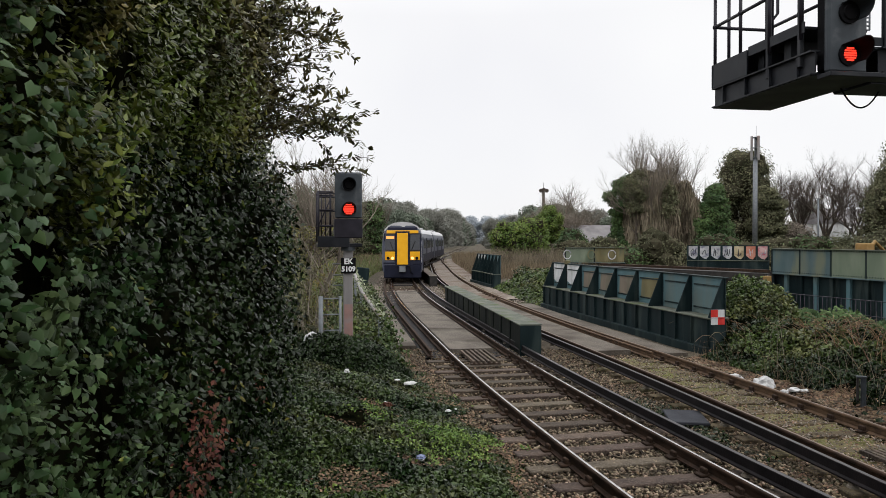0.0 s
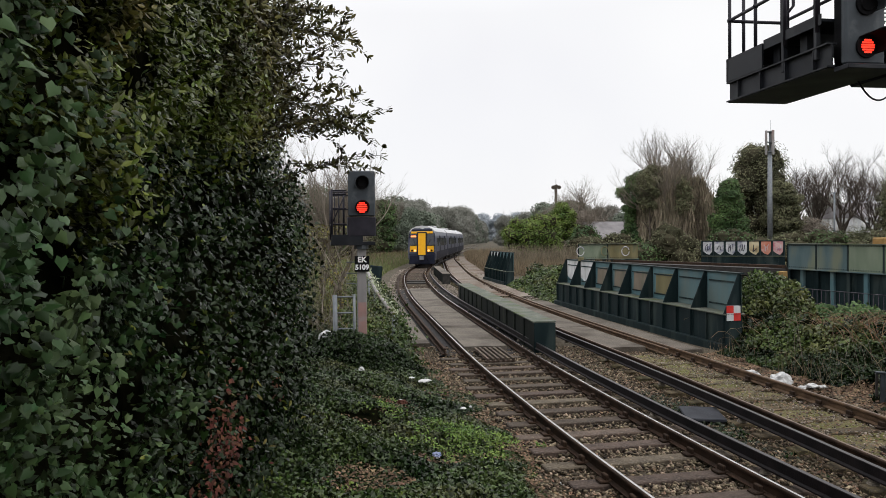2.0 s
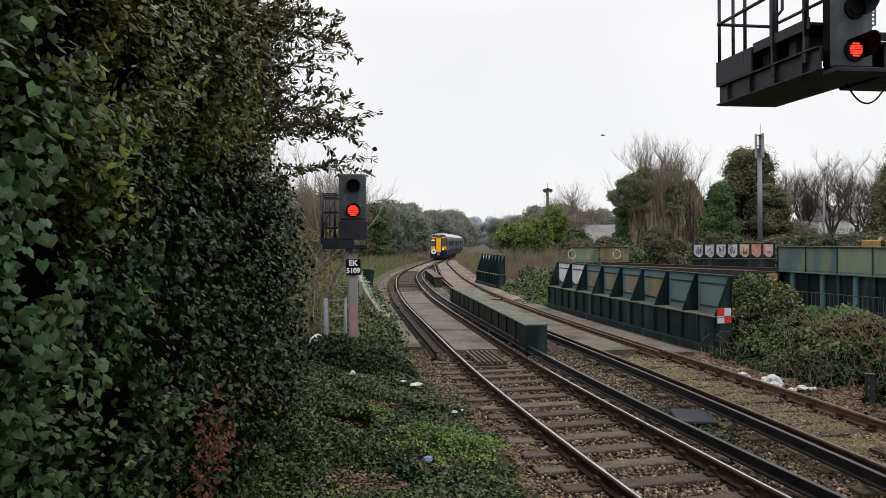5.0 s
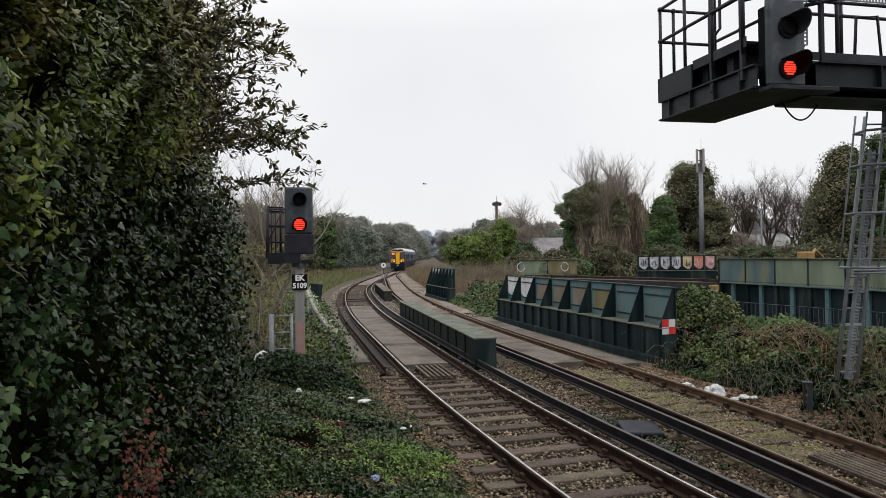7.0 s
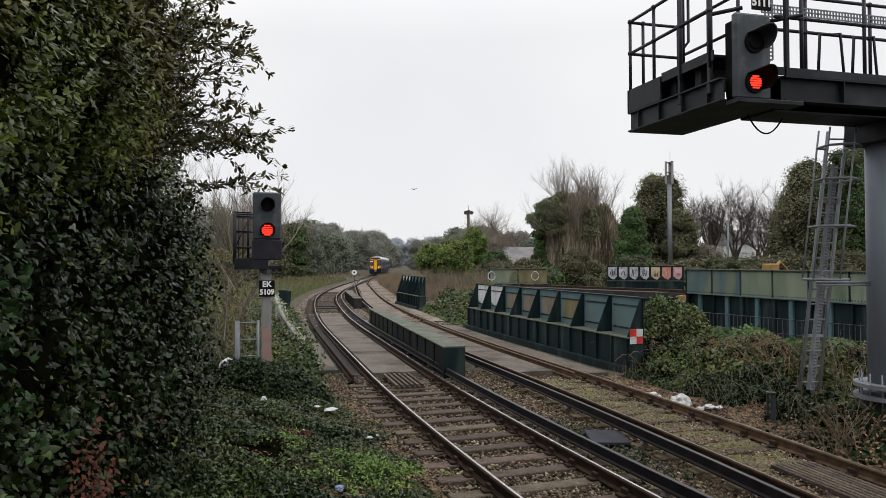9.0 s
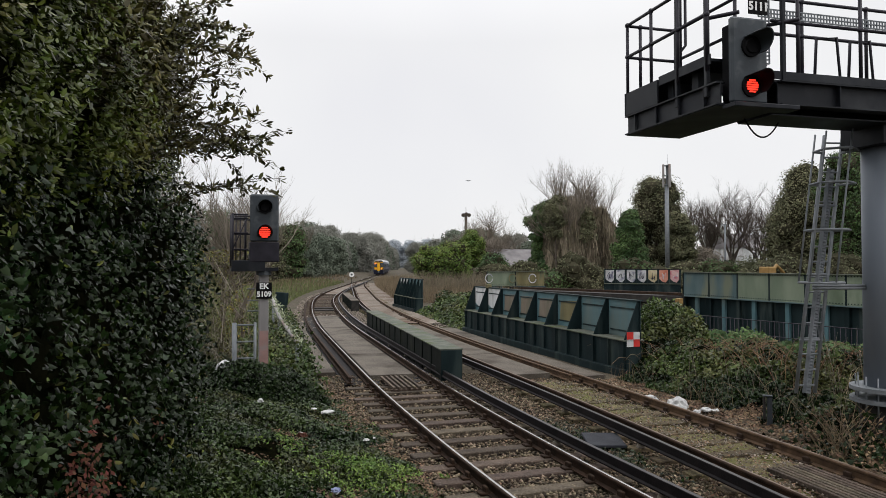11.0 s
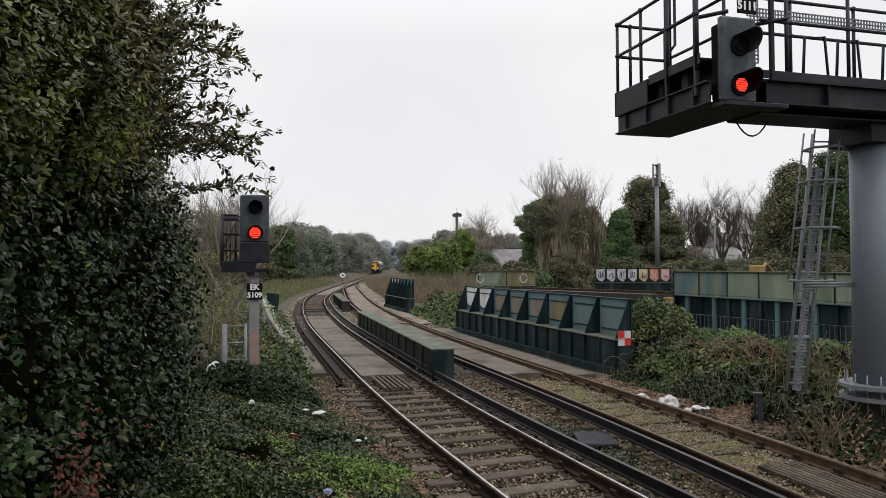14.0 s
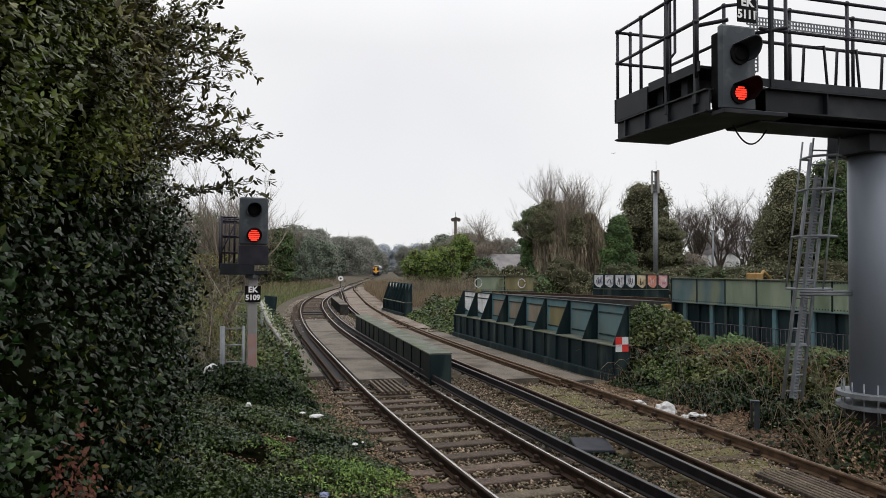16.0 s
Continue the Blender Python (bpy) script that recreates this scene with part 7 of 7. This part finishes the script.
def train_car(rear_cab):
    th = empty("train_carriage", Matrix(), "grey and navy electric train carriage" if not rear_cab else "electric train carriage with a yellow gangway end and lit lamps", "train carriage", "carriages of the train")
    sec = car_section()
    bm = bmesh.new()
    rings = []
    ys = [(0.0, 0.965), (0.25, 0.99), (0.7, 1.0), (19.3, 1.0), (19.75, 0.985), (19.95, 0.94)]
    for y, s in ys:
        rings.append([bm.verts.new((x * s, y + (0.16 * max(z - 1.9, 0) if rear_cab and y < 0.5 else 0), 0.62 + (z - 0.62) * (1 - (1 - s) * 0.5))) for x, z in sec])
    for a, b in zip(rings, rings[1:]):
        for i in range(len(a) - 1):
            bm.faces.new((a[i], a[i + 1], b[i + 1], b[i]))
        bm.faces.new((a[-1], a[0], b[0], b[-1]))
    bm.faces.new(rings[0][::-1])
    bm.faces.new(rings[-1])
    bmesh.ops.recalc_face_normals(bm, faces=bm.faces)
    body = part("body", bm, M_SILVER, th, "pale grey body shell")
    # roof skin, skirt band
    bm = bmesh.new()
    top = [(1.25, 3.39), (0.99, 3.705), (0.57, 3.905), (0.0, 3.975), (-0.57, 3.905), (-0.99, 3.705), (-1.25, 3.39)]
    prism(bm, top + [(-0.9, 3.35), (0.9, 3.35)], 1, 0.3, 19.7)
    part("roof", bm, M_ROOFW, th, "pale roof")
    boxpart("roof_unit", (-0.6, 0.6, 7.5, 12.5, 3.93, 4.06), M_ROOFW, th, 0.05)
    for s in (-1, 1):
        x0, x1 = sorted((s * 1.385, s * 1.412))
        boxpart("skirt_band", (x0, x1, 0.75, 19.25, 0.68, 1.42), M_NAVY, th, 0.004)
        x0, x1 = sorted((s * 1.383, s * 1.402))
        for y0, y1 in ((1.9, 4.4), (7.0, 9.6), (9.8, 12.4), (15.2, 17.6)):
            boxpart("side_window", (x0, x1, y0, y1, 1.95, 2.75), M_GLASS, th, 0.004)
        for y0 in (5.0, 13.2):
            d = boxpart("door", (min(s * 1.38, s * 1.414), max(s * 1.38, s * 1.414), y0, y0 + 1.5, 1.0, 3.0), M_NAVY, th, 0.004)
            for k in (0.15, 0.85):
                boxpart("door_window", (min(s * 1.40, s * 1.42), max(s * 1.40, s * 1.42), y0 + k, y0 + k + 0.5, 1.9, 2.75), M_GLASS, d, 0.003)
    boxpart("underframe", (-1.15, 1.15, 0.6, 19.4, 0.45, 0.68), M_UNDER, th, 0.03)
    boxpart("equipment_case", (-1.2, 1.2, 6.6, 13.0, 0.18, 0.46), M_UNDER, th, 0.05)
    for yb in (3.0, 17.0):
        bg = boxpart("bogie", (-1.05, 1.05, yb - 1.5, yb + 1.5, 0.3, 0.56), M_UNDER, th, 0.05)
        for yw in (yb - 1.15, yb + 1.15):
            for s in (-0.755, 0.755):
                bm = bmesh.new()
                tube(bm, [(s - 0.065, yw, 0.425), (s + 0.065, yw, 0.425)], 0.42, 18)
                part("wheel", bm, M_RUST, bg, smooth=False)
    if rear_cab:
        def fy(z):
            return 0.16 * max(z - 1.9, 0)

        def face(name, x0, x1, z0, z1, material, out, label=""):
            """A plate on the sloping end, out metres proud."""
            bm = bmesh.new()
            v = [bm.verts.new((x, fy(z) - o, z)) for o in (out, -0.05) for x, z in ((x0, z0), (x1, z0), (x1, z1), (x0, z1))]
            for q in ((0, 1, 2, 3), (7, 6, 5, 4), (0, 4, 5, 1), (1, 5, 6, 2), (2, 6, 7, 3), (3, 7, 4, 0)):
                bm.faces.new([v[i] for i in q])
            bmesh.ops.recalc_face_normals(bm, faces=bm.faces)
            bmesh.ops.bevel(bm, geom=list(bm.edges), offset=0.012, segments=1, affect="EDGES")
            return part(name, bm, material, th, label)

        face("end_panel", -1.27, 1.27, 1.15, 3.2, M_NAVY, 0.012, "navy cab end")
        face("yellow_brow", -1.06, 1.06, 3.2, 3.4, M_YELLOW, 0.02)
        face("brow_edge", -0.98, 0.98, 3.44, 3.6, M_NAVY, 0.01)
        face("gangway_frame", -0.47, 0.47, 1.0, 3.34, M_NAVY, 0.10)
        face("gangway_door", -0.36, 0.36, 1.13, 3.22, M_YELLOW, 0.14, "yellow gangway door")
        for s in (-1, 1):
            a, b = sorted((s * 0.50, s * 1.16))
            face("cab_window", a, b, 2.06, 3.12, M_GLASS, 0.03, "dark cab window")
            yp = face("lamp_panel", a, b, 1.42, 1.99, M_YELLOW, 0.03, "yellow lamp panel")
            for dx, mm in ((0.66, M_LAMP), (0.95, M_BLACK)):
                bm = bmesh.new()
                tube(bm, [(s * dx, -0.03, 1.55), (s * dx, -0.055, 1.55)], 0.1, 14)
                part("lamp", bm, mm, yp, "lit lamp" if mm is M_LAMP else "")
            a, b = sorted((s * 1.2, s * 1.29))
            face("corner_strip", a, b, 1.25, 3.2, M_ROOFW, 0.0)
            bar("wiper", [(s * 0.6, fy(2.1) - 0.05, 2.1), (s * 0.85, fy(2.7) - 0.05, 2.7)], 0.02, M_BLACK, th, 5)
        face("destination_display", -1.08, -0.56, 2.84, 3.0, M_DEST, 0.04, "lit orange destination display")
        boxpart("valance", (-1.25, 1.25, -0.02, 0.5, 0.22, 1.14), M_NAVY, th, 0.06)
        boxpart("coupler", (-0.24, 0.24, -0.45, -0.02, 0.62, 1.06), M_UNDER, th, 0.05, "grey coupler head")
        boxpart("coupler_face", (-0.2, 0.2, -0.48, -0.451, 0.66, 1.02), M_GALV, th, 0.01)
        bar("hose", [(0.5, -0.04, 0.95), (0.55, -0.14, 0.6), (0.7, -0.04, 0.5)], 0.03, M_BLACK, th, 6)
    else:
        for y0, y1 in ((-0.12, 0.0), (19.95, 20.07)):
            boxpart("gangway", (-0.5, 0.5, y0, y1, 1.0, 3.3), M_BLACK, th, 0.02)
    return th


cars = [train_car(True)]
middle = train_car(False)
cars += [middle, copy_thing(middle, Matrix())]

# distance of the train's end along the line, by time
RUN = [(0.0, 46.9), (1.0, 57.5), (2.0, 68.5), (3.0, 80.5), (4.2, 95.5), (5.5, 112.0), (6.5, 123.0), (7.5, 134.5), (9.0, 153.0), (10.2, 171.0), (11.5, 191.0), (12.5, 207.0), (13.5, 223.0), (14.5, 239.0), (16.0, 263.0)]


def line_point(y):
    if y <= 318:
        return on(1, y)
    e = on(1, 318)
    return Vector((e.x + 0.0497 * (y - 318), y, 0))


def car_pose(s, k):
    a = line_point(s + k * 20.15 + 3.0)
    b = line_point(s + k * 20.15 + 17.0)
    d = (b - a).normalized()
    o = a - d * 3.0 + Vector((0.1, 0, 0))
    return Matrix.Translation(o) @ Matrix.Rotation(math.atan2(-d.x, d.y), 4, "Z")


# ---- gulls crossing the sky ----
def gull(label):
    th = empty("gull", Matrix(), label, "bird", "birds in the sky")
    bm = bmesh.new()
    bmesh.ops.create_uvsphere(bm, u_segments=8, v_segments=6, radius=0.09, matrix=Matrix.Diagonal((2.4, 0.8, 0.8, 1)))
    part("body", bm, M_HEAD, th)
    for s in (-1, 1):
        bm = bmesh.new()
        tube(bm, [(0.02, s * 0.05, 0.02), (0.06, s * 0.32, 0.1), (-0.1, s * 0.62, 0.03)], 0.05, 6, 0.012)
        part("wing", bm, M_HEAD, th)
    bm = bmesh.new()
    tube(bm, [(-0.15, 0, 0), (-0.34, 0, 0)], 0.04, 6, 0.07)
    part("tail", bm, M_HEAD, th)
    return th


birds = [gull("dark gull gliding across the sky"), gull("small far gull flying over the trees")]


def motions():
    for k, car in enumerate(cars):
        walk(car, [(t, car_pose(s, k)) for t, s in RUN])
    walk(birds[0], [(0.0, pose(60.0, 8.0, 20.0, 0, 0, 172)), (5.5, pose(3.95, 37.0, 14.1, 0, 0, 172)), (16.0, pose(-62.0, 74.0, 8.0, 0, 0, 172))])
    walk(birds[1], [(0.0, pose(150.0, 90.0, 50.0, 0, 0, 178)), (7.0, pose(3.4, 90.0, 11.7, 0, 0, 178)), (9.0, pose(6.0, 95.0, 12.5, 0, 0, 60)), (16.0, pose(60.0, 160.0, 30.0, 0, 0, 40))])


motions()
